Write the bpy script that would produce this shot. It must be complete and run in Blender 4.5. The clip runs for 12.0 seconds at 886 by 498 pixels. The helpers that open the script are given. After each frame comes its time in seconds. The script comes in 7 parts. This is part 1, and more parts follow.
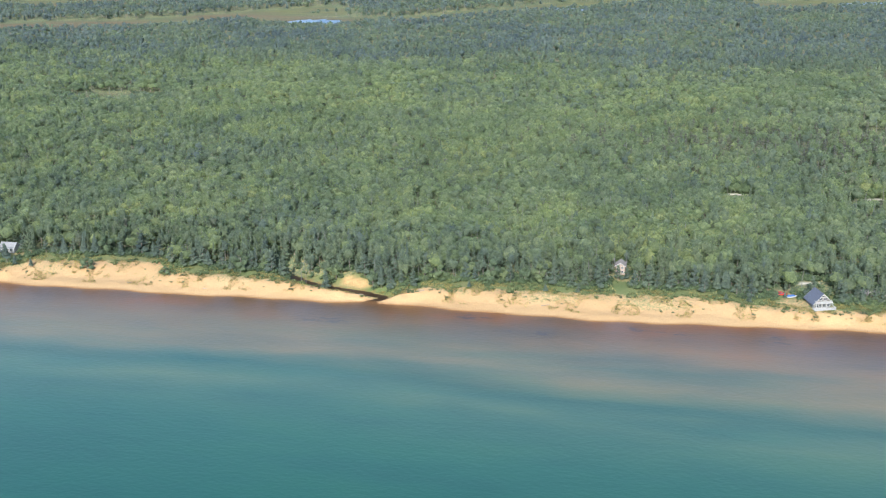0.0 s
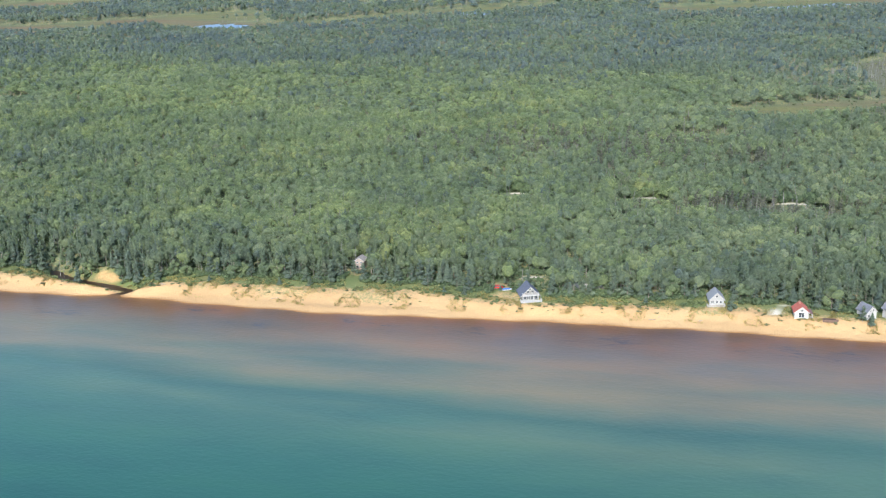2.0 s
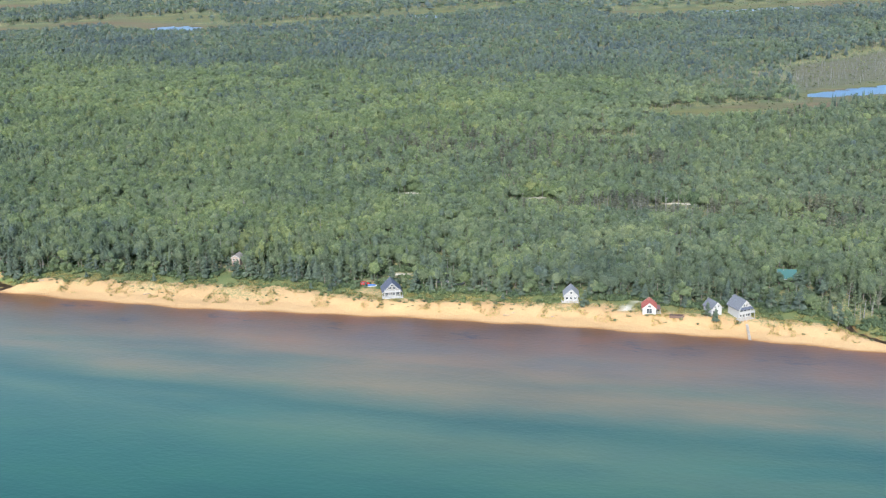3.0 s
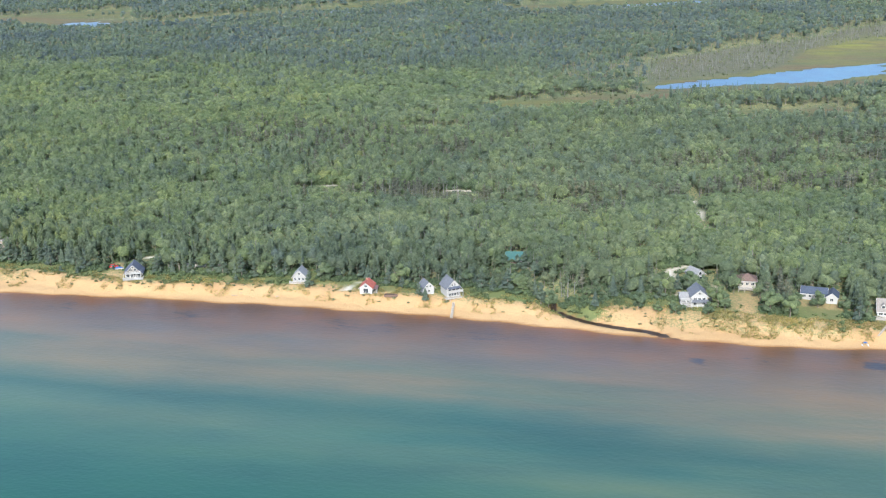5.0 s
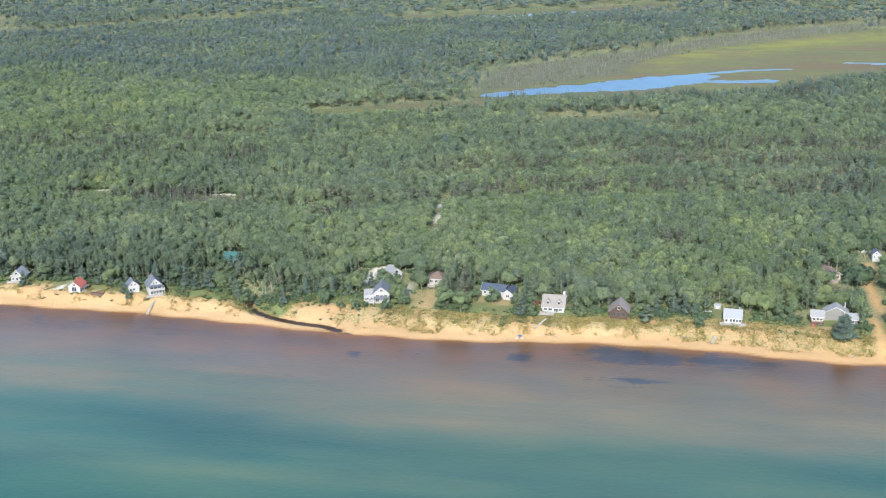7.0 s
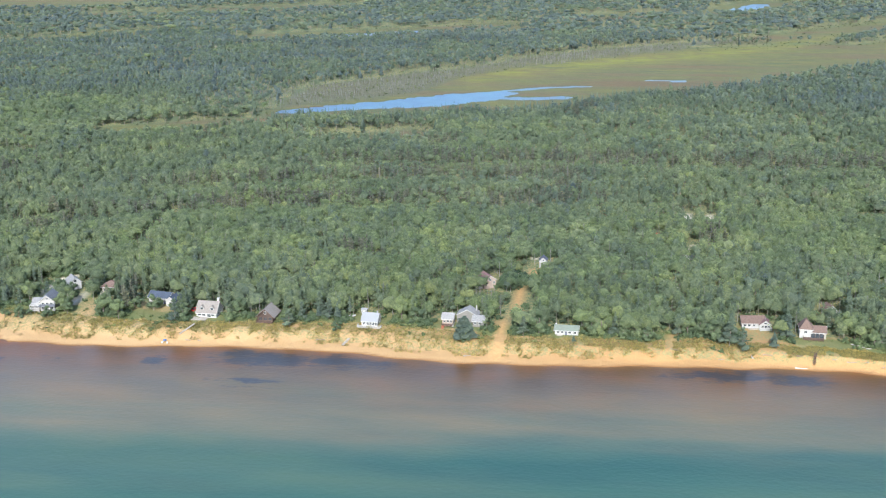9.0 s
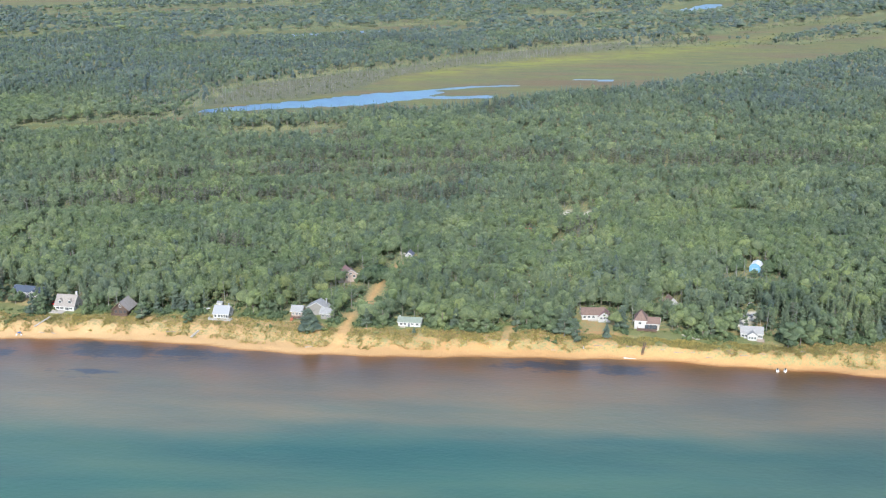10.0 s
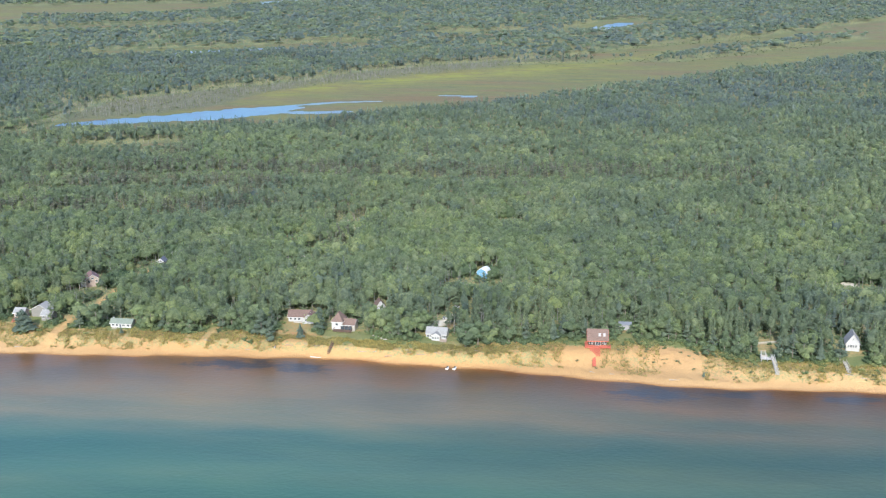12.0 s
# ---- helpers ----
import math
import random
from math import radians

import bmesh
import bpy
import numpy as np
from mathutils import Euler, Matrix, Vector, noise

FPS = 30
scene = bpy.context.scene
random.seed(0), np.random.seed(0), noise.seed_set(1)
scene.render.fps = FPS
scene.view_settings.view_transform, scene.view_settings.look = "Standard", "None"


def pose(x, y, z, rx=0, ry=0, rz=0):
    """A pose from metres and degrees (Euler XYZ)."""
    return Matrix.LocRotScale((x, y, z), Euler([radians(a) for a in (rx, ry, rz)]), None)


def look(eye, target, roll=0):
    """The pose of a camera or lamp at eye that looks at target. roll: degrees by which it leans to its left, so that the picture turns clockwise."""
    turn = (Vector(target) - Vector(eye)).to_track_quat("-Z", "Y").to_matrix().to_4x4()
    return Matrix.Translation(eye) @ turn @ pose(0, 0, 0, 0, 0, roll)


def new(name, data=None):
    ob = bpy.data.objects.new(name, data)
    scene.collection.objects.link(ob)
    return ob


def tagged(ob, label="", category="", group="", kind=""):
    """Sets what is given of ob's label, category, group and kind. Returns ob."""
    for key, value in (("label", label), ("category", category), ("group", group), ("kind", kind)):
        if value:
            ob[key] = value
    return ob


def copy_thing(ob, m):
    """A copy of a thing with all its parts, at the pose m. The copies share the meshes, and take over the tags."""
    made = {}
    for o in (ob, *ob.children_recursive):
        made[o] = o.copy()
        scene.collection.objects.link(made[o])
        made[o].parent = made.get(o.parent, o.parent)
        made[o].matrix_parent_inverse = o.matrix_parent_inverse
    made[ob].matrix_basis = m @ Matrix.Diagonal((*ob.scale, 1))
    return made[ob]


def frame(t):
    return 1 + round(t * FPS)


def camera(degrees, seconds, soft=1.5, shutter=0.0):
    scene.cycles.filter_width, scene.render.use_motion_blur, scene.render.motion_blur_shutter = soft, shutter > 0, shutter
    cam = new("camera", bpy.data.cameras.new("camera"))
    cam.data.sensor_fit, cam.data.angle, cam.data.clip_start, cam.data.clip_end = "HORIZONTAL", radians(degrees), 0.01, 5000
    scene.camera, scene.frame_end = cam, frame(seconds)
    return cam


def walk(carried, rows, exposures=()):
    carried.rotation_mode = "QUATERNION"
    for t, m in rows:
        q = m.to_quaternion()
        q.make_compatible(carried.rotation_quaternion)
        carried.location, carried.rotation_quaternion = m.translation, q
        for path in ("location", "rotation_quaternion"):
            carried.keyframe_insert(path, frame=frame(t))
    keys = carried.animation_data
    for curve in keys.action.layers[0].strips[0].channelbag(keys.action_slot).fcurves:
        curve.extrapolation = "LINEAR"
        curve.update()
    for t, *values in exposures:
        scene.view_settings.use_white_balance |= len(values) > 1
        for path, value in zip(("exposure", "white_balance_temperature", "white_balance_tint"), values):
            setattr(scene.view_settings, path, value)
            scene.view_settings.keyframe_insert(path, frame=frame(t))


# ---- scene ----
UNIT = 0.565  # metres to one layout unit; the land below is placed to fit the camera's view
cam = camera(41.2, 12.0, 1.15)
PATH = [
    (0, (0.748, -1.098, 107.480), (-3.272, 17.482, 101.260), -1.1),
    (0.5, (19.099, -0.872, 107.590), (15.059, 17.718, 101.420), -1.1),
    (1, (37.198, -0.567, 107.801), (33.118, 18.013, 101.621), -1.2),
    (1.5, (55.350, -0.237, 108.115), (51.270, 18.343, 101.945), -1.2),
    (2, (73.335, -0.125, 108.409), (69.255, 18.465, 102.249), -1.2),
    (2.5, (91.631, -0.159, 108.659), (87.551, 18.441, 102.539), -1.1),
    (3, (109.921, -0.131, 108.777), (105.831, 18.469, 102.657), -1.1),
    (3.2, (117.257, -0.050, 108.767), (113.137, 18.540, 102.647), -1.2),
    (4.8, (176.185, 1.120, 108.143), (172.055, 19.680, 101.953), -1.3),
    (5, (183.642, 1.305, 108.111), (179.502, 19.875, 101.931), -1.3),
    (5.5, (202.439, 1.853, 108.019), (198.299, 20.433, 101.889), -1.4),
    (6, (221.017, 2.340, 107.952), (216.887, 20.930, 101.832), -1.4),
    (6.5, (239.723, 2.689, 107.980), (235.743, 21.319, 101.890), -1.2),
    (7, (258.565, 2.920, 108.179), (254.805, 21.610, 102.149), -1.1),
    (7.5, (277.535, 2.866, 108.407), (273.885, 21.596, 102.447), -1.2),
    (7.7, (285.226, 2.729, 108.440), (281.736, 21.509, 102.500), -1.0),
    (9.3, (347.361, 0.696, 108.863), (344.581, 19.656, 103.123), -0.8),
    (9.5, (355.188, 0.303, 108.886), (352.408, 19.253, 103.146), -0.9),
    (10, (374.722, -0.897, 108.930), (371.982, 18.063, 103.180), -0.7),
    (10.5, (393.955, -2.148, 109.024), (391.215, 16.822, 103.304), -0.7),
    (11, (413.364, -3.414, 109.173), (410.634, 15.576, 103.493), -0.6),
    (11.5, (432.753, -4.714, 109.344), (430.123, 14.296, 103.724), -0.5),
    (12, (452.302, -6.282, 109.450), (449.692, 12.778, 103.980), -0.5),
]
EXPOSURE, KELVIN, TINT = 1.47, 6000, 8.0
walk(cam, [(t, look(eye, target, roll)) for t, eye, target, roll in PATH], [(0, EXPOSURE, KELVIN, TINT), (12, EXPOSURE, KELVIN, TINT)])

# ---- light: high summer sun behind the aircraft, clear sky ----
SUN_FROM = Vector((0.06, -0.99, 0)).normalized()
SUN_ELEVATION = radians(33)
world = bpy.data.worlds.new("sky")
scene.world = world
world.use_nodes = True
wn = world.node_tree.nodes
sky = wn.new("ShaderNodeTexSky")
sky.sky_type = "NISHITA"
sky.sun_disc = False
sky.sun_elevation = SUN_ELEVATION
sky.sun_rotation = math.atan2(SUN_FROM.x, SUN_FROM.y)
sky.dust_density = 1.5
wn["Background"].inputs["Strength"].default_value = 0.15
world.node_tree.links.new(sky.outputs["Color"], wn["Background"].inputs["Color"])
sun = new("sun", bpy.data.lights.new("sun", "SUN"))
sun.data.energy = 3.0
sun.data.angle = radians(0.53)
sun.data.color = (1.0, 0.95, 0.86)
sun.matrix_world = look(SUN_FROM * 600 * math.cos(SUN_ELEVATION) + Vector((0, 0, 600 * math.sin(SUN_ELEVATION))), (0, 0, 0))

# ---- materials ----
class Nodes:
    """Short-hand for building one node material."""

    def __init__(self, name, roughness=0.8, metallic=0.0, specular=0.3):
        self.mat = bpy.data.materials.new(name)
        self.mat.use_nodes = True
        self.tree = self.mat.node_tree
        self.bsdf = self.tree.nodes["Principled BSDF"]
        self.bsdf.inputs["Roughness"].default_value = roughness
        self.bsdf.inputs["Metallic"].default_value = metallic
        self.bsdf.inputs["Specular IOR Level"].default_value = specular

    def add(self, kind, **values):
        node = self.tree.nodes.new(kind)
        for key, value in values.items():
            node.inputs[key.replace("_", " ")].default_value = value
        return node

    def link(self, a, b):
        self.tree.links.new(a, b)

    def place(self, stretch=(1, 1, 1)):
        geo = self.add("ShaderNodeNewGeometry")
        mul = self.add("ShaderNodeVectorMath")
        mul.operation = "MULTIPLY"
        self.link(geo.outputs["Position"], mul.inputs[0])
        mul.inputs[1].default_value = stretch
        return mul.outputs[0]

    def noise(self, size, detail=4.0, rough=0.55, stretch=(1, 1, 1), at=None):
        n = self.add("ShaderNodeTexNoise", Scale=1.0 / (size * UNIT), Detail=detail, Roughness=rough)
        self.link(at or self.place(stretch), n.inputs["Vector"])
        return n.outputs["Fac"]

    def attribute(self, name, out="Fac"):
        a = self.add("ShaderNodeAttribute")
        a.attribute_name = name
        return a.outputs[out]

    def ramp(self, fac, stops):
        r = self.add("ShaderNodeValToRGB")
        e = r.color_ramp.elements
        while len(e) < len(stops):
            e.new(0.5)
        for el, (p, c) in zip(e, stops):
            el.position = p
            el.color = (*c, 1) if len(c) == 3 else c
        self.link(fac, r.inputs["Fac"])
        return r.outputs["Color"]

    def mix(self, fac, a, b, mode="MIX"):
        m = self.add("ShaderNodeMix")
        m.data_type = "RGBA"
        m.blend_type = mode
        for sock, v in ((m.inputs[0], fac), (m.inputs[6], a), (m.inputs[7], b)):
            if isinstance(v, (int, float)):
                sock.default_value = v
            elif isinstance(v, tuple):
                sock.default_value = (*v, 1)
            else:
                self.link(v, sock)
        return m.outputs[2]

    def math(self, op, a, b=0.0, clamp=False):
        m = self.add("ShaderNodeMath")
        m.operation = op
        m.use_clamp = clamp
        for sock, v in ((m.inputs[0], a), (m.inputs[1], b)):
            if isinstance(v, (int, float)):
                sock.default_value = v
            else:
                self.link(v, sock)
        return m.outputs[0]

    def span(self, v, a, b, c=0.0, d=1.0):
        m = self.add("ShaderNodeMapRange")
        self.link(v, m.inputs["Value"])
        for key, x in (("From Min", a), ("From Max", b), ("To Min", c), ("To Max", d)):
            m.inputs[key].default_value = x
        return m.outputs["Result"]

    def bump(self, height, distance, strength=1.0):
        b = self.add("ShaderNodeBump", Strength=strength, Distance=distance)
        self.link(height, b.inputs["Height"])
        self.link(b.outputs["Normal"], self.bsdf.inputs["Normal"])

    def colour(self, c):
        if isinstance(c, tuple):
            self.bsdf.inputs["Base Color"].default_value = (*c, 1)
        else:
            self.link(c, self.bsdf.inputs["Base Color"])
        return self.mat


def plain(name, c, grain=0.18, size=0.35, roughness=0.75, metallic=0.0, specular=0.3, stretch=(1, 1, 1), stain=0.25):
    """A painted, wooden or shingled surface with grain and weather stains."""
    n = Nodes(name, roughness, metallic, specular)
    fine = n.noise(size, 5.0, 0.6, stretch)
    broad = n.noise(2.6, 3.0)
    dark = tuple(v * (1 - 2 * grain) for v in c)
    light = tuple(min(1.0, v * (1 + grain)) for v in c)
    base = n.ramp(fine, [(0.3, dark), (0.7, light)])
    worn = n.mix(n.span(broad, 0.5, 0.75, 0.0, stain), base, tuple(0.55 * v + 0.04 for v in c))
    n.bump(fine, 0.02, 0.5)
    return n.colour(worn)


def foliage(name, stops, single=False):
    n = Nodes(name, 0.62, 0.0, 0.28)
    n.bsdf.inputs["Diffuse Roughness"].default_value = 1.0
    if single:
        pick = n.add("ShaderNodeObjectInfo").outputs["Random"]
    else:
        pick = n.attribute("tint")
    base = n.ramp(pick, stops)
    island = n.add("ShaderNodeNewGeometry").outputs["Random Per Island"]
    leaf = n.mix(1.0, base, n.ramp(island, [(0.0, (0.80, 0.82, 0.84)), (0.5, (1, 1, 1)), (1.0, (1.22, 1.20, 1.16))]), "MULTIPLY")
    patch = n.mix(1.0, leaf, n.ramp(n.noise(45.0, 4.0, 0.6), [(0.3, (0.72, 0.76, 0.82)), (0.5, (1, 1, 1)), (0.7, (1.28, 1.22, 1.06))]), "MULTIPLY")
    # single sprays of leaves
    spray = n.noise(0.6, 4.0, 0.8)
    clump = n.noise(1.9, 3.0, 0.7)
    patch = n.mix(1.0, patch, n.ramp(clump, [(0.36, (0.80, 0.83, 0.86)), (0.5, (1, 1, 1)), (0.64, (1.18, 1.16, 1.1))]), "MULTIPLY")
    patch = n.mix(1.0, patch, n.ramp(spray, [(0.34, (0.82, 0.84, 0.86)), (0.5, (1, 1, 1)), (0.66, (1.26, 1.24, 1.18))]), "MULTIPLY")
    n.bump(spray, 0.22, 0.5)
    n.colour(patch)
    # thin leaves let part of the light through
    through_leaf = n.add("ShaderNodeBsdfTranslucent")
    n.link(n.mix(1.0, patch, (1.35, 1.4, 1.05), "MULTIPLY"), through_leaf.inputs["Color"])
    blend = n.add("ShaderNodeMixShader", Fac=0.56)
    n.link(n.bsdf.outputs[0], blend.inputs[1])
    n.link(through_leaf.outputs[0], blend.inputs[2])
    n.link(blend.outputs[0], n.tree.nodes["Material Output"].inputs["Surface"])
    return n.mat


# lowest stops are bluer: distance haze put into the colour of far trees
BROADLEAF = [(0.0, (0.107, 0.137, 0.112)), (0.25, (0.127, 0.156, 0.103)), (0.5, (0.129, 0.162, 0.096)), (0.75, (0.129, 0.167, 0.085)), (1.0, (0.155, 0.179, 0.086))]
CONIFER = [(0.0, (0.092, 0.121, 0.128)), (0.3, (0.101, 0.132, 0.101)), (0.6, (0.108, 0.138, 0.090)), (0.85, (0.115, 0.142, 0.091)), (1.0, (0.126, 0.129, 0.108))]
M_BROAD = foliage("broadleaf_foliage", BROADLEAF)
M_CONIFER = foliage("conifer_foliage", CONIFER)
M_BROAD_ONE = foliage("broadleaf_crown", [(0.0, (0.092, 0.126, 0.080)), (0.6, (0.110, 0.146, 0.086)), (1.0, (0.130, 0.164, 0.088))], True)
M_CONIFER_ONE = foliage("conifer_crown", [(0.0, (0.090, 0.120, 0.104)), (1.0, CONIFER[1][1])], True)
M_JACK = foliage("jack_pine_foliage", [(0.0, (0.092, 0.114, 0.084)), (0.6, (0.104, 0.118, 0.088)), (1.0, (0.112, 0.118, 0.094))])
M_SHRUB = foliage("shrub_foliage", [(0.0, (0.092, 0.122, 0.064)), (0.6, (0.126, 0.156, 0.072)), (1.0, (0.168, 0.180, 0.088))])
M_UNDER = foliage("undergrowth_foliage", [(0.0, (0.072, 0.104, 0.062)), (0.6, (0.096, 0.134, 0.074)), (1.0, (0.124, 0.156, 0.080))])
M_SCRUB = foliage("scrub_foliage", [(0.0, (0.100, 0.118, 0.072)), (0.6, (0.130, 0.140, 0.084)), (1.0, (0.150, 0.146, 0.096))])
M_DUNEGRASS = foliage("dune_grass", [(0.0, (0.185, 0.168, 0.070)), (0.7, (0.268, 0.220, 0.090)), (1.0, (0.150, 0.158, 0.070))])
M_BARK = plain("bark", (0.22, 0.19, 0.16), 0.3, 0.4, 0.9, stretch=(1, 1, 0.25))
M_SNAG = plain("bleached_dead_wood", (0.200, 0.196, 0.180), 0.25, 0.5, 0.85, stretch=(1, 1, 0.2))
M_JACKBARK = plain("grey_pine_bark", (0.165, 0.162, 0.152), 0.3, 0.4, 0.9, stretch=(1, 1, 0.25))


def ground_material():
    """Sand, dune grass, lawn, marsh and forest floor on one sheet."""
    n = Nodes("land_cover", 0.95, 0.0, 0.15)
    fine, mid, broad = n.noise(0.7, 6.0, 0.65), n.noise(5.0, 5.0, 0.6), n.noise(38.0, 4.0)
    floor = n.ramp(mid, [(0.3, (0.075, 0.102, 0.056)), (0.6, (0.098, 0.122, 0.066)), (0.8, (0.128, 0.132, 0.086))])
    grass = n.mix(mid, n.ramp(fine, [(0.3, (0.070, 0.095, 0.034)), (0.7, (0.125, 0.145, 0.055))]), n.ramp(broad, [(0.35, (0.185, 0.160, 0.075)), (0.65, (0.090, 0.125, 0.046))]))
    sedge = n.ramp(n.noise(80.0, 5.0, 0.6, (0.35, 1.4, 1)), [(0.34, (0.128, 0.086, 0.050)), (0.44, (0.122, 0.102, 0.056)), (0.52, (0.106, 0.114, 0.048)), (0.60, (0.128, 0.128, 0.044)), (0.68, (0.072, 0.090, 0.046)), (0.78, (0.056, 0.074, 0.044))])
    marsh = n.mix(n.span(n.noise(14.0, 5.0, 0.65, (0.4, 1.6, 1)), 0.35, 0.75), sedge, n.ramp(n.noise(24.0, 5.0, 0.6, (0.3, 1.5, 1)), [(0.38, (0.112, 0.080, 0.050)), (0.52, (0.096, 0.092, 0.052)), (0.66, (0.064, 0.078, 0.046))]))
    sand = n.mix(n.noise(3.0, 6.0, 0.7), n.ramp(fine, [(0.25, (0.274, 0.174, 0.087)), (0.7, (0.369, 0.248, 0.128))]), n.ramp(broad, [(0.3, (0.312, 0.197, 0.091)), (0.7, (0.378, 0.259, 0.132))]))
    sand = n.mix(n.attribute("ochre"), sand, n.mix(1.0, sand, (0.90, 0.82, 0.72), "MULTIPLY"))
    dirt = n.ramp(n.noise(2.0, 5.0, 0.7), [(0.3, (0.30, 0.182, 0.080)), (0.7, (0.41, 0.262, 0.118))])
    cover = n.add("ShaderNodeSeparateColor")
    n.link(n.attribute("cover", "Color"), cover.inputs[0])
    path = n.attribute("path")
    wet = n.attribute("wet")
    tuft = n.span(n.noise(1.3, 5.0, 0.8), 0.40, 0.60)
    fringe = n.math("MULTIPLY", n.math("SUBTRACT", 1.0, n.math("ABSOLUTE", n.math("SUBTRACT", n.math("MULTIPLY", cover.outputs[1], 2.0), 1.0))), n.math("MULTIPLY", n.math("SUBTRACT", tuft, 0.5), 1.3))
    grassy = n.span(n.math("ADD", cover.outputs[1], fringe), 0.35, 0.65)
    rim = n.math("MULTIPLY", n.attribute("rim"), 0.85)
    marsh = n.mix(rim, marsh, n.ramp(n.noise(6.0, 5.0, 0.7), [(0.35, (0.072, 0.078, 0.050)), (0.65, (0.106, 0.106, 0.068))]))
    marsh = n.mix(n.math("MULTIPLY", n.attribute("lush"), n.span(n.noise(22.0, 5.0, 0.65, (0.5, 1.4, 1)), 0.36, 0.6)), marsh, (0.165, 0.166, 0.040))
    marsh = n.mix(1.0, marsh, n.ramp(n.noise(3.2, 5.0, 0.75, (0.35, 1.5, 1)), [(0.35, (0.80, 0.82, 0.86)), (0.65, (1.18, 1.16, 1.08))]), "MULTIPLY")
    base = n.mix(cover.outputs[2], floor, marsh)
    base = n.mix(cover.outputs[0], base, sand)
    straw = n.ramp(n.noise(1.4, 5.0, 0.8), [(0.3, (0.124, 0.130, 0.062)), (0.5, (0.200, 0.182, 0.082)), (0.7, (0.290, 0.232, 0.110))])
    base = n.mix(grassy, base, n.mix(n.span(cover.outputs[1], 0.55, 0.85), straw, grass))
    base = n.mix(path, base, dirt)
    base = n.mix(n.attribute("gravel"), base, n.ramp(n.noise(2.0, 5.0, 0.7), [(0.3, (0.40, 0.365, 0.30)), (0.7, (0.52, 0.48, 0.41))]))
    base = n.mix(wet, base, (0.20, 0.10, 0.042))
    n.bump(n.math("ADD", fine, n.noise(2.5, 4.0)), 0.32, 0.8)
    return n.colour(base)


def water_material():
    """Lake water: tannin-brown sandy shallows, bars, then clear teal depths."""
    n = Nodes("lake_water", 0.30, 0.0, 0.22)
    off = n.attribute("offshore")
    warp = n.math("MULTIPLY", n.math("SUBTRACT", n.noise(90.0, 3.0, 0.5, (0.3, 1, 1)), 0.5), 22.0)
    warp2 = n.math("MULTIPLY", n.math("SUBTRACT", n.noise(16.0, 4.0, 0.6, (0.3, 1, 1)), 0.5), 10.0)
    near = n.span(off, 3.0, 40.0)
    d = n.math("ADD", off, n.math("MULTIPLY", n.math("ADD", warp, warp2), near))
    k = 0.335
    stops = [(0.0, (0.34, 0.17, 0.065)), (0.012, (0.235, 0.126, 0.060)), (0.045, (0.245, 0.150, 0.078)), (0.10, (0.284, 0.209, 0.112)), (0.155, (0.284, 0.240, 0.134)), (0.200, (0.262, 0.249, 0.148)), (0.230, (0.138, 0.212, 0.142)), (0.256, (0.074, 0.180, 0.126)),
             (0.285, (0.104, 0.212, 0.144)), (0.315, (0.132, 0.238, 0.152)), (0.36, (0.086, 0.212, 0.142)), (0.46, (0.044, 0.182, 0.128)), (0.62, (0.026, 0.162, 0.117)), (1.0, (0.022, 0.142, 0.110))]
    base = n.ramp(n.span(d, 0.0, 250.0), [(p, tuple(v * k for v in c)) for p, c in stops])
    tone = n.ramp(n.noise(26.0, 5.0, 0.6, (0.3, 1, 1)), [(0.3, (0.74, 0.82, 0.88)), (0.5, (1, 1, 1)), (0.72, (1.24, 1.12, 1.0))])
    base = n.mix(1.0, base, tone, "MULTIPLY")
    tan = n.math("MULTIPLY", n.span(off, 26.0, 1.0), n.span(n.noise(30.0, 4.0, 0.55, (0.7, 0.6, 1)), 0.44, 0.66))
    base = n.mix(n.math("MULTIPLY", tan, 0.42), base, (0.135, 0.066, 0.028))
    # cloudy streaks, green-grey and tan, over the bars
    streak = n.math("MULTIPLY", n.span(off, 18.0, 36.0), n.span(off, 108.0, 76.0))
    cloudy = n.ramp(n.noise(26.0, 4.0, 0.55, (0.15, 1, 1)), [(0.36, (0.66, 0.92, 0.98)), (0.5, (1, 1, 1)), (0.64, (1.24, 1.07, 0.98))])
    base = n.mix(streak, base, n.mix(1.0, base, cloudy, "MULTIPLY"))
    near_shore = n.span(off, 46.0, 8.0)
    hue = n.ramp(n.noise(20.0, 4.0, 0.6, (0.45, 0.9, 1)), [(0.36, (0.84, 0.92, 1.16)), (0.5, (1, 1, 1)), (0.64, (1.18, 0.97, 0.82))])
    base = n.mix(near_shore, base, n.mix(1.0, base, hue, "MULTIPLY"))
    base = n.mix(n.attribute("murk"), base, n.mix(1.0, base, (0.68, 0.61, 0.54), "MULTIPLY"))
    base = n.mix(n.attribute("violet"), base, n.mix(1.0, base, (0.98, 0.97, 1.19), "MULTIPLY"))
    weed = n.span(n.math("ADD", n.attribute("weed"), n.math("MULTIPLY", n.math("SUBTRACT", n.noise(6.0, 6.0, 0.75, (0.5, 1.3, 1)), 0.5), 4.2)), 0.30, 0.80)
    weed = n.math("MULTIPLY", weed, n.span(n.attribute("weed"), 0.03, 0.22))
    base = n.mix(n.math("MULTIPLY", weed, 0.88), base, (0.022, 0.024, 0.030))
    base = n.mix(n.attribute("creek"), base, (0.030, 0.018, 0.012))
    ripple = n.math("ADD", n.noise(1.9, 3.0, 0.6, (0.7, 1.1, 1)), n.math("MULTIPLY", n.noise(8.0, 3.0, 0.5, (0.6, 1, 1)), 0.7))
    n.bump(ripple, 0.048, 1.0)
    return n.colour(base)


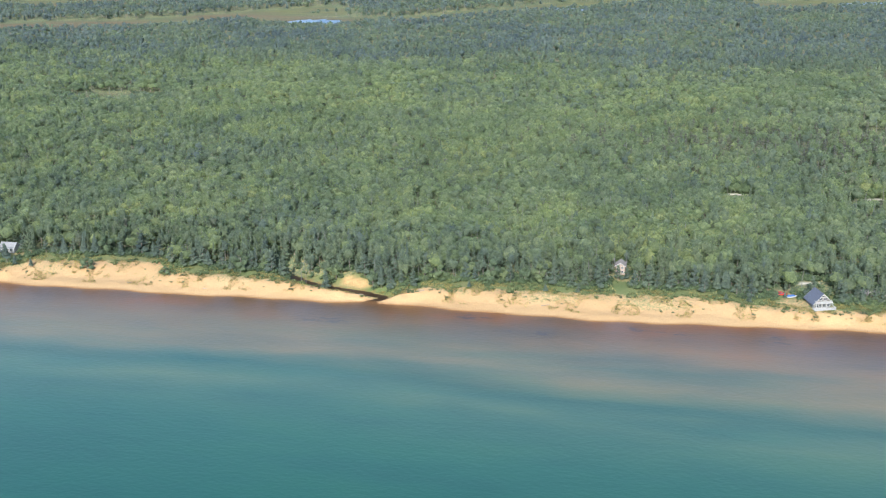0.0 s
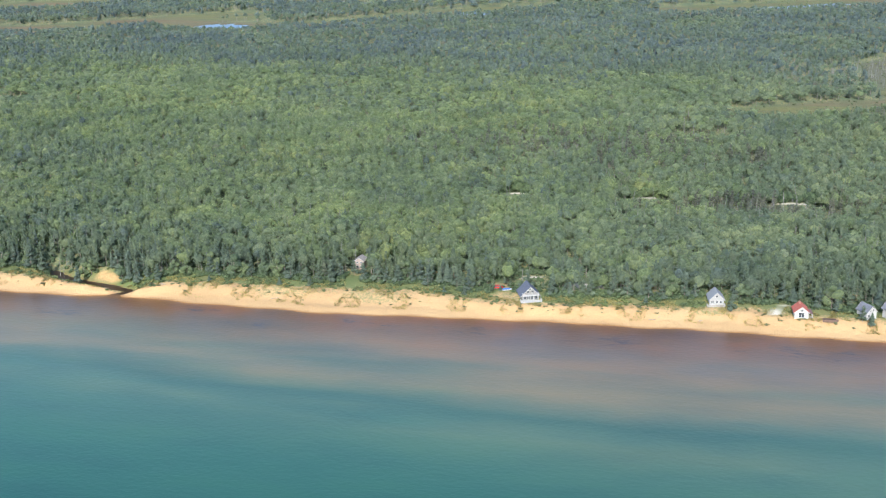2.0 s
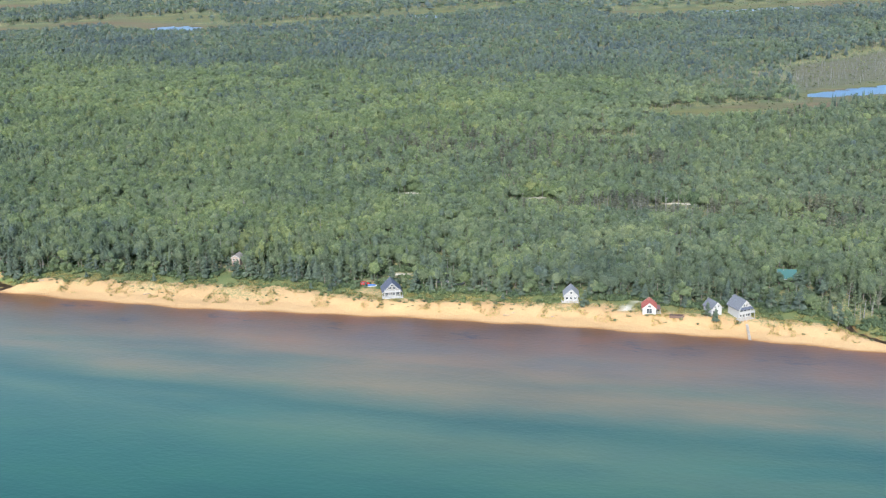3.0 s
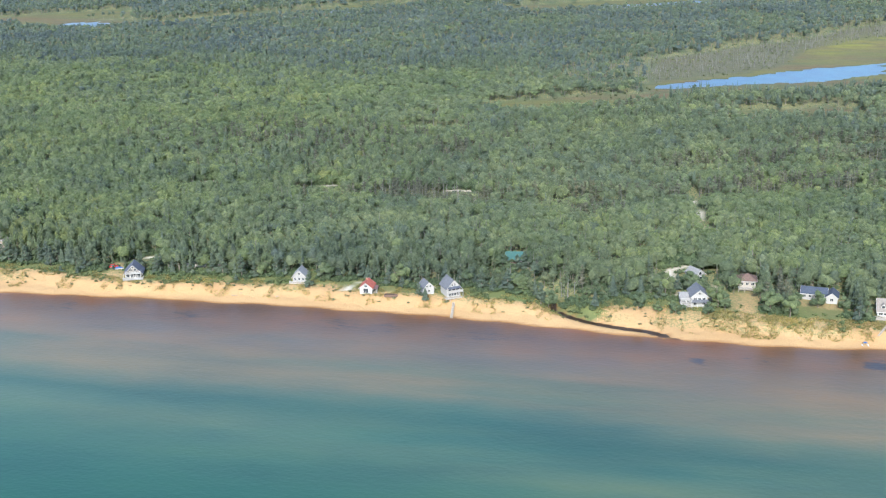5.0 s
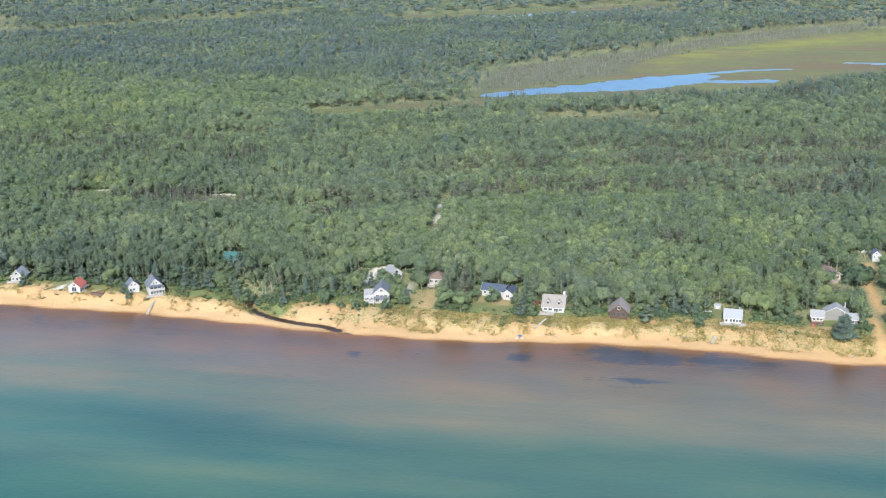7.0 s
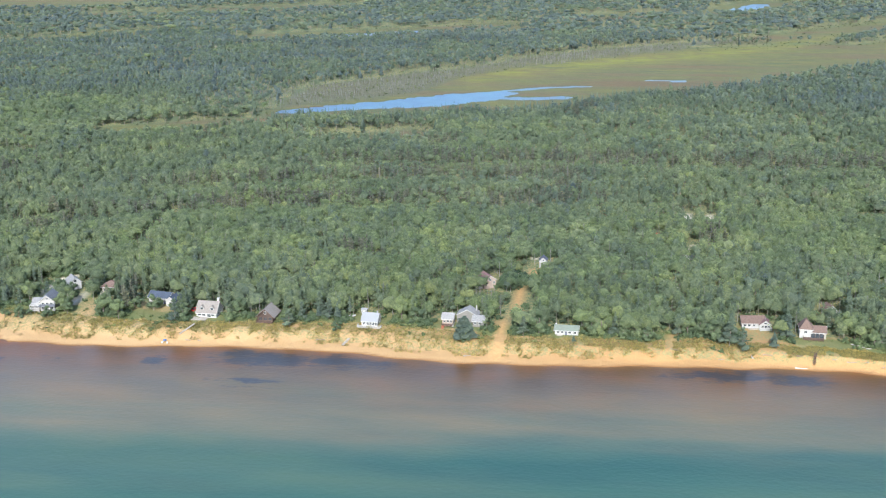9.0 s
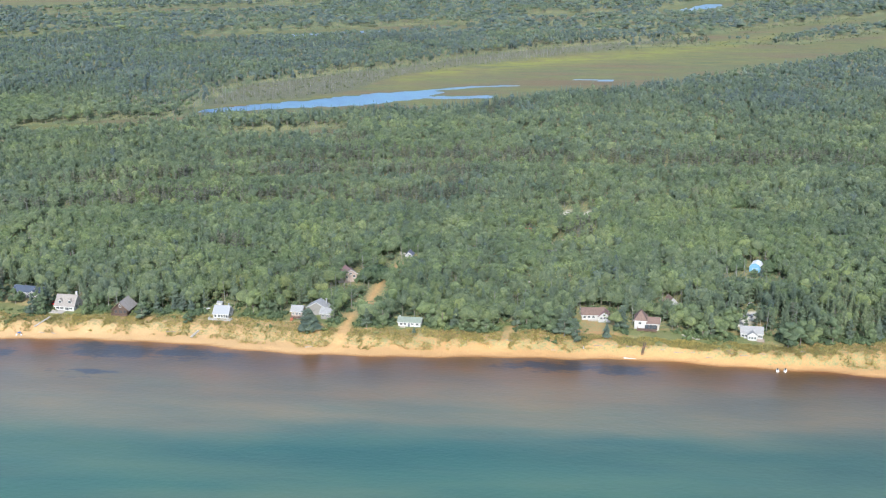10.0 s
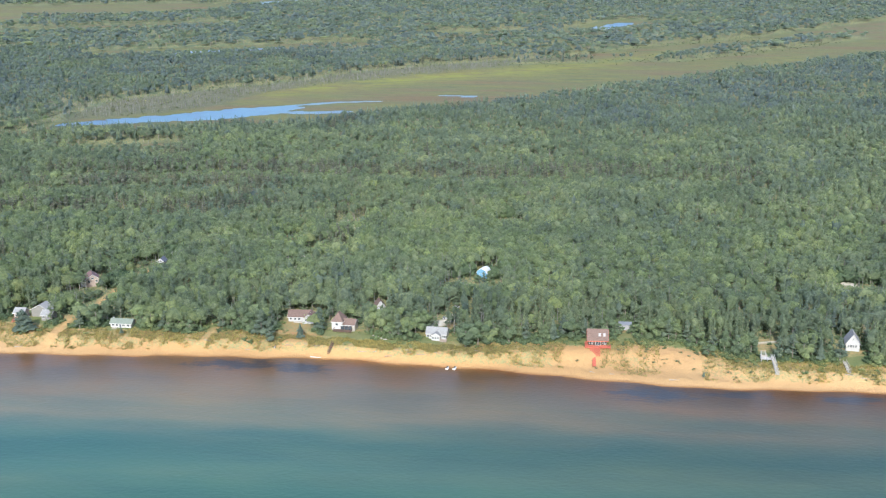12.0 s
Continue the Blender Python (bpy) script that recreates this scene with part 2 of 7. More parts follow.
def pond_material():
    n = Nodes("pond_water", 0.3, 0.0, 0.13)
    # the blue of the reflected sky is put into the base colour
    base = n.ramp(n.noise(14.0, 4.0, 0.6), [(0.35, (0.007, 0.042, 0.112)), (0.7, (0.020, 0.082, 0.145))])
    n.bump(n.noise(1.2, 3.0), 0.05, 0.6)
    return n.colour(base)


M_GROUND, M_WATER, M_POND = ground_material(), water_material(), pond_material()
M_WHITE = plain("white_clapboard", (0.295, 0.294, 0.29), 0.05, 0.5, 0.6, stretch=(0.2, 0.2, 4), stain=0.15)
M_CREAM = plain("cream_clapboard", (0.30, 0.275, 0.24), 0.06, 0.5, 0.65, stretch=(0.2, 0.2, 4), stain=0.2)
M_GREYWALL = plain("grey_clapboard", (0.235, 0.235, 0.235), 0.08, 0.5, 0.7, stretch=(0.2, 0.2, 4), stain=0.25)
M_WEATHERED = plain("weathered_grey_siding", (0.152, 0.146, 0.136), 0.1, 0.5, 0.8, stretch=(0.2, 0.2, 4), stain=0.3)
M_TAN = plain("tan_board_siding", (0.27, 0.215, 0.18), 0.12, 0.5, 0.75, stretch=(3, 3, 0.3))
M_LOG = plain("brown_log_wall", (0.058, 0.038, 0.030), 0.25, 0.5, 0.75, stretch=(0.3, 0.3, 4))
M_BLUEWALL = plain("blue_sheet_wall", (0.12, 0.25, 0.35), 0.06, 0.6, 0.5)
M_REDWOOD = plain("red_stained_wood", (0.36, 0.095, 0.06), 0.15, 0.4, 0.7)
M_DECK = plain("weathered_grey_boards", (0.32, 0.29, 0.25), 0.2, 0.4, 0.85, stretch=(4, 0.4, 1))
M_BROWNDECK = plain("brown_stained_boards", (0.105, 0.068, 0.052), 0.2, 0.4, 0.8, stretch=(4, 0.4, 1))
M_TRIM = plain("white_trim", (0.34, 0.338, 0.33), 0.03, 0.4, 0.5, stain=0.1)
M_R_SLATE = plain("slate_blue_shingle", (0.075, 0.085, 0.115), 0.2, 0.5, 0.85)
M_R_GREY = plain("grey_shingle", (0.19, 0.19, 0.19), 0.16, 0.5, 0.88)
M_R_DARK = plain("dark_grey_shingle", (0.105, 0.112, 0.13), 0.18, 0.5, 0.88)
M_R_LIGHT = plain("pale_grey_metal_roof", (0.172, 0.18, 0.192), 0.06, 0.5, 0.6, 0.0, 0.5, (5, 0.3, 1))
M_R_RED = plain("red_shingle", (0.30, 0.085, 0.062), 0.16, 0.5, 0.85)
M_R_BROWN = plain("brown_shingle", (0.118, 0.080, 0.066), 0.18, 0.5, 0.88)
M_R_MAROON = plain("maroon_shingle", (0.140, 0.084, 0.082), 0.18, 0.5, 0.88)
M_R_NAVY = plain("navy_shingle", (0.045, 0.058, 0.085), 0.2, 0.5, 0.85)
M_R_TEAL = plain("teal_metal_roof", (0.007, 0.060, 0.054), 0.08, 0.5, 0.4, 0.0, 0.5, (5, 0.3, 1))
M_R_GREEN = plain("sage_green_shingle", (0.130, 0.152, 0.126), 0.12, 0.5, 0.8)
M_R_TAUPE = plain("taupe_shingle", (0.176, 0.160, 0.147), 0.16, 0.5, 0.88)
M_R_WHITE = plain("white_metal_roof", (0.42, 0.43, 0.45), 0.03, 0.5, 0.4, 0.0, 0.5)
M_CONCRETE = plain("concrete", (0.46, 0.44, 0.41), 0.12, 0.4, 0.9)
M_BRICK = plain("brick_chimney", (0.30, 0.15, 0.11), 0.2, 0.2, 0.9)
M_STONE = plain("pale_stone", (0.34, 0.32, 0.29), 0.12, 0.4, 0.85)
M_LOGWOOD = plain("driftwood", (0.25, 0.21, 0.165), 0.2, 0.4, 0.9)
M_BLUECLOTH = plain("blue_canvas", (0.045, 0.10, 0.24), 0.1, 0.3, 0.8)
M_REDPAINT = plain("red_car_paint", (0.36, 0.035, 0.03), 0.02, 0.5, 0.25, 0.0, 0.5, stain=0.05)
M_WHITEPAINT = plain("white_gelcoat", (0.42, 0.42, 0.415), 0.02, 0.5, 0.25, 0.0, 0.5, stain=0.05)
M_SILVERPAINT = plain("silver_car_paint", (0.50, 0.51, 0.53), 0.02, 0.5, 0.25, 0.5, 0.5, stain=0.05)
M_RUBBER = plain("black_rubber", (0.03, 0.03, 0.03), 0.1, 0.2, 0.85)


def glass_material():
    n = Nodes("window_glass", 0.06, 0.0, 0.6)
    return n.colour(n.ramp(n.noise(0.8, 2.0), [(0.3, (0.015, 0.02, 0.026)), (0.7, (0.05, 0.06, 0.07))]))


M_GLASS = glass_material()

# ---- the lie of the land ----
rng = np.random.default_rng(11)
SHORE_X = [-1500, -324, -235, -160, -136, -110, -74, -36, 0, 35, 85, 123, 160, 205, 244, 270, 300, 319, 354, 400, 437, 473, 500, 526, 551, 587, 623, 659, 695, 738, 763, 788, 812, 836, 871, 921, 1100, 2400]
SHORE_Y = [486, 481, 480, 481.5, 483, 482, 479, 477.5, 478.5, 481, 482.5, 483, 482.5, 481.5, 479, 475, 472, 470.5, 468.5, 472, 475.5, 474, 471, 468, 468, 471, 474, 476.5, 476.5, 472.5, 471.5, 468, 464, 462, 462, 465, 468, 470]
BACK_X = [-1500, -328, -318, -296, -253, -241, -207, -175, -154, -130, -113, -76, -25, 0, 24, 47, 86, 113, 146, 177, 226, 261, 270, 283, 290, 316, 329, 365, 400, 435, 476, 509, 551, 586, 613, 635, 660, 706, 744, 762, 787, 827, 849, 862, 923, 1100, 2400]
BACK_Y = [495, 490, 503, 503, 507, 495, 496, 493, 489, 488, 495, 497, 498, 500, 497, 492, 494, 497, 500, 495, 496, 492, 489, 482, 493, 496, 489, 485, 485, 488, 492, 489, 484, 485, 483, 489, 487, 482, 481, 484, 489, 493, 489, 477, 476, 480, 482]
MARSH_LOW_X, MARSH_LOW_Y = [262, 308, 358, 415, 469, 536, 572, 626, 692, 752, 816, 941, 1179, 1400, 1800], [1005, 990, 1005, 1016, 1042, 1064, 1100, 1148, 1182, 1244, 1306, 1440, 1668, 1830, 2100]
MARSH_UP_X, MARSH_UP_Y = [262, 278, 329, 380, 441, 478, 566, 639, 700, 760, 869, 1053, 1343, 1800], [1150, 1190, 1235, 1295, 1342, 1412, 1500, 1545, 1585, 1625, 1750, 1910, 2250, 2600]
# where dead trees stand drowned along the far side of the marsh
DROWNED_X = [180, 244, 276, 310, 366, 402, 430, 490, 540, 604, 673, 711, 760]
DROWNED_LOW = [1040, 1025, 1045, 1078, 1118, 1165, 1262, 1332, 1374, 1448, 1495, 1550, 1600]
DROWNED_UP = [1165, 1185, 1195, 1222, 1282, 1308, 1345, 1425, 1475, 1530, 1572, 1600, 1625]


def shore(x):
    return np.interp(x, SHORE_X, SHORE_Y) + 0.7 * np.sin(x * 0.21) + 0.5 * np.sin(x * 0.093 + 1.0)


def back(x):
    """Where bare sand gives way to grass and shrubs."""
    return np.interp(x, BACK_X, BACK_Y) + 1.1 * np.sin(x * 0.37) + 0.9 * np.sin(x * 0.83 + 2.0)


def step(v, a, b):
    s = np.clip((v - a) / (b - a), 0, 1)
    return s * s * (3 - 2 * s)


def capsule(x, y, x0, y0, x1, y1):
    """Distance from a stretch of line."""
    dx, dy = x1 - x0, y1 - y0
    k = np.clip(((x - x0) * dx + (y - y0) * dy) / (dx * dx + dy * dy + 1e-9), 0, 1)
    return np.hypot(x - x0 - k * dx, y - y0 - k * dy)


def chain(x, y, points):
    return np.min([capsule(x, y, *a, *b) for a, b in zip(points, points[1:])], axis=0)


def field(x, y, size, seed=0.0):
    """Smooth pseudo-noise in -1..1, cheap enough for whole grids."""
    a = np.sin(x / size * 1.7 + seed) * np.cos(y / size * 1.3 + seed * 1.7)
    b = np.sin((x * 0.8 + y * 0.6) / size * 2.9 + seed * 2.3) * np.cos((y * 0.8 - x * 0.6) / size * 2.3 + seed * 0.7)
    c = np.sin((x * 0.5 - y * 0.87) / size * 5.3 + seed * 3.1) * np.cos((x * 0.87 + y * 0.5) / size * 4.7 + seed)
    return (a + 0.6 * b + 0.35 * c) / 1.6


CREEK_A = [(-137, 477), (-137.5, 486), (-133, 491.5), (-143, 495), (-158, 498.5), (-170, 502), (-179, 507), (-190, 518)]
CREEK_B = [(322, 466), (316, 474), (308, 478), (296, 480), (283, 484), (274, 489), (268, 494), (264, 501), (262, 512)]
LAKE = [(294, 1042, 325, 1054, 10), (325, 1056, 366, 1080, 15), (366, 1080, 400, 1096, 19), (400, 1096, 432, 1116, 27), (432, 1120, 462, 1138, 26), (458, 1146, 482, 1160, 14), (480, 1172, 523, 1198, 5.5), (523, 1198, 566, 1209, 4.5), (488, 1128, 542, 1136, 8), (630, 1255, 661, 1250, 5)]
PONDS = [(-487, 1435, -450, 1430, 17), (-182, 1586, -150, 1572, 12), (195, 1642, 318, 1706, 11), (790, 2040, 842, 2140, 16), (30, 2620, 76, 2700, 22), (-466, 914, -500, 920, 6), (128, 838, 140, 836, 2.5)]
# other openings in the forest: marsh meadows and strips
MEADOWS = [(188, 938, 250, 962, 25), (250, 962, 300, 994, 20), (372, 922, 428, 940, 16), (-900, 1330, -690, 1385, 45), (-690, 1375, -500, 1520, 50), (-930, 1600, -800, 1660, 62), (-490, 1420, -430, 1418, 44), (-340, 1450, -100, 1640, 35),
           (110, 1610, 330, 1710, 48), (330, 1715, 420, 1760, 40), (-620, 2120, -380, 2100, 90), (-540, 2310, -160, 2430, 165), (-250, 1920, 80, 2080, 52), (780, 2000, 850, 2140, 50), (20, 2590, 90, 2700, 70), (550, 1900, 630, 1950, 35), (-215, 1570, -145, 1620, 30),
           (-505, 910, -460, 916, 9), (128, 838, 140, 836, 9)]
# sandy tracks and clearings: x0, y0, x1, y1, half width
TRACKS = [(546, 474, 547, 499, 2.4), (547, 499, 554.5, 588, 1.8), (619.5, 478, 620.5, 500, 1.6), (-156, 505.5, -145, 502, 2.4), (26, 674, 33, 675, 1.3), (99, 675, 111, 676, 0.6), (181, 674, 196, 673, 0.7), (333, 594, 329, 630, 0.45), (329, 630, 324, 668, 0.35), (359, 600, 359, 612, 0.3),
          (634, 600, 635.5, 612, 0.9), (635.5, 612, 634.8, 622, 0.8), (634.8, 622, 637, 638, 0.8), (638.5, 697, 638, 706, 0.9), (650, 690, 650.5, 701, 1.1), (622, 561, 627, 563, 1.6), (318, 512, 315, 542, 1.4), (315, 545, 322, 550, 2.0), (555, 609, 556, 611, 1.8), (934, 584, 930, 602, 1.8), (744, 714, 745, 721, 0.8),
          (724, 512, 733, 530, 2.2), (873, 506, 884, 510, 0.7), (80, 520, 92, 521, 2.4), (55, 527, 60, 528, 1.2), (337, 509, 338, 528, 1.5), (168.5, 498, 171, 507, 1.5)]
# open yards round the cottages: x, y, half width, half depth
YARDS = [(46, 505, 10, 11), (-334, 505, 14, 10), (-26, 515, 5, 14), (60, 494, 13, 10), (147, 499, 13, 10), (166, 503, 12, 8), (185, 494, 14, 9), (214, 495, 13, 8), (240, 536, 9, 9), (325, 498, 14, 13), (346, 504, 15, 20), (380, 506, 13, 10), (409, 495, 13, 11), (439, 492, 9, 9),
         (486, 497, 15, 12), (529, 500, 15, 9), (576, 493, 11, 8), (660, 500, 9, 16), (688, 494, 20, 10), (729, 494, 17, 10), (730, 518, 5, 11), (802, 489, 9, 9), (876, 497, 10, 14), (912, 493, 11, 11), (536, 552, 5, 7), (740, 584, 4, 9), (559, 588, 3.5, 8), (328, 526, 8, 10), (696, 524, 5, 7), (815, 508, 6, 7)]


def lake_depth(x, y):
    """Above 0 inside inland water."""
    wob = 4.6 * field(x, y, 14.0, 2.0) + 3.6 * field(x, y, 5.0, 5.0)
    return np.max([r + wob * min(1.0, r / 12) - capsule(x, y, a, b, c, d) for a, b, c, d, r in LAKE + PONDS], axis=0)


def marsh_inside(x, y):
    """Metres inside open marsh (below 0 outside)."""
    low, up = np.interp(x, MARSH_LOW_X, MARSH_LOW_Y), np.interp(x, MARSH_UP_X, MARSH_UP_Y)
    main = np.minimum(np.minimum(y - low, up - y) * 0.75, (x - 284) * 1.0)
    # wooded islands at the far end of the marsh
    for a, b, c, d, r in ((905, 1640, 1010, 1730, 26), (1010, 1730, 1180, 1900, 34), (692, 1545, 780, 1562, 17), (818, 1572, 838, 1576, 15), (880, 1580, 990, 1680, 20)):
        main = np.minimum(main, capsule(x, y, a, b, c, d) - r)
    rest = np.max([r - capsule(x, y, a, b, c, d) for a, b, c, d, r in MEADOWS], axis=0)
    return np.maximum(np.maximum(main, rest), lake_depth(x, y) + 8) + 7 * field(x, y, 40.0, 1.0)


def yard_inside(x, y):
    """1 in the middle of a yard, 0 at its rim and below outside."""
    return np.max([1 - np.maximum(np.abs(x - a) / w, np.abs(y - b) / d) for a, b, w, d in YARDS], axis=0)


# footprints of the buildings: x, front, half width, depth
FOOTPRINTS = [(-338, 512, 4.5, 7), (-28, 527, 2.8, 6), (60.7, 497, 4.5, 9), (143, 503.5, 4.5, 10), (178.5, 494, 5.5, 8), (207.5, 497.5, 4.5, 8), (219.5, 496, 5, 9), (240, 543, 5, 7), (328, 499, 7, 11), (329, 530, 5, 9),
              (350, 522, 4, 8), (380, 513, 9, 8), (408, 498.5, 5.5, 9), (436, 496, 4.5, 9), (486, 496.5, 6.5, 8), (480, 513, 2.5, 3.5), (525, 500, 9, 14), (535, 556, 6, 10), (559, 592, 3, 7), (575.5, 495, 6, 6),
              (659.5, 511, 8, 10), (682, 500, 7.5, 10), (695, 531, 3.5, 7), (727.5, 493.5, 6, 10), (739, 590, 6, 9), (801.5, 489, 6, 11), (814, 514, 3.5, 5), (912, 501, 4.5, 9), (619, 646, 3.5, 6)]


def kept_clear(x, y, more=0.0):
    """True where no tree may stand: houses, the view before them and the middle of the yards."""
    out = yard_inside(x, y) > 0.38 - 0.1 * more
    for a, b, w, d in FOOTPRINTS:
        out = out | ((np.abs(x - a) < w + 2.6 + more) & (y > b - 4) & (y < b + d + 2.6 + more)) | ((np.abs(x - a) < w + 0.8) & (y > b - (26 if b < 528 else 8)) & (y < b))
    return out


def track_inside(x, y):
    return np.max([r - capsule(x, y, a, b, c, d) for a, b, c, d, r in TRACKS], axis=0)


def height(x, y):
    """Height of the land over the lake, in metres."""
    x, y = np.asarray(x, float), np.asarray(y, float)
    s, b = shore(x), back(x)
    u = y - s
    w = np.maximum(b - s, 6.0)
    k = np.clip(u / w, 0, 1)
    beach = 1.1 * step(u, 0, 7) + 3.2 * step(k, 0.35, 1.0)
    bluff = np.exp(-((x - 815) / 45) ** 2) + np.exp(-((x + 275) / 35) ** 2) * 0.7
    beach = beach + bluff * 1.3 * step(k, 0.5, 0.98)
    dunes = step(u, 6, 14) * (1 - step(y - b, 12, 30)) * (0.34 * field(x, y, 9.0, 3.0) + 0.22 * field(x, y, 3.6, 8.0))
    inland = 0.5 * step(y - b, 0, 12) + step(y - b, 25, 70) * (0.5 + 0.9 * field(x, y, 85.0, 4.0))
    z = beach + dunes + inland
    z = np.where(u < 0, np.maximum(0.10 * u, -1.5), z)
    m = marsh_inside(x, y)
    z = z + step(m, -25, 5) * (4.25 - z)
    ld = lake_depth(x, y)
    z = z - step(ld, -1.5, 2.5) * 1.6
    ca = chain(x, y, CREEK_A)
    cb = chain(x, y, CREEK_B)
    for c, r in ((ca, np.where(x < -139, 2.0, 1.3)), (cb, 1.0)):
        z = np.where(u > -4, np.minimum(z, -0.5 + np.maximum(c - r, 0) * 0.55), z)
    return z


def ground_z(x, y):
    return float(height(np.array([x]), np.array([y]))[0])


def sheet(name, xs, ys, zfun, material, attributes):
    """A grid mesh over xs by ys with per-vertex attributes."""
    gx, gy = np.meshgrid(xs, ys)
    x, y = gx.ravel(), gy.ravel()
    z = zfun(x, y)
    nx, ny = len(xs), len(ys)
    i = (np.arange(ny - 1)[:, None] * nx + np.arange(nx - 1)[None, :]).ravel()
    quads = np.stack([i, i + 1, i + 1 + nx, i + nx], 1)
    me = bpy.data.meshes.new(name)
    me.vertices.add(len(x))
    me.vertices.foreach_set("co", (np.stack([x, y, z], 1) * UNIT).astype(np.float32).ravel())
    me.loops.add(quads.size)
    me.loops.foreach_set("vertex_index", quads.astype(np.int32).ravel())
    me.polygons.add(len(quads))
    me.polygons.foreach_set("loop_start", np.arange(0, quads.size, 4, dtype=np.int32))
    me.polygons.foreach_set("use_smooth", np.ones(len(quads), dtype=bool))
    for key, fun in attributes.items():
        v = np.asarray(fun(x, y), np.float32)
        if v.ndim == 2:
            at = me.attributes.new(key, "FLOAT_COLOR", "POINT")
            at.data.foreach_set("color", v.ravel())
        else:
            at = me.attributes.new(key, "FLOAT", "POINT")
            at.data.foreach_set("value", v)
    me.materials.append(material)
    me.update(calc_edges=True)
    me.validate()
    return new(name, me)


def cover(x, y):
    s, b = shore(x), back(x)
    u, v = y - s, y - b
    yard = yard_inside(x, y)
    sand = step(v, 18, 10)
    sand = np.maximum(sand, step(yard, -0.3, 0.15) * 0.35 * (y < 520))
    # patchy dune grass thickens towards the trees
    thick = np.interp(x, [-400, 300, 345, 560, 600, 690, 770, 800, 860, 900], [1.25, 1.15, 1.7, 1.8, 1.9, 2.0, 2.0, 0.6, 1.7, 2.0])
    start = np.interp(x, [300, 345, 560, 600, 690, 770, 800, 840, 856], [10, 7.5, 6.5, 5, 2.5, 2.5, 9, 9, 5])
    tufts = np.minimum(np.interp(x, [320, 350, 560, 620, 770, 795], [0.50, 0.50, 0.50, 0.54, 0.58, 0.52]), 0.46 * step(u, start, start + 4) * (0.7 + 0.6 * field(x, y, 13.0, 6.0)) * thick)
    tufts = np.maximum(tufts, 0.56 * step(u, start + 1, start + 4) * step(x, 590, 640) * step(x, 790, 770))
    east = np.interp(x, [320, 345, 560, 690, 770, 790, 860, 880], [0, 5.5, 5.5, 9, 9, 2, 2, 5])
    grass = np.maximum(step(v - east, -1.5, 4.5) * step(v, 26, 16), tufts)
    grass = np.maximum(grass, step(v, -3, 1.5) * step(yard, -0.35, 0.1) * (0.62 + 0.3 * field(x, y, 6.0, 2.2)))
    sand = np.maximum(sand, step(yard, -0.2, 0.1) * 0.8 * (y < 520))
    sandy_yards = np.exp(-((x - 660) / 8.0) ** 2 - ((y - 497) / 11.0) ** 2) + np.exp(-((x - 349) / 6.0) ** 2 - ((y - 501) / 10.0) ** 2) + np.exp(-((x - 185) / 14.0) ** 2 - ((y - 491) / 5.0) ** 2) + np.exp(-((x - 526) / 9.0) ** 2 - ((y - 494) / 4.0) ** 2) + np.exp(-((x - 49) / 7.0) ** 2 - ((y - 499) / 8.0) ** 2) + np.exp(-((x - 158) / 7.0) ** 2 - ((y - 499) / 6.0) ** 2) + np.exp(-((x - 488) / 11.0) ** 2 - ((y - 493) / 5.0) ** 2)
    sand, grass = np.maximum(sand, np.clip(sandy_yards, 0, 1)), grass * (1 - 0.7 * np.clip(sandy_yards, 0, 1))
    lawn = np.exp(-((x - 692) / 16.0) ** 4 - ((y - 493) / 8.0) ** 4) + np.exp(-((x - 722) / 18.0) ** 4 - ((y - 488) / 5.0) ** 4)
    grass = np.maximum(grass, lawn)
    # bare bluffs
    for cx, w in ((838, 12), (795, 12), (-275, 30)):
        g = np.exp(-((x - cx) / w) ** 2) * step(v, 4, -1)
        grass = grass * (1 - 0.85 * g)
    marsh = step(marsh_inside(x, y), -14, 6)
    return np.stack([np.clip(sand, 0, 1), np.clip(grass, 0, 1) * (1 - marsh), marsh, np.ones_like(x)], 1)


def drowned(x, y):
    """1 where dead trees stand, 0 outside."""
    lo, up = np.interp(x, DROWNED_X, DROWNED_LOW), np.interp(x, DROWNED_X, DROWNED_UP)
    w = 9 * field(x, y, 16.0, 4.0)
    return step(y - lo + w, -12, 14) * step(up - y + w, -14, 10) * step(x, 185, 215) * step(x, 775, 745)


def marsh_rim(x, y):
    return drowned(x, y)


def ochre(x, y):
    """Darker, more orange sand along the east of the beach."""
    return step(x, 430, 640) * (1 - 0.5 * step(x, 780, 830))


def marsh_lush(x, y):
    low, up = np.interp(x, MARSH_LOW_X, MARSH_LOW_Y), np.interp(x, MARSH_UP_X, MARSH_UP_Y)
    k = (y - low) / np.maximum(up - low, 1)
    return np.exp(-((k - 0.70) / 0.12) ** 2) * step(x, 400, 470) * step(x, 1000, 760)


def wet_edge(x, y):
    u = y - shore(x)
    return np.clip(step(u, 2.4, 0.3) + 0.8 * step(np.minimum(chain(x, y, CREEK_A) - np.where(x < -139, 0.7, 0), chain(x, y, CREEK_B) + 0.4), 2.5, 1.6) * (y < 512), 0, 1)


def track_mark(x, y, tracks, more=0.0):
    inside = np.max([r - capsule(x, y, a, b, c, d) for a, b, c, d, r in tracks], axis=0)
    return np.where(y > back(x) - 14, step(inside + more, -0.8, 0.7), 0)


def path_mark(x, y):
    return track_mark(x, y, TRACKS[:4])


def gravel_mark(x, y):
    return track_mark(x, y, TRACKS[4:], np.where(y > 580, 0.8, 0.0))


def spread(*parts):
    return np.unique(np.concatenate([np.arange(a, b, d) for a, b, d in parts]))


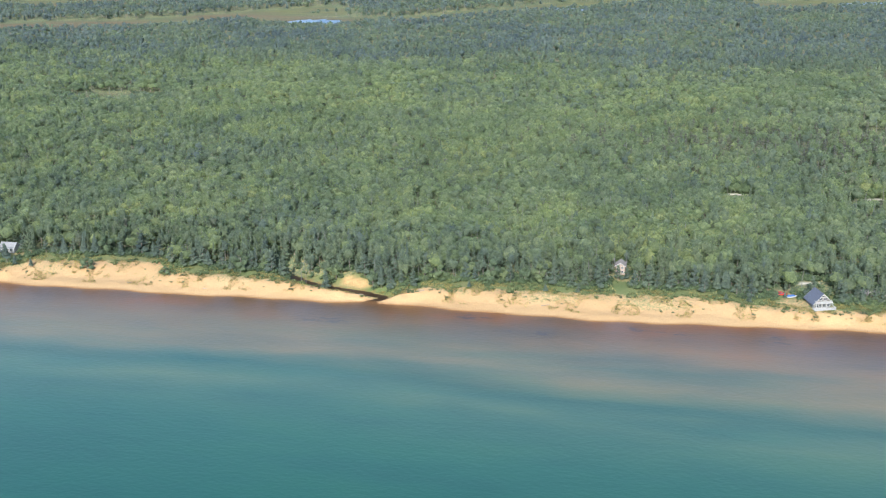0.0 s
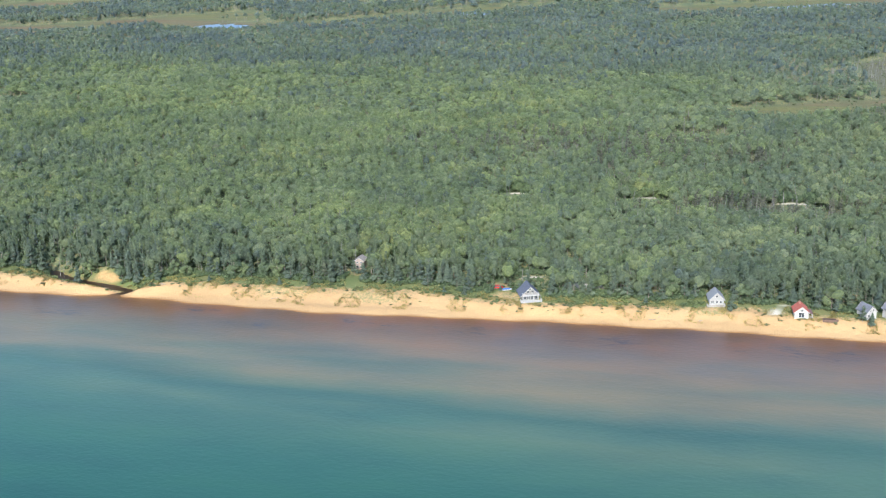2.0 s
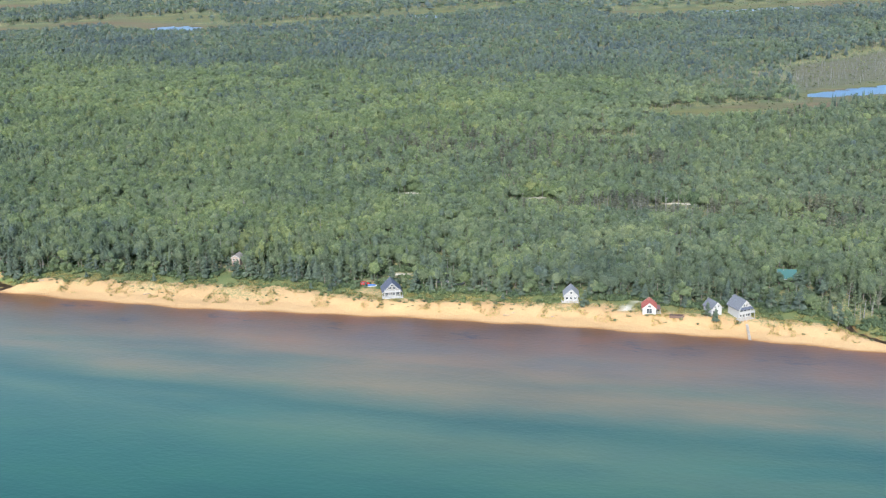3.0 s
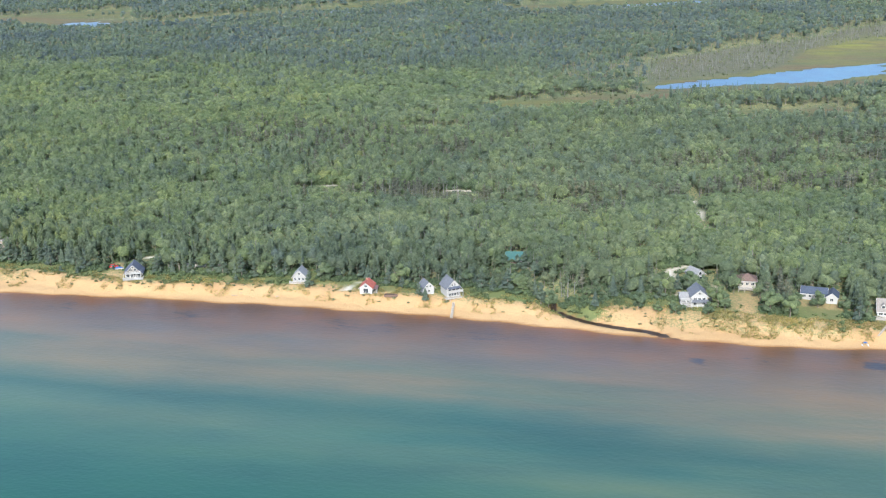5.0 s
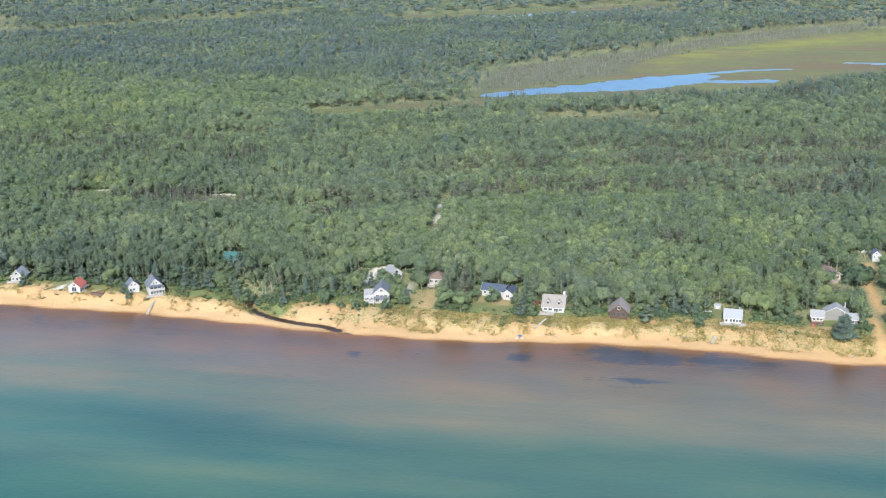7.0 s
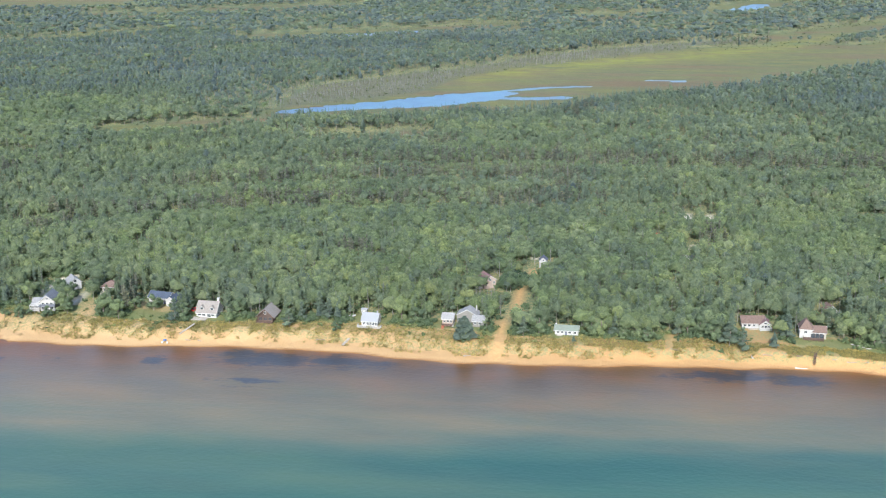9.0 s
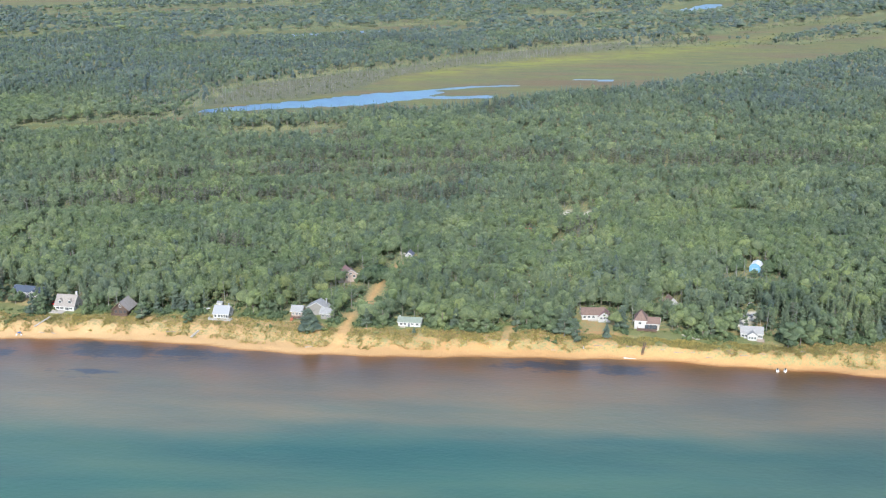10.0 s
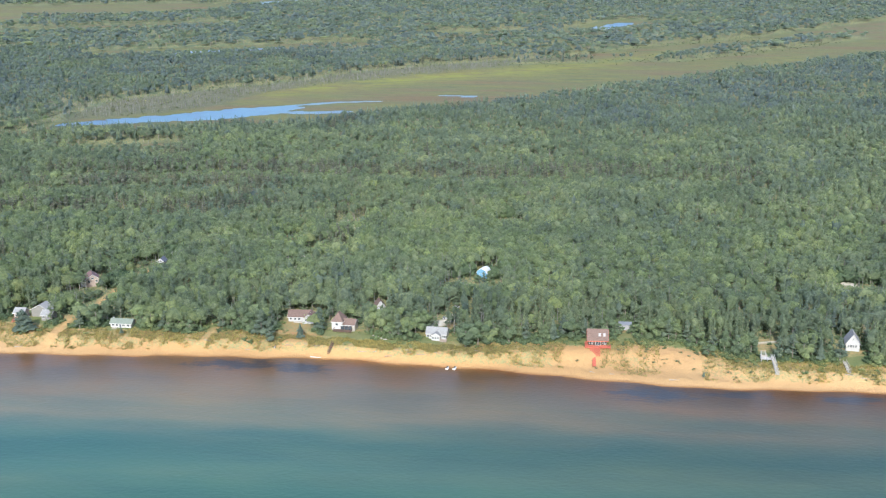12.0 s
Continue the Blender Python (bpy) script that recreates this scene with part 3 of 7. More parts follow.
GX = spread((-8000, -1600, 400), (-1600, -560, 20), (-560, -340, 6), (-340, 960, 4.2), (960, 1200, 8), (1200, 2400, 24), (2400, 8000, 400))
GY = spread((430, 462, 8), (462, 512, 1.4), (512, 700, 3.0), (700, 900, 12.0), (900, 1010, 7.0), (1010, 1220, 3.5), (1220, 1260, 7.0), (1260, 1800, 12.0), (1800, 2800, 30.0), (2800, 8000, 300.0))
ground = tagged(sheet("ground", GX, GY, height, M_GROUND, {"cover": cover, "wet": wet_edge, "path": path_mark, "gravel": gravel_mark, "rim": marsh_rim, "lush": marsh_lush, "ochre": ochre}), "sandy beach, grassy dunes and marshy forest land", "ground", kind="structure")

# lake: one sheet at height 0
WEEDS = [(446, 462, 24, 7), (436, 468, 16, 3.5), (480, 464, 13, 6.5), (498, 463, 7, 3.5), (446, 438, 18, 3), (398, 456, 7, 4), (352, 455, 4, 2), (330, 450, 4, 3), (642, 467, 24, 5), (674, 465, 11, 5), (824, 453, 17, 5.5), (862, 456, 12, 3), (905, 456, 16, 4), (-92, 474, 14, 3), (40, 468, 22, 4), (-10, 470, 18, 3.5), (-150, 462, 20, 6), (180, 465, 30, 6), (240, 462, 20, 5), (-60, 460, 16, 4), (100, 466, 20, 6)]


# distance from the shore of the inner bar, the trough behind it and the outer bar
BAR_X = [-260, -150, -90, -15, 40, 110, 175, 265, 390, 495, 560, 660, 720, 770, 850, 905]
INNER_BAR = [59, 58, 60, 65, 73, 79, 81, 81, 82, 82, 74, 76, 66, 54, 51, 52]
TROUGH = [69, 69, 76, 82, 88, 96, 99, 102, 104, 103, 92, 90, 86, 80, 72, 71]
OUTER_BAR = [83, 84, 87, 95, 104, 113, 118, 124, 131, 134, 126, 106, 104, 101, 89, 87]


def offshore(x, y):
    """Distance from the shore, stretched so that the bars lie at 52 and 78."""
    d = shore(x) - y
    a, b, c = np.interp(x, BAR_X, INNER_BAR), np.interp(x, BAR_X, TROUGH), np.interp(x, BAR_X, OUTER_BAR)
    inner = np.where(d < a, d * 52.0 / a, 52.0 + (d - a) * 12.0 / (b - a))
    return np.where(d < b, inner, np.where(d < c, 64.0 + (d - b) * 14.0 / (c - b), 78.0 + (d - c) * 0.85))


def weed(x, y):
    w = np.zeros_like(x)
    for i, (a, b, rx, ry) in enumerate(WEEDS):
        w = np.maximum(w, (1.0 if i < 13 else 0.3) * np.exp(-(((x - a) / rx) ** 2 + ((y - b) / (1.25 * ry)) ** 2) ** 1.5))
    return w


def murk(x, y):
    """Darkens the shallows towards the east end of the beach."""
    return step(x, 640, 880) * step(shore(x) - y, 150, 60)


def violet(x, y):
    """Violet-grey tone of the shallows along the west of the beach."""
    return step(x, 460, 230) * step(x, -60, 110) * step(shore(x) - y, 70, 30)


def creek_mark(x, y):
    return step(y - shore(x), 0.5, 4.0)


WX = spread((-8000, -700, 500), (-700, -340, 30), (-340, 960, 5.0), (960, 1300, 40), (1300, 8000, 500))
WY = spread((-8000, 0, 500), (0, 260, 40), (260, 440, 6.0), (440, 516, 2.0))
lake = tagged(sheet("water", WX, WY, lambda x, y: np.zeros_like(x), M_WATER, {"offshore": offshore, "weed": weed, "creek": creek_mark, "murk": murk, "violet": violet}), "clear teal lake water with brown sandy shallows", "lake", kind="structure")


def pond(x0, x1, y0, y1, z, label):
    ob = sheet("pond_water", np.linspace(x0, x1, 3), np.linspace(y0, y1, 3), lambda x, y: np.full_like(x, z), M_POND, {})
    return tagged(ob, label, "pond", kind="structure")


pond(255, 690, 1000, 1275, 3.75, "blue marsh lake with ragged reedy edges")
for a, b, c, d, r in PONDS:
    pond(min(a, c) - r - 8, max(a, c) + r + 8, min(b, d) - r - 8, max(b, d) + r + 8, 3.7, "small blue pond in the marsh")

# ---- trees ----
def rot_z(a):
    c, s = np.cos(a), np.sin(a)
    return np.array([[c, -s, 0], [s, c, 0], [0, 0, 1.0]])


class Soup:
    """Triangles with a material slot each, gathered in arrays."""

    def __init__(self):
        self.v, self.f, self.m, self.n = [], [], [], 0

    def add(self, verts, faces, slot):
        self.v.append(np.asarray(verts, float))
        self.f.append(np.asarray(faces, int) + self.n)
        self.m.append(np.full(len(faces), slot))
        self.n += len(verts)

    def arrays(self):
        return np.concatenate(self.v), np.concatenate(self.f), np.concatenate(self.m)


OCTA = np.array([(1, 0, 0), (-1, 0, 0), (0, 1, 0), (0, -1, 0), (0, 0, 1), (0, 0, -1)], float)
OCTA_F = [(0, 2, 4), (2, 1, 4), (1, 3, 4), (3, 0, 4), (2, 0, 5), (1, 2, 5), (3, 1, 5), (0, 3, 5)]


def add_pole(soup, r, p0, p1, r0, r1, sides, slot):
    """A tapered stem between two points."""
    p0, p1 = np.array(p0, float), np.array(p1, float)
    a = np.arange(sides) * 2 * np.pi / sides + r.uniform(0, 6)
    ring = np.stack([np.cos(a), np.sin(a), 0 * a], 1)
    v = np.concatenate([p0 + ring * r0, p1 + ring * r1])
    f = []
    for i in range(sides):
        j = (i + 1) % sides
        f += [(i, j, sides + j), (i, sides + j, sides + i)]
    soup.add(v, f, slot)


def add_spike(soup, r, top, width, slot):
    """A stem that tapers to a point: three sides, for trees deep in the stand."""
    a = np.arange(3) * 2.1 + r.uniform(0, 6)
    v = np.concatenate([np.stack([np.cos(a) * width, np.sin(a) * width, np.full(3, -0.03)], 1), [(0, 0, top)]])
    soup.add(v, [(0, 1, 3), (1, 2, 3), (2, 0, 3)], slot)


def ico(level):
    """Corner directions and faces of a round, evenly split ball."""
    bm = bmesh.new()
    bmesh.ops.create_icosphere(bm, subdivisions=level, radius=1.0)
    bm.verts.ensure_lookup_table()
    v = np.array([tuple(p.co) for p in bm.verts])
    f = np.array([[p.index for p in q.verts] for q in bm.faces])
    bm.free()
    return v / np.linalg.norm(v, axis=1)[:, None], f


ICO = {level: ico(level) for level in (1, 2, 3)}


def unit(v):
    return v / (np.linalg.norm(v, axis=1)[:, None] + 1e-9)


def reach(d, heads, core, ball):
    """How far a crown made of rounded heads of foliage reaches in the directions d."""
    out = np.full(len(d), core)
    for c in heads:
        k = d @ c
        inside = k * k - (c @ c - ball * ball)
        out = np.maximum(out, np.where((inside > 0) & (k > 0), k + np.sqrt(np.maximum(inside, 0)), 0))
    return out


def add_crown(soup, r, centre, radii, heads, level, leaves, size, cut=-0.35, core=0.62, ball=0.46, slot=0, rag=0.22):
    """A crown: a lumpy mass of rounded heads with loose sprays of leaves standing off it."""
    c = unit(r.normal(size=(heads, 3)) + (0, 0, 0.35)) * r.uniform(0.5, 0.68, (heads, 1))
    d, f = ICO[level]
    turn = rot_z(r.uniform(0, 6.3))
    d = d @ turn.T
    v = d * (reach(d, c, core, ball) * r.uniform(1 - rag, 1 + rag, len(d)))[:, None]
    f = f[d[f].mean(axis=1)[:, 2] > cut]
    used, inv = np.unique(f, return_inverse=True)
    soup.add(centre + 0.88 * v[used] * radii, inv.reshape(-1, 3), slot)
    if leaves:
        q = r.normal(size=(leaves, 3)) + (0, 0, 0.3)
        q = unit(q)
        p = centre + q * (reach(q, c, core, ball) * r.uniform(0.80, 1.40, leaves))[:, None] * radii
        nrm = unit(0.8 * q + (0, 0, 0.3) + 0.75 * r.normal(size=(leaves, 3)))
        t = unit(np.cross(nrm, r.normal(size=(leaves, 3))))
        b = np.cross(nrm, t)
        s = size * r.uniform(0.55, 1.4, (leaves, 1))
        tri = np.concatenate([p + 1.15 * t * s, p - 0.7 * t * s + 0.62 * b * s, p - 0.65 * t * s - 0.6 * b * s])
        k = np.arange(leaves)
        soup.add(tri, np.stack([k, k + leaves, k + 2 * leaves], 1), slot)


def add_leaves(soup, r, centre, radii, count, size, slot, lift=0.35):
    """Leaf sprays on a lobe: loose triangles facing outwards, with gaps between them."""
    d = r.normal(size=(count, 3))
    d[:, 2] += lift
    d /= np.linalg.norm(d, axis=1)[:, None]
    p = centre + d * radii * r.uniform(0.6, 1.12, (count, 1))
    nrm = unit(d + 0.35 * r.normal(size=(count, 3)))
    t = unit(np.cross(nrm, r.normal(size=(count, 3))))
    b = np.cross(nrm, t)
    s = size * r.uniform(0.6, 1.35, (count, 1))
    v = np.concatenate([p + 1.2 * t * s, p - 0.7 * t * s + 0.6 * b * s, p - 0.65 * t * s - 0.55 * b * s])
    k = np.arange(count)
    soup.add(v, np.stack([k, k + count, k + 2 * count], 1), slot)


def broadleaf(seed, level, heads, leaves, size=0.06):
    """A broadleaf tree 1 unit high for the stand; slot 0 crown, slot 1 bark."""
    r = np.random.default_rng(seed)
    soup = Soup()
    add_spike(soup, r, 0.7, 0.02, 1)
    wide, deep = r.uniform(0.40, 0.54), r.uniform(0.30, 0.40)
    add_crown(soup, r, np.array([0, 0, 1.0 - deep]), np.array([wide, wide * r.uniform(0.85, 1.15), deep]), heads, level, leaves, size, cut=-0.4 if level > 1 else -0.3)
    return soup.arrays()


def pine(seed, level, heads, leaves, size=0.055):
    """A ragged dark pine 1 unit high for the stand."""
    r = np.random.default_rng(seed)
    soup = Soup()
    add_spike(soup, r, 0.95, 0.02, 1)
    wide, deep = r.uniform(0.30, 0.42), r.uniform(0.30, 0.39)
    add_crown(soup, r, np.array([0, 0, 1.0 - deep]), np.array([wide, wide, deep]), heads, level, leaves, size, cut=-0.35 if level > 1 else -0.2, core=0.5, ball=0.36, rag=0.26)
    return soup.arrays()


def tiered_pine(seed):
    """A pine 1 unit high with flat boughs of needles in layers, for the front of the stand."""
    r = np.random.default_rng(seed)
    soup = Soup()
    add_spike(soup, r, 0.97, 0.02, 1)
    for i in range(7):
        f = i / 6
        a = i * 2.4 + r.uniform(0, 1.4)
        w = (0.30 - 0.21 * f) * r.uniform(0.8, 1.2)
        off = 0.55 * w * r.uniform(0.3, 1.0)
        c = np.array([np.cos(a) * off, np.sin(a) * off, 0.30 + 0.66 * f])
        add_crown(soup, r, c, np.array([w, w, 0.09 + 0.02 * r.uniform()]), 5, 1, 17, 0.044, cut=-0.4, core=0.55, ball=0.42, rag=0.26)
    return soup.arrays()


def jack_pine(seed, leaves, size=0.05):
    """A thin jack pine 1 unit high: a long bare stem under a scant grey-green top."""
    r = np.random.default_rng(seed)
    soup = Soup()
    lean = r.normal(size=2) * 0.02
    add_pole(soup, r, (0, 0, -0.03), (lean[0], lean[1], 0.92), 0.022, 0.008, 3, 1)
    for z, w in ((0.90, 0.13), (0.77, 0.20), (0.63, 0.22), (0.48, 0.20), (0.34, 0.14)):
        c = np.array([lean[0] + r.normal() * 0.04, lean[1] + r.normal() * 0.04, z])
        soup.add(c + OCTA * np.array([w, w, 0.085]) * r.uniform(0.6, 1.1, (6, 1)), OCTA_F, 0)
        if leaves:
            add_leaves(soup, r, c, np.array([w, w, 0.10]) * 1.2, leaves // 3, size, 0)
    return soup.arrays()


def edge_broadleaf(seed):
    """A single broadleaf tree 1 unit high: trunk, limbs and a crown of many leafy heads."""
    r = np.random.default_rng(seed)
    soup = Soup()
    add_pole(soup, r, (0, 0, -0.03), (r.normal() * 0.02, r.normal() * 0.02, 0.62), 0.018, 0.009, 6, 1)
    out = r.uniform(0.20, 0.26)
    for i in range(6):
        a = i * 1.05 + r.uniform(0, 0.6)
        add_pole(soup, r, (0, 0, r.uniform(0.22, 0.42)), (np.cos(a) * out, np.sin(a) * out, r.uniform(0.5, 0.72)), 0.009, 0.003, 4, 1)
    for i in range(9):
        a = i * 2.4 + r.uniform(0, 0.9)
        rad = 0.03 if i == 0 else out * r.uniform(0.55, 1.05)
        c = np.array([np.cos(a) * rad, np.sin(a) * rad, 0.80 if i == 0 else r.uniform(0.15, 0.68)])
        size = r.uniform(0.13, 0.19)
        add_crown(soup, r, c, np.array([size, size, size * r.uniform(0.75, 1.0)]) * 1.15, 6, 2, 46, 0.030, cut=-0.8, rag=0.12)
    return soup.arrays()


def edge_pine(seed):
    """A single pine 1 unit high: ragged clumps of needles set one over another round a stem."""
    r = np.random.default_rng(seed)
    soup = Soup()
    add_pole(soup, r, (0, 0, -0.03), (0, 0, 0.92), 0.018, 0.005, 6, 1)
    for i in range(11):
        f = i / 10
        a = i * 2.4 + r.uniform(0, 1.2)
        off = 0.15 * (1 - f) ** 0.7 * r.uniform(0.5, 1.2)
        c = np.array([np.cos(a) * off, np.sin(a) * off, 0.16 + 0.74 * f])
        w = (0.21 - 0.13 * f) * r.uniform(0.85, 1.15)
        add_crown(soup, r, c, np.array([w, w, w * r.uniform(0.55, 0.8)]), 5, 2, 34, 0.028, cut=-0.8, core=0.5, ball=0.4, rag=0.18)
        add_pole(soup, r, (0, 0, c[2] - 0.05), tuple(c), 0.007, 0.003, 3, 1)
    return soup.arrays()


def conifer(seed, tiers, boughs, width, core=True, stem=3):
    """A pine or spruce 1 unit high: drooping boughs in ragged tiers on a stem."""
    r = np.random.default_rng(seed)
    soup = Soup()
    add_pole(soup, r, (0, 0, -0.03), (0, 0, 0.94), 0.015, 0.003, stem, 1)
    base = r.uniform(0.12, 0.30)
    if core:
        n = 4
        a = np.arange(n) * 2 * np.pi / n
        w = width * 0.72
        v = np.concatenate([np.stack([np.cos(a) * w, np.sin(a) * w, np.full(n, base + 0.06)], 1), [(0, 0, 0.97)], [(0, 0, base)]])
        soup.add(v, [(i, (i + 1) % n, n) for i in range(n)] + [((i + 1) % n, i, n + 1) for i in range(n)], 0)
    for k in range(tiers):
        f = k / max(1, tiers - 1)
        z = base + 0.02 + (0.90 - base) * f
        reach = width * (1 - f) ** 0.75 * r.uniform(0.8, 1.12) + 0.025
        for j in range(boughs):
            a = (j + r.uniform(-0.3, 0.3)) * 2 * np.pi / boughs + k * 1.1
            l = reach * r.uniform(0.7, 1.2)
            d = np.array([np.cos(a), np.sin(a), 0])
            side = np.array([-np.sin(a), np.cos(a), 0]) * l * r.uniform(0.35, 0.55)
            tip = d * l + (0, 0, z - l * r.uniform(0.1, 0.45))
            mid = d * l * 0.55
            top = (0, 0, z + 0.07 * (1 - f) + 0.015)
            soup.add([top, mid + side + (0, 0, z - 0.02), tip, mid - side + (0, 0, z - 0.02)], [(0, 1, 2), (0, 2, 3)], 0)
    return soup.arrays()


def snag(seed):
    """A dead tree: bare tapered stem with a few stubs."""
    r = np.random.default_rng(seed)
    soup = Soup()
    lean = r.normal(size=2) * 0.06
    add_pole(soup, r, (0, 0, -0.02), (lean[0], lean[1], 1.0), 0.030, 0.008, 3, 0)
    for i in range(3):
        z = r.uniform(0.45, 0.9)
        a = r.uniform(0, 6.3)
        add_pole(soup, r, (lean[0] * z, lean[1] * z, z), (lean[0] * z + np.cos(a) * 0.13, lean[1] * z + np.sin(a) * 0.13, z + r.uniform(0.02, 0.12)), 0.02, 0.006, 3, 0)
    return soup.arrays()


def shrub(seed, leaves):
    r = np.random.default_rng(seed)
    soup = Soup()
    for i in range(3):
        c = np.array([r.uniform(-0.5, 0.5), r.uniform(-0.5, 0.5), r.uniform(0.25, 0.45)])
        soup.add(c + OCTA * np.array([0.45, 0.45, 0.42]) * r.uniform(0.7, 1.0, (6, 1)), OCTA_F, 0)
        add_leaves(soup, r, c, np.array([0.55, 0.55, 0.5]), leaves // 3, 0.24, 0)
    return soup.arrays()


def grass_tuft(seed, blades):
    r = np.random.default_rng(seed)
    soup = Soup()
    for i in range(blades):
        a = r.uniform(0, 6.3)
        d = np.array([np.cos(a), np.sin(a), 0])
        s = np.array([-d[1], d[0], 0]) * 0.12
        b = d * r.uniform(0.0, 0.35)
        soup.add([b - s, b + s, b + d * r.uniform(0.2, 0.6) + (0, 0, r.uniform(0.5, 1.0))], [(0, 1, 2)], 0)
    return soup.arrays()


def mesh_from(name, v, f, slots, materials, tint=None):
    me = bpy.data.meshes.new(name)
    me.vertices.add(len(v))
    me.vertices.foreach_set("co", np.asarray(v, np.float32).ravel())
    me.loops.add(f.size)
    me.loops.foreach_set("vertex_index", np.asarray(f, np.int32).ravel())
    me.polygons.add(len(f))
    me.polygons.foreach_set("loop_start", np.arange(0, f.size, 3, dtype=np.int32))
    me.polygons.foreach_set("material_index", np.asarray(slots, np.int32))
    if tint is not None:
        at = me.attributes.new("tint", "FLOAT", "POINT")
        at.data.foreach_set("value", np.asarray(tint, np.float32))
    for m in materials:
        me.materials.append(m)
    me.update(calc_edges=True)
    return me


def scatter(name, prototypes, kinds, x, y, z, tall, wide, tint, materials, label, category):
    """One joined mesh of many plants: kinds picks the prototype for each place."""
    vs, fs, ms, ts, n = [], [], [], [], 0
    turn = rng.uniform(0, 2 * np.pi, len(x))
    for k, (pv, pf, pm) in enumerate(prototypes):
        i = np.nonzero(kinds == k)[0]
        if not len(i):
            continue
        c, s = np.cos(turn[i])[:, None], np.sin(turn[i])[:, None]
        vx = (pv[None, :, 0] * c - pv[None, :, 1] * s) * wide[i][:, None] + x[i][:, None]
        vy = (pv[None, :, 0] * s + pv[None, :, 1] * c) * wide[i][:, None] + y[i][:, None]
        vz = pv[None, :, 2] * tall[i][:, None] + z[i][:, None]
        vs.append(np.stack([vx, vy, vz], 2).reshape(-1, 3) * UNIT)
        fs.append((pf[None] + (np.arange(len(i)) * len(pv))[:, None, None]).reshape(-1, 3) + n)
        ms.append(np.tile(pm, len(i)))
        ts.append(np.repeat(tint[i], len(pv)))
        n += len(i) * len(pv)
    me = mesh_from(name, np.concatenate(vs), np.concatenate(fs), np.concatenate(ms), materials, np.concatenate(ts))
    return tagged(new(name, me), label, category, kind="stuff")


def forest_edge(x):
    return back(x) + np.where(x > 330, 12.5, 12.5) + 2.5 * field(x, 0 * x, 11.0, 9.0)


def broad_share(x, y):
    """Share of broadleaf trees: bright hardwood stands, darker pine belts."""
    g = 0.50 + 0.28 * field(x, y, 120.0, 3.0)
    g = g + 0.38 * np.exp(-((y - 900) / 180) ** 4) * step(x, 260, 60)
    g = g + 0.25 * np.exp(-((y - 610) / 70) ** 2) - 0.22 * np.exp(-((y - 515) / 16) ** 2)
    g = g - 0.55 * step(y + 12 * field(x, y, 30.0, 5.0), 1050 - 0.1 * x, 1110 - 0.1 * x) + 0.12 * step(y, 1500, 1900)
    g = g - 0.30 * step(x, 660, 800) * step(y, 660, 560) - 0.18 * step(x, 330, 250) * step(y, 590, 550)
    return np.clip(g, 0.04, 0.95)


BELTS = [([380, 520, 700, 900], [803, 819, 825, 822], 26), ([290, 373, 440, 560], [722, 748, 768, 776], 20), ([120, 221, 284, 326, 426, 560], [635, 645, 651, 667, 695, 705], 20)]


def pine_belts(x, y):
    """Where thin grey-brown jack pines stand in belts along old dune ridges."""
    b = 0 * x
    for bx, by, deep in BELTS:
        v = y - np.interp(x, bx, by) - 4 * field(x, y, 26.0, deep)
        b = np.maximum(b, step(v, -2, 1) * step(v, deep + 8, deep) * step(x, bx[0] - 30, bx[0] + 40) * step(x, bx[-1] + 60, bx[-1] - 20) * (0.75 + 0.35 * field(x, 0.3 * y, 60.0, by[0])))
    west = np.exp(-(((x - 50) / 90) ** 2 + ((y - 785) / 40) ** 2)) * 0.75
    return np.maximum(np.maximum(b, west), 0.7 * step(field(x, y, 55.0, 6.1), 0.66, 0.88) * (x > 100))


def swale(x, y):
    """Low wet ground with stunted growth before each belt of pines."""
    s = 0 * x
    for bx, by, deep in BELTS:
        v = y - np.interp(x, bx, by) - 4 * field(x, y, 26.0, deep)
        s = np.maximum(s, step(v, -30, -20) * step(v, 1, -3) * step(x, bx[0] - 10, bx[0] + 50) * step(x, bx[-1] + 30, bx[-1] - 40))
    return s


def in_sight(x, y, margin):
    return (x > -0.665 * y - margin) & (x < 830 + 0.26 * y + margin)


# treeless lanes laid along the camera's line of sight to show the trails
SIGHT_LANES = [(333, 590, 322, 684), (633.5, 592, 638, 640), (652, 664, 650, 704), (640, 672, 638, 708)]
# openings with low growth before them: x0, x1, and how far back the open ground lies
GLADES = [(26, 33, 676), (99, 111, 677), (181, 196, 676), (731, 746, 589), (536, 540, 555), (236, 245, 542), (311, 328, 547), (553, 558, 611), (744, 745, 723), (928, 937, 602), (53, 62, 528)]


def low_growth(x, y, tall):
    """Shortens trees on the lake side of each opening to fit the camera's view."""
    for a, b, back_y in GLADES:
        ahead = back_y - y
        aside = np.maximum(np.maximum(a - x, x - b), 0)
        tall = np.where((ahead > -1.5) & (ahead < 40) & (aside < 1.0 + 0.30 * ahead), np.minimum(tall, 0.4 + 0.20 * np.maximum(ahead, 0)), tall)
    return tall


def shrubby(x, y):
    """Two open patches with bushes in place of trees."""
    return (((x - 276) / 13) ** 2 + ((y - 500) / 9) ** 2 < 1) | (((x - 556.5) / 6) ** 2 + ((y - 517) / 21) ** 2 < 1)


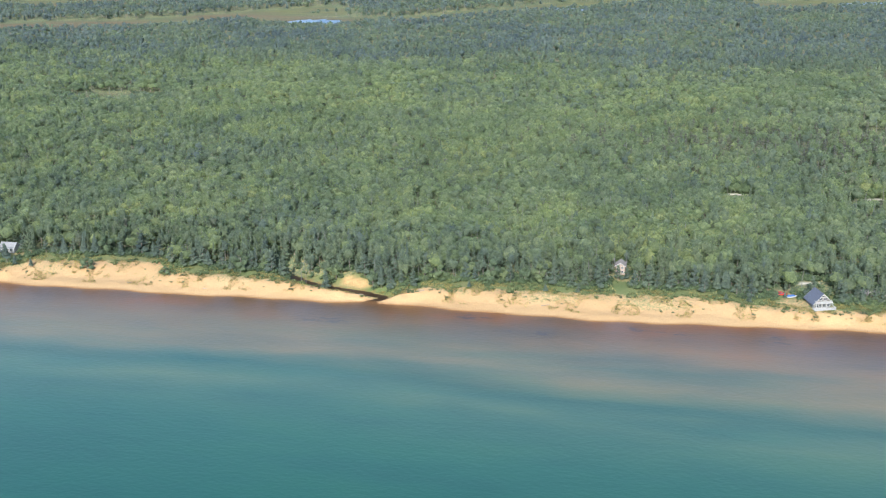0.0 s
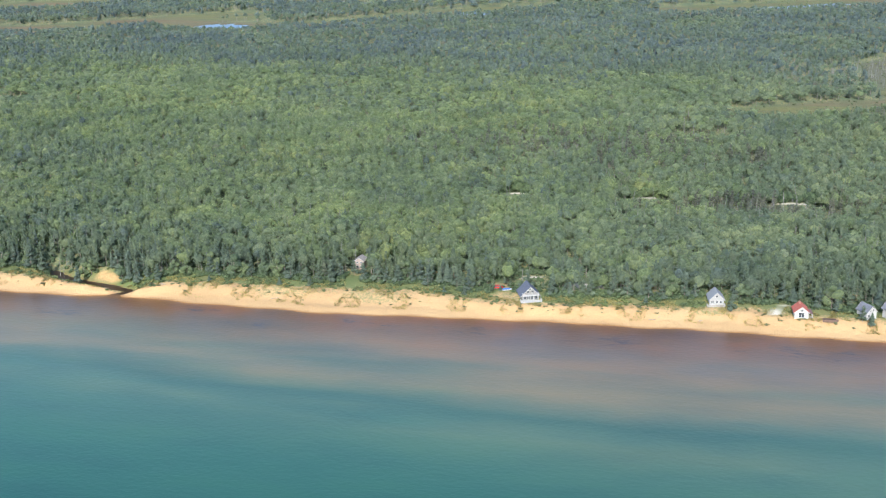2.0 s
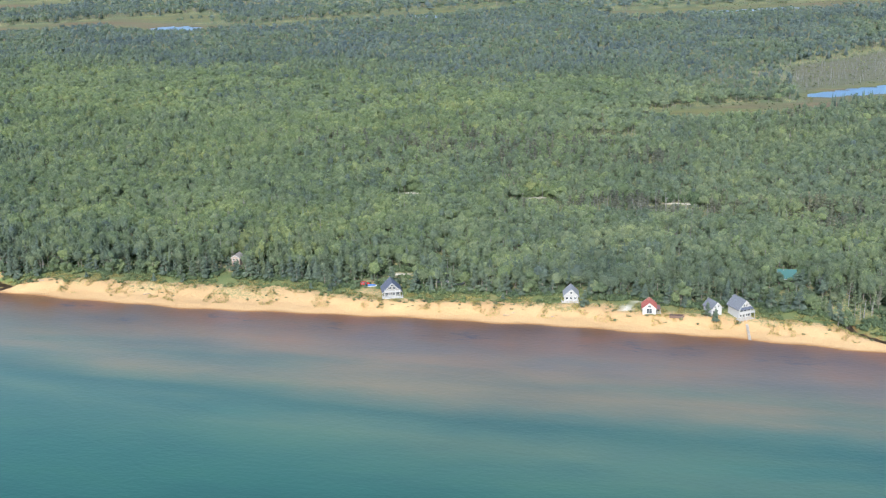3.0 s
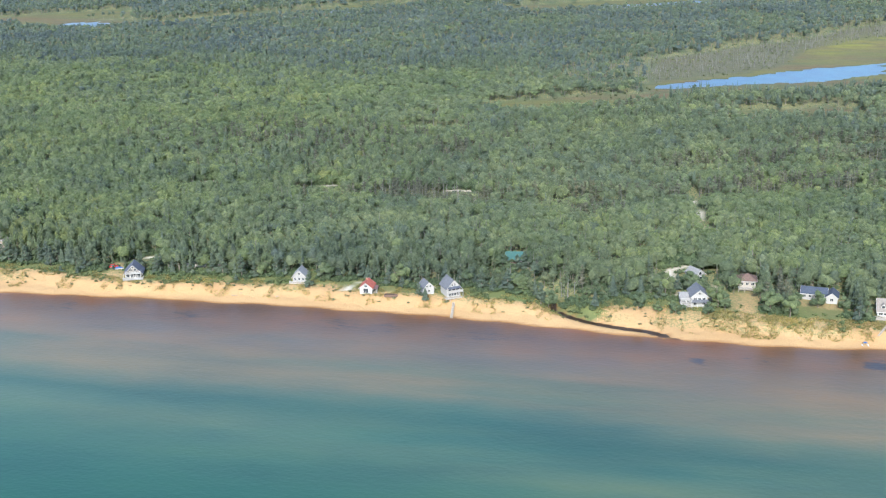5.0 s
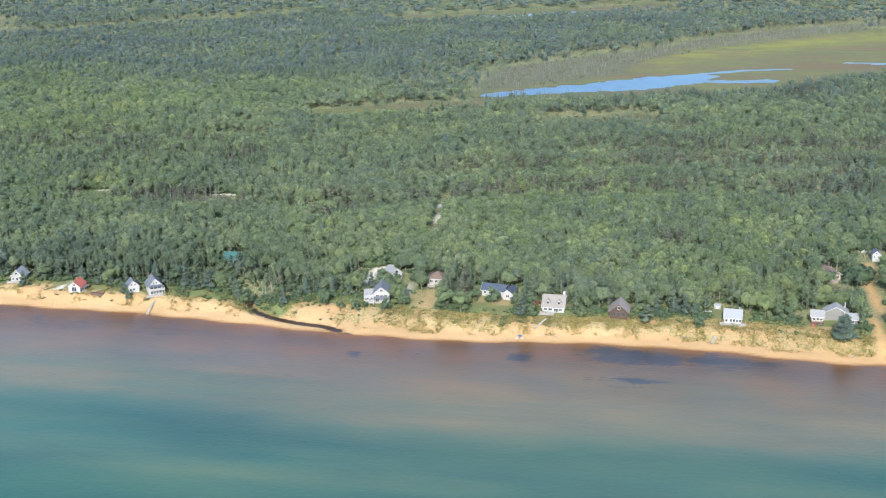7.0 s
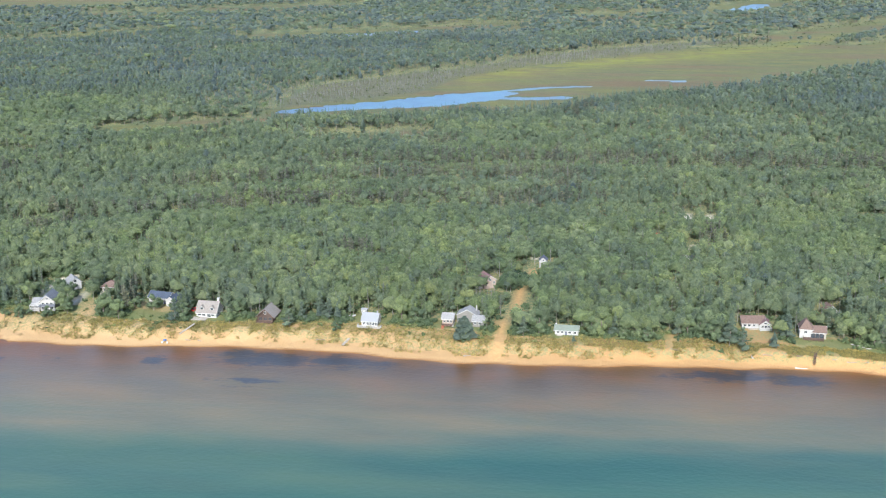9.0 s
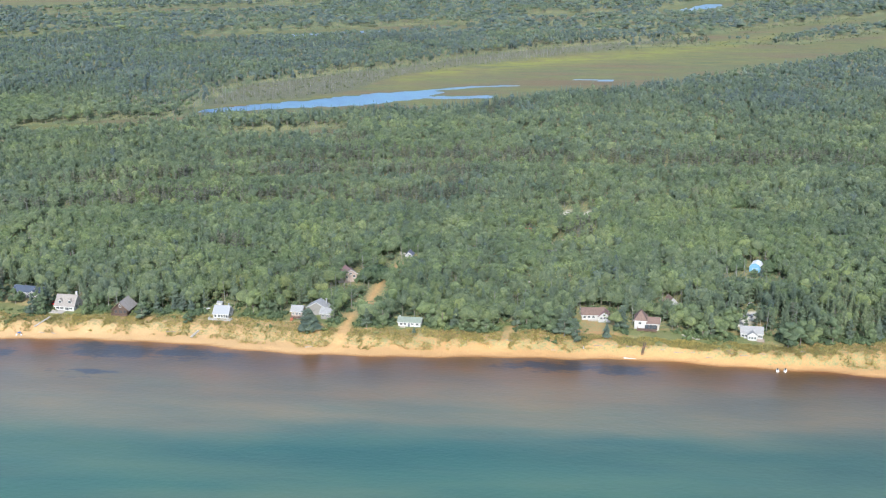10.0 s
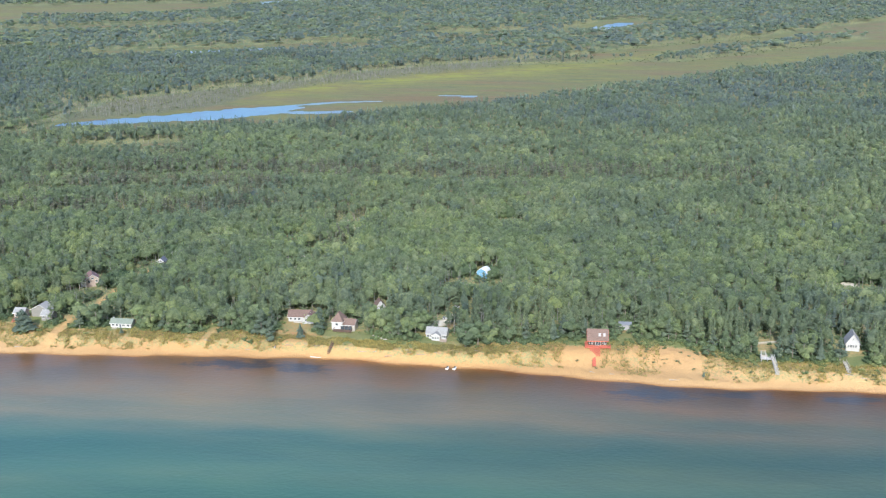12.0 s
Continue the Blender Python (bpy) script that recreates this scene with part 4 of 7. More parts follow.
def tree_places(y0, y1, spacing, margin=45):
    xs = np.arange(-0.67 * y1 - margin, 840 + 0.27 * y1 + margin, spacing)
    ys = np.arange(y0, y1, spacing)
    gx, gy = np.meshgrid(xs, ys)
    x = (gx + rng.uniform(-0.55, 0.55, gx.shape) * spacing + 0.5 * spacing * (np.arange(len(ys)) % 2)[:, None]).ravel()
    y = (gy + rng.uniform(-0.55, 0.55, gx.shape) * spacing).ravel()
    keep = in_sight(x, y, margin) & (y > forest_edge(x)) & (y >= y0) & (y < y1)
    x, y = x[keep], y[keep]
    keep = (marsh_inside(x, y) < -4 + rng.uniform(-14, 4, len(x))) & (track_inside(x, y) < -1.7) & (np.minimum(capsule(x, y, *TRACKS[0][:4]), capsule(x, y, *TRACKS[1][:4])) > 4.4) & (np.min([capsule(x, y, *q) for q in SIGHT_LANES], axis=0) > 3.7) & (rng.uniform(size=len(x)) > 0.50 * drowned(x, y)) & ~shrubby(x, y) & ~kept_clear(x, y) & (np.minimum(chain(x, y, CREEK_A), chain(x, y, CREEK_B)) > np.where(x < -139, 6.0, 4.5))
    return x[keep], y[keep]


def plant(y0, y1, spacing, broad_kinds, conifer_kinds, jack_kinds, low, high):
    x, y = tree_places(y0, y1, spacing)
    n = len(x)
    belt = pine_belts(x, y)
    is_jack = rng.uniform(size=n) < 0.80 * belt
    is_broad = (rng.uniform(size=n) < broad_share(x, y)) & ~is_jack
    nb, nc = len(broad_kinds), len(conifer_kinds)
    kinds = np.where(is_broad, rng.integers(0, nb, n), np.where(is_jack, nb + nc + rng.integers(0, len(jack_kinds), n), nb + rng.integers(0, nc, n)))
    stand = 1 + 0.10 * field(x, y, 60.0, 7.0)
    tall = rng.uniform(low, high, n) * stand * np.where(is_broad, 0.90, 1.06) * (1 - 0.26 * swale(x, y))
    tall = tall * (1 + 0.25 * (rng.uniform(size=n) > 0.965))
    full = rng.uniform(5.4, 10.4, n) * np.where(is_broad, 1.0, 0.92) * (spacing / 5.0) ** np.where(y > 1640, 1.0, 0.85) * np.where(is_broad & (y < 690), 1.16, 1.0)
    low = low_growth(x, y, tall)
    wide = np.where(low < tall, np.minimum(full, np.maximum(3.0, 1.3 * low)), full)
    tall = low
    # farther trees pick the bluer stops, which paint in the haze of distance
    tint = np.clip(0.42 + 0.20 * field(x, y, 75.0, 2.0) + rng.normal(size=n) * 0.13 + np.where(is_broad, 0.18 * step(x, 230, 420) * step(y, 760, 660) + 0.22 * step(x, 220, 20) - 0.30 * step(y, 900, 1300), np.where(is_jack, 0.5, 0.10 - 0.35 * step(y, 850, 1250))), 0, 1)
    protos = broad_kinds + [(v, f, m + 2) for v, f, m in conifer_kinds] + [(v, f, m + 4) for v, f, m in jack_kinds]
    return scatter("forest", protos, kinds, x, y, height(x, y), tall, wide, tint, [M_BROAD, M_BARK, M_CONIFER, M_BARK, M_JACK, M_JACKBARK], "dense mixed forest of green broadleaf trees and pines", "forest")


plant(488, 545, 4.6, [broadleaf(i, 2, 9, 165, 0.050) for i in range(9)], [pine(20 + i, 2, 10, 140, 0.046) for i in range(3)] + [tiered_pine(320 + i) for i in range(6)] + [conifer(26 + i, 8, 6, 0.26) for i in range(1)], [jack_pine(30 + i, 24) for i in range(3)], 8.2, 11.8)
plant(545, 690, 4.9, [broadleaf(160 + i, 1, 8, 58, 0.073) for i in range(9)], [pine(170 + i, 1, 9, 52, 0.066) for i in range(7)] + [conifer(176 + i, 6, 5, 0.27) for i in range(1)], [jack_pine(180 + i, 18) for i in range(4)], 8.4, 11.8)
plant(690, 870, 5.4, [broadleaf(40 + i, 1, 7, 42, 0.085) for i in range(8)], [pine(60 + i, 1, 8, 36, 0.075) for i in range(6)] + [conifer(66 + i, 3, 4, 0.28) for i in range(1)], [jack_pine(70 + i, 12, 0.06) for i in range(4)], 8.6, 11.6)
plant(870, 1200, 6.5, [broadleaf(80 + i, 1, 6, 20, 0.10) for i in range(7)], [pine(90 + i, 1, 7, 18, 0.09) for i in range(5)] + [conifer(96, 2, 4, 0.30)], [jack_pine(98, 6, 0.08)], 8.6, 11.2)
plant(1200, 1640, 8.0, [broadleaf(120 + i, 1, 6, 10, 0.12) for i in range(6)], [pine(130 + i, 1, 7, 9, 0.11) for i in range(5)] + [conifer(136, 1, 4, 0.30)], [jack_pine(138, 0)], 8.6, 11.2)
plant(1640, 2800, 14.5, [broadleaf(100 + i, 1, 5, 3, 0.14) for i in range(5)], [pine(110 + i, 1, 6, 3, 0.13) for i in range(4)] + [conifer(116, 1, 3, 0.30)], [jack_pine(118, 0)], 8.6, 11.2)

# tall dark pines along the near shore of the marsh lake
sx = rng.uniform(300, 720, 420)
sy = np.interp(sx, MARSH_LOW_X, MARSH_LOW_Y) - rng.uniform(6, 34, 420)
keep = (lake_depth(sx, sy) < -6) & (field(sx, sy, 22.0, 5.0) > -0.35)
sx, sy = sx[keep], sy[keep]
n = len(sx)
scatter("lakeside_pines", [(v, f, m) for v, f, m in (conifer(340 + i, 3, 5, 0.24) for i in range(3))], rng.integers(0, 3, n), sx, sy, height(sx, sy), rng.uniform(9.0, 15.5, n), rng.uniform(3.6, 6.0, n), rng.uniform(0.0, 0.5, n), [M_CONIFER, M_BARK], "dark pointed pines along the marsh lake", "forest")

# bleached snags: thick round the head of the marsh lake, thin elsewhere
bx, by = rng.uniform(-60, 1100, 10000), rng.uniform(640, 910, 10000)
belt = pine_belts(bx, by) > rng.uniform(0.45, 1.0, 10000)
zx, zy = rng.uniform(190, 770, 11000), rng.uniform(1020, 1640, 11000)
zone = (drowned(zx, zy) > rng.uniform(0.2, 1.0, 11000)) & (lake_depth(zx, zy) < -2)
sx = np.concatenate([bx[belt], rng.uniform(-700, 1100, 3400), rng.uniform(-300, 950, 1300)])
sy = np.concatenate([by[belt], rng.uniform(560, 1100, 3400), rng.uniform(495, 640, 1300)])
keep = (marsh_inside(sx, sy) < -3) & (lake_depth(sx, sy) < -3) & (sy > forest_edge(sx) + 2) & (yard_inside(sx, sy) < 0.0) & (track_inside(sx, sy) < -1.0) & in_sight(sx, sy, 40)
sx, sy = np.concatenate([sx[keep], zx[zone]]), np.concatenate([sy[keep], zy[zone]])
n = len(sx)
scatter("dead_trees", [snag(i) for i in range(6)], rng.integers(0, 6, n), sx, sy, height(sx, sy), np.where(sy < 930, rng.uniform(6.5, 11.5, n), rng.uniform(3.0, 6.8, n)), np.where(sy < 1000, rng.uniform(4.5, 8, n), rng.uniform(4.0, 6.5, n)), rng.uniform(size=n), [M_SNAG], "bleached bare dead trees standing in the forest", "dead tree")

# shrubs along the top of the beach and round the yards
n = 7500
sx = rng.uniform(-400, 1000, n)
sy = back(sx) + rng.uniform(-2.5, 20, n)
v = sy - back(sx)
keep = (rng.uniform(size=n) < np.where(v < 1 + np.interp(sx, [320, 345, 560, 690, 770, 790, 860, 880], [0, 5.5, 5.5, 10, 10, 2, 2, 5]), 0.07, 0.62)) & (rng.uniform(size=n) < np.where(yard_inside(sx, sy) < 0.12, 1.0, np.where(yard_inside(sx, sy) < 0.6, 0.5, 0.1))) & (track_inside(sx, sy) < -0.6) & (np.minimum(chain(sx, sy, CREEK_A) - 1.8, chain(sx, sy, CREEK_B)) > 2.6) & (field(sx, sy, 8.0, 3.3) > -0.45)
sx, sy = sx[keep], sy[keep]
n = len(sx)
size = rng.uniform(0.7, 1.8, n) * np.where(yard_inside(sx, sy) > 0.12, 0.6, 1.0) * (1 + 0.4 * field(sx, sy, 14.0, 1.0))
scatter("shrubs", [shrub(i, 15) for i in range(6)], rng.integers(0, 6, n), sx, sy, height(sx, sy) - 0.1, size, size * 1.25, np.clip(rng.normal(0.45, 0.25, n), 0, 1), [M_SHRUB], "low green shrubs along the top of the beach", "shrub")

# bushes and saplings that close the forest edge down to the ground
n = 9500
sx = rng.uniform(-400, 1000, n)
sy = forest_edge(sx) + np.where(np.arange(n) < 5000, rng.uniform(-3.0, 3.5, n), rng.uniform(2.0, 42.0, n))
gx = np.concatenate([rng.uniform(a - 9, b + 9, 130) for a, b, _ in GLADES])
gy = np.concatenate([rng.uniform(back_y + 1.6, back_y + 9.0, 130) for _, _, back_y in GLADES])
sx, sy = np.concatenate([sx, gx]), np.concatenate([sy, gy])
keep = ~kept_clear(sx, sy, -1.2) & (track_inside(sx, sy) < np.where(sy > 560, -0.6, -2.0)) & (np.minimum(chain(sx, sy, CREEK_A) - 1.8, chain(sx, sy, CREEK_B)) > 3.0)
sx, sy = sx[keep], sy[keep]
n = len(sx)
size = rng.uniform(1.3, 3.0, n) * np.where(sy > 545, 3.0, 1.0)
scatter("undergrowth", [shrub(40 + i, 9) for i in range(6)], rng.integers(0, 6, n), sx, sy, height(sx, sy) - 0.1, size, size * 0.95, np.clip(rng.normal(0.35, 0.2, n), 0, 1), [M_UNDER], "dark green bushes and saplings under the forest edge", "shrub")

# low scrub where the forest thins into the marsh
n = 16000
sx, sy = rng.uniform(180, 1150, n), rng.uniform(900, 1900, n)
sm = marsh_inside(sx, sy)
upper = sy > 0.5 * (np.interp(sx, MARSH_LOW_X, MARSH_LOW_Y) + np.interp(sx, MARSH_UP_X, MARSH_UP_Y)) - 20
keep = ((sm > -18) & (sm < rng.uniform(-5, 30, n) * np.where(upper, 1.0, 0.3)) | (rng.uniform(size=n) < 0.8 * drowned(sx, sy))) & (lake_depth(sx, sy) < -4)
sx, sy = sx[keep], sy[keep]
n = len(sx)
size = rng.uniform(0.8, 2.2, n)
scatter("scrub", [shrub(60 + i, 6) for i in range(4)], rng.integers(0, 4, n), sx, sy, height(sx, sy) - 0.1, size, size * 0.9, np.clip(rng.normal(0.3, 0.25, n), 0, 1), [M_SCRUB], "grey-green scrub at the rim of the marsh", "shrub")

# tufts of beach grass on the sand
n = 84000
sx = rng.uniform(-380, 980, n)
k = rng.uniform(0, 1, n)
sy = shore(sx) + 6 + (back(sx) + 8 - shore(sx) - 6) * k
thick = np.where(sx > 330, 1.3, 0.58) * (0.3 + 0.7 * np.minimum(1, 1.6 * k))
keep = (field(sx, sy, 7.0, 4.0) + 0.6 * field(sx, sy, 2.6, 1.0) > 0.55 - thick) & (np.minimum(chain(sx, sy, CREEK_A), chain(sx, sy, CREEK_B)) > 2.8) & (track_inside(sx, sy) < -0.2) & (np.abs(sx - 838) > 9) & (np.abs(sx - 795) > 8)
sx, sy = sx[keep], sy[keep]
n = len(sx)
size = rng.uniform(0.35, 0.95, n) * np.where(sx > 330, 1.1, 0.9)
scatter("beach_grass", [grass_tuft(i, 4) for i in range(5)], rng.integers(0, 5, n), sx, sy, height(sx, sy) - 0.03, size, size * 1.5, rng.uniform(size=n), [M_DUNEGRASS], "tufts of dry beach grass on the dunes", "grass")


# dark clumps of low scrub scattered over the open sand
n = 420
sx = np.concatenate([rng.uniform(-380, 345, 300), rng.uniform(785, 960, 120)])
k = rng.uniform(0.25, 1.0, n)
sy = shore(sx) + 5 + (back(sx) - shore(sx) - 3) * k
keep = (np.minimum(chain(sx, sy, CREEK_A), chain(sx, sy, CREEK_B)) > 4) & (track_inside(sx, sy) < -0.5) & (field(sx, sy, 16.0, 2.0) > -0.25)
sx, sy = sx[keep], sy[keep]
n = len(sx)
size = rng.uniform(0.4, 0.9, n)
scatter("beach_scrub", [shrub(80 + i, 18) for i in range(5)], rng.integers(0, 5, n), sx, sy, height(sx, sy) - 0.15, size, size * 1.9, np.clip(rng.normal(0.4, 0.25, n), 0, 1), [M_SCRUB], "low dark clumps of scrub on the open sand", "shrub")


# single trees at the forest edge and in the yards
def tree_mesh(name, arrays, slot, material):
    v, f, m = arrays
    f = f[m == slot]
    used, inv = np.unique(f, return_inverse=True)
    return mesh_from(name, v[used], inv.reshape(-1, 3), np.zeros(len(f)), [material])


def tree_master(kind, seed, label):
    arrays = edge_broadleaf(seed) if kind == "broad" else (edge_pine(seed) if kind == "pine" else conifer(seed, 11, 8, 0.22, True, 6))
    root = tagged(new("tree"), label, "tree", "trees along the forest edge")
    for name, slot, mat in (("trunk", 1, M_BARK), ("crown", 0, M_BROAD_ONE if kind == "broad" else M_CONIFER_ONE)):
        ob = new(name, tree_mesh(name, arrays, slot, mat))
        ob.parent = root
    return root


MASTERS = {"broad": [tree_master("broad", 200 + i, "leafy green broadleaf tree at the forest edge") for i in range(4)], "pine": [tree_master("pine", 220 + i, "broad dark green pine at the forest edge") for i in range(4)], "spruce": [tree_master("spruce", 240 + i, "slim dark green spruce at the forest edge") for i in range(3)]}
taken = set()


def tree(kind, i, x, y, tall, fat=1.0):
    root = MASTERS[kind][i % len(MASTERS[kind])]
    m = pose(x * UNIT, y * UNIT, ground_z(x, y) * UNIT, 0, 0, (x * 37 + y * 11) % 360)
    if root.name not in taken:
        taken.add(root.name)
        ob = root
    else:
        root_scale = root.scale.copy()
        root.scale = (1, 1, 1)
        ob = copy_thing(root, m)
        root.scale = root_scale
    ob.matrix_basis = m
    ob.scale = (tall * fat * UNIT, tall * fat * UNIT, tall * UNIT)
    return ob


YARD_TREES = [("pine", -342, 506, 9, 1.2), ("pine", -335, 505.5, 8, 1.2), ("broad", -338.5, 504.5, 4, 1.4), ("broad", 41.5, 505.5, 4, 1.4), ("spruce", 45.5, 506, 3, 1.5), ("broad", 236, 535, 9, 1.25), ("pine", 243, 534, 9, 1.3), ("broad", 240, 532, 7.5, 1.3), ("pine", 246, 537, 10, 1.2), ("pine", -28.5, 519, 8, 1.1), ("pine", -24.5, 520.5, 6, 1.2), ("spruce", -95, 498.5, 4, 1.3), ("spruce", -60, 500, 4.5, 1.3), ("pine", -45, 501, 5, 1.4), ("spruce", 20, 500.5, 4, 1.3), ("pine", 30, 499, 5, 1.3), ("spruce", 112, 501, 4, 1.4), ("broad", -286, 498, 7, 1.5), ("broad", -243, 494, 4.5, 1.9), ("pine", -163, 496, 10, 1), ("pine", -121, 497, 9, 1.1), ("pine", -127, 499, 8, 1.1), ("spruce", -324, 496, 6, 1), ("spruce", -316, 497, 5.5, 1.1), ("pine", 149.5, 498.5, 8.5, 1.1),
              ("spruce", 207, 492, 7, 1.1), ("pine", 203.5, 494, 8, 1), ("broad", 264, 502, 9, 0.9), ("pine", 259, 500, 11, 1.05), ("broad", 337, 500, 10, 1.15), ("broad", 336, 506, 11, 1.1), ("pine", 364, 511, 10, 1.1), ("pine", 367, 514, 10, 1.1),
              ("pine", 395, 492, 11.5, 1.0), ("broad", 398, 494, 9, 1.0), ("broad", 421, 492.5, 6, 1.15), ("pine", 449.5, 492, 9, 1.6), ("broad", 472, 491, 5, 1.5), ("pine", 531, 485.5, 12, 1.6), ("pine", 529.5, 487, 10, 1.5), ("spruce", 532, 486.5, 10.5, 1.9), ("broad", 532, 484, 5, 1.4), ("broad", 611, 492, 7.5, 1.2), ("broad", 606, 493, 8, 1.2),
              ("pine", 646, 491, 14, 1.15), ("pine", 651, 487, 11.5, 1.15), ("spruce", 664.5, 491, 8, 1.2), ("pine", 671.5, 501, 12.5, 1.15), ("broad", 696, 506, 13, 1.15), ("broad", 703, 504, 13, 1.2), ("broad", 710, 503, 13, 1.2), ("broad", 717, 502, 12.5, 1.2), ("broad", 742, 488, 12, 1.35), ("broad", 747.5, 491, 13, 1.3), ("broad", 811, 508.5, 5.5, 1.5), ("broad", 817, 508.5, 5.0, 1.5), ("broad", 721, 506, 12, 1.1),
              ("pine", 906.5, 489.5, 11, 1.3), ("broad", 902, 491, 7, 1.3), ("broad", 922, 494, 8, 1.2), ("broad", 891, 500, 9, 1.1), ("broad", 850, 487, 6, 1.4), ("spruce", 847, 471, 3.2, 1.1), ("broad", 311, 492, 6, 1.2), ("broad", 303, 494, 9, 1.1), ("spruce", 579, 487.5, 4, 1.2),
              ("broad", 390, 505, 7, 1.2), ("broad", 369, 503, 5, 1.3), ("pine", 735, 517, 9, 1.1), ("broad", 319, 490.5, 6, 1.1), ("broad", 333, 491, 6.5, 1.2), ("broad", 262.5, 499, 9, 1.0), ("broad", 738, 582, 5, 1.3), ("broad", 744, 584, 5.5, 1.2), ("pine", 741, 581, 7, 0.9), ("broad", 379.5, 505.5, 8.5, 1.25), ("broad", 324.5, 521, 9.5, 1.25), ("broad", 330, 523, 7.5, 1.2), ("pine", 319, 520, 8, 1.2), ("broad", 340, 497, 8, 1.2), ("broad", 317.5, 494.5, 5, 1.3), ("broad", 322, 494, 3.2, 1.6), ("broad", 333.5, 494, 3.4, 1.6), ("broad", 381, 509, 6, 1.3), ("broad", 371, 508, 6.5, 1.3), ("broad", 279, 503, 5, 1.4), ("broad", 288, 502, 5.5, 1.3), ("broad", 283, 507, 7, 1.2)]
for i, (kind, x, y, tall, fat) in enumerate(YARD_TREES):
    tree(kind, i, x, y, tall, fat)
placed = [(x, y) for _, x, y, _, _ in YARD_TREES]
x = -372.0
while x < 985:
    x += rng.uniform(3.6, 7.0)
    for row in range(1 if rng.uniform() < 0.6 else 2):
        px = x + rng.uniform(-1.5, 1.5)
        py = float(forest_edge(np.array([px]))[0]) - 1.5 + row * 5 + rng.uniform(-1.5, 1.5)
        a, b = np.array([px]), np.array([py])
        if shrubby(px, py) or kept_clear(a, b, 0.6)[0] or track_inside(a, b)[0] > -2 or min(chain(a, b, CREEK_A)[0], chain(a, b, CREEK_B)[0]) < 4 or min(math.hypot(px - q[0], py - q[1]) for q in placed) < 3.2:
            continue
        placed.append((px, py))
        kind = "broad" if rng.uniform() < (0.22 if px < 300 else 0.5) else ("pine" if rng.uniform() < 0.75 else "spruce")
        tree(kind, int(rng.integers(0, 9)), px, py, rng.uniform(7.5, 12.5), rng.uniform(0.9, 1.2))

# ---- building kit ----
def box(bm, x0, x1, y0, y1, z0, z1):
    v = [bm.verts.new((x, y, z)) for x, y, z in ((x0, y0, z0), (x1, y0, z0), (x1, y1, z0), (x0, y1, z0), (x0, y0, z1), (x1, y0, z1), (x1, y1, z1), (x0, y1, z1))]
    for f in ((3, 2, 1, 0), (4, 5, 6, 7), (0, 1, 5, 4), (1, 2, 6, 5), (2, 3, 7, 6), (3, 0, 4, 7)):
        bm.faces.new([v[i] for i in f])
    return v


def boxes(*specs):
    bm = bmesh.new()
    for s in specs:
        box(bm, *s)
    return bm


def solid(bm, verts, faces):
    v = [bm.verts.new(p) for p in verts]
    for f in faces:
        bm.faces.new([v[i] for i in f])


def slab(bm, corners, thick):
    """A flat slab from four corners, with thickness downwards."""
    lower = [(x, y, z - thick) for x, y, z in corners]
    solid(bm, list(corners) + lower, [(0, 1, 2, 3), (7, 6, 5, 4), (0, 4, 5, 1), (1, 5, 6, 2), (2, 6, 7, 3), (3, 7, 4, 0)])


def part(name, bm, material, parent, label="", at=None):
    """Links a bmesh, in layout units, as one mesh under a thing or a part."""
    me = bpy.data.meshes.new(name)
    bmesh.ops.recalc_face_normals(bm, faces=bm.faces[:])
    bmesh.ops.scale(bm, vec=(UNIT, UNIT, UNIT), verts=bm.verts[:])
    bm.to_mesh(me)
    bm.free()
    me.materials.append(material)
    ob = new(name, me)
    ob.parent = parent
    if at:
        ob.matrix_basis = at
    return tagged(ob, label) if label else ob


def loose_pieces(bm):
    """Splits a bmesh of boxes into one bmesh a piece."""
    seen, out = set(), []
    bm.verts.ensure_lookup_table()
    for start in bm.verts:
        if start in seen:
            continue
        group, todo = [], [start]
        seen.add(start)
        while todo:
            v = todo.pop()
            group.append(v)
            for e in v.link_edges:
                w = e.other_vert(v)
                if w not in seen:
                    seen.add(w)
                    todo.append(w)
        one = bmesh.new()
        made = {v: one.verts.new(v.co) for v in group}
        for f in {f for v in group for f in v.link_faces}:
            one.faces.new([made[v] for v in f.verts])
        out.append(one)
    bm.free()
    return out


def thing(name, x, y, turn, label, category, group="", z=None):
    root = tagged(new(name), label, category, group)
    zz = ground_z(x, y) if z is None else z
    root.matrix_basis = pose(x * UNIT, y * UNIT, zz * UNIT, 0, 0, turn)
    return root


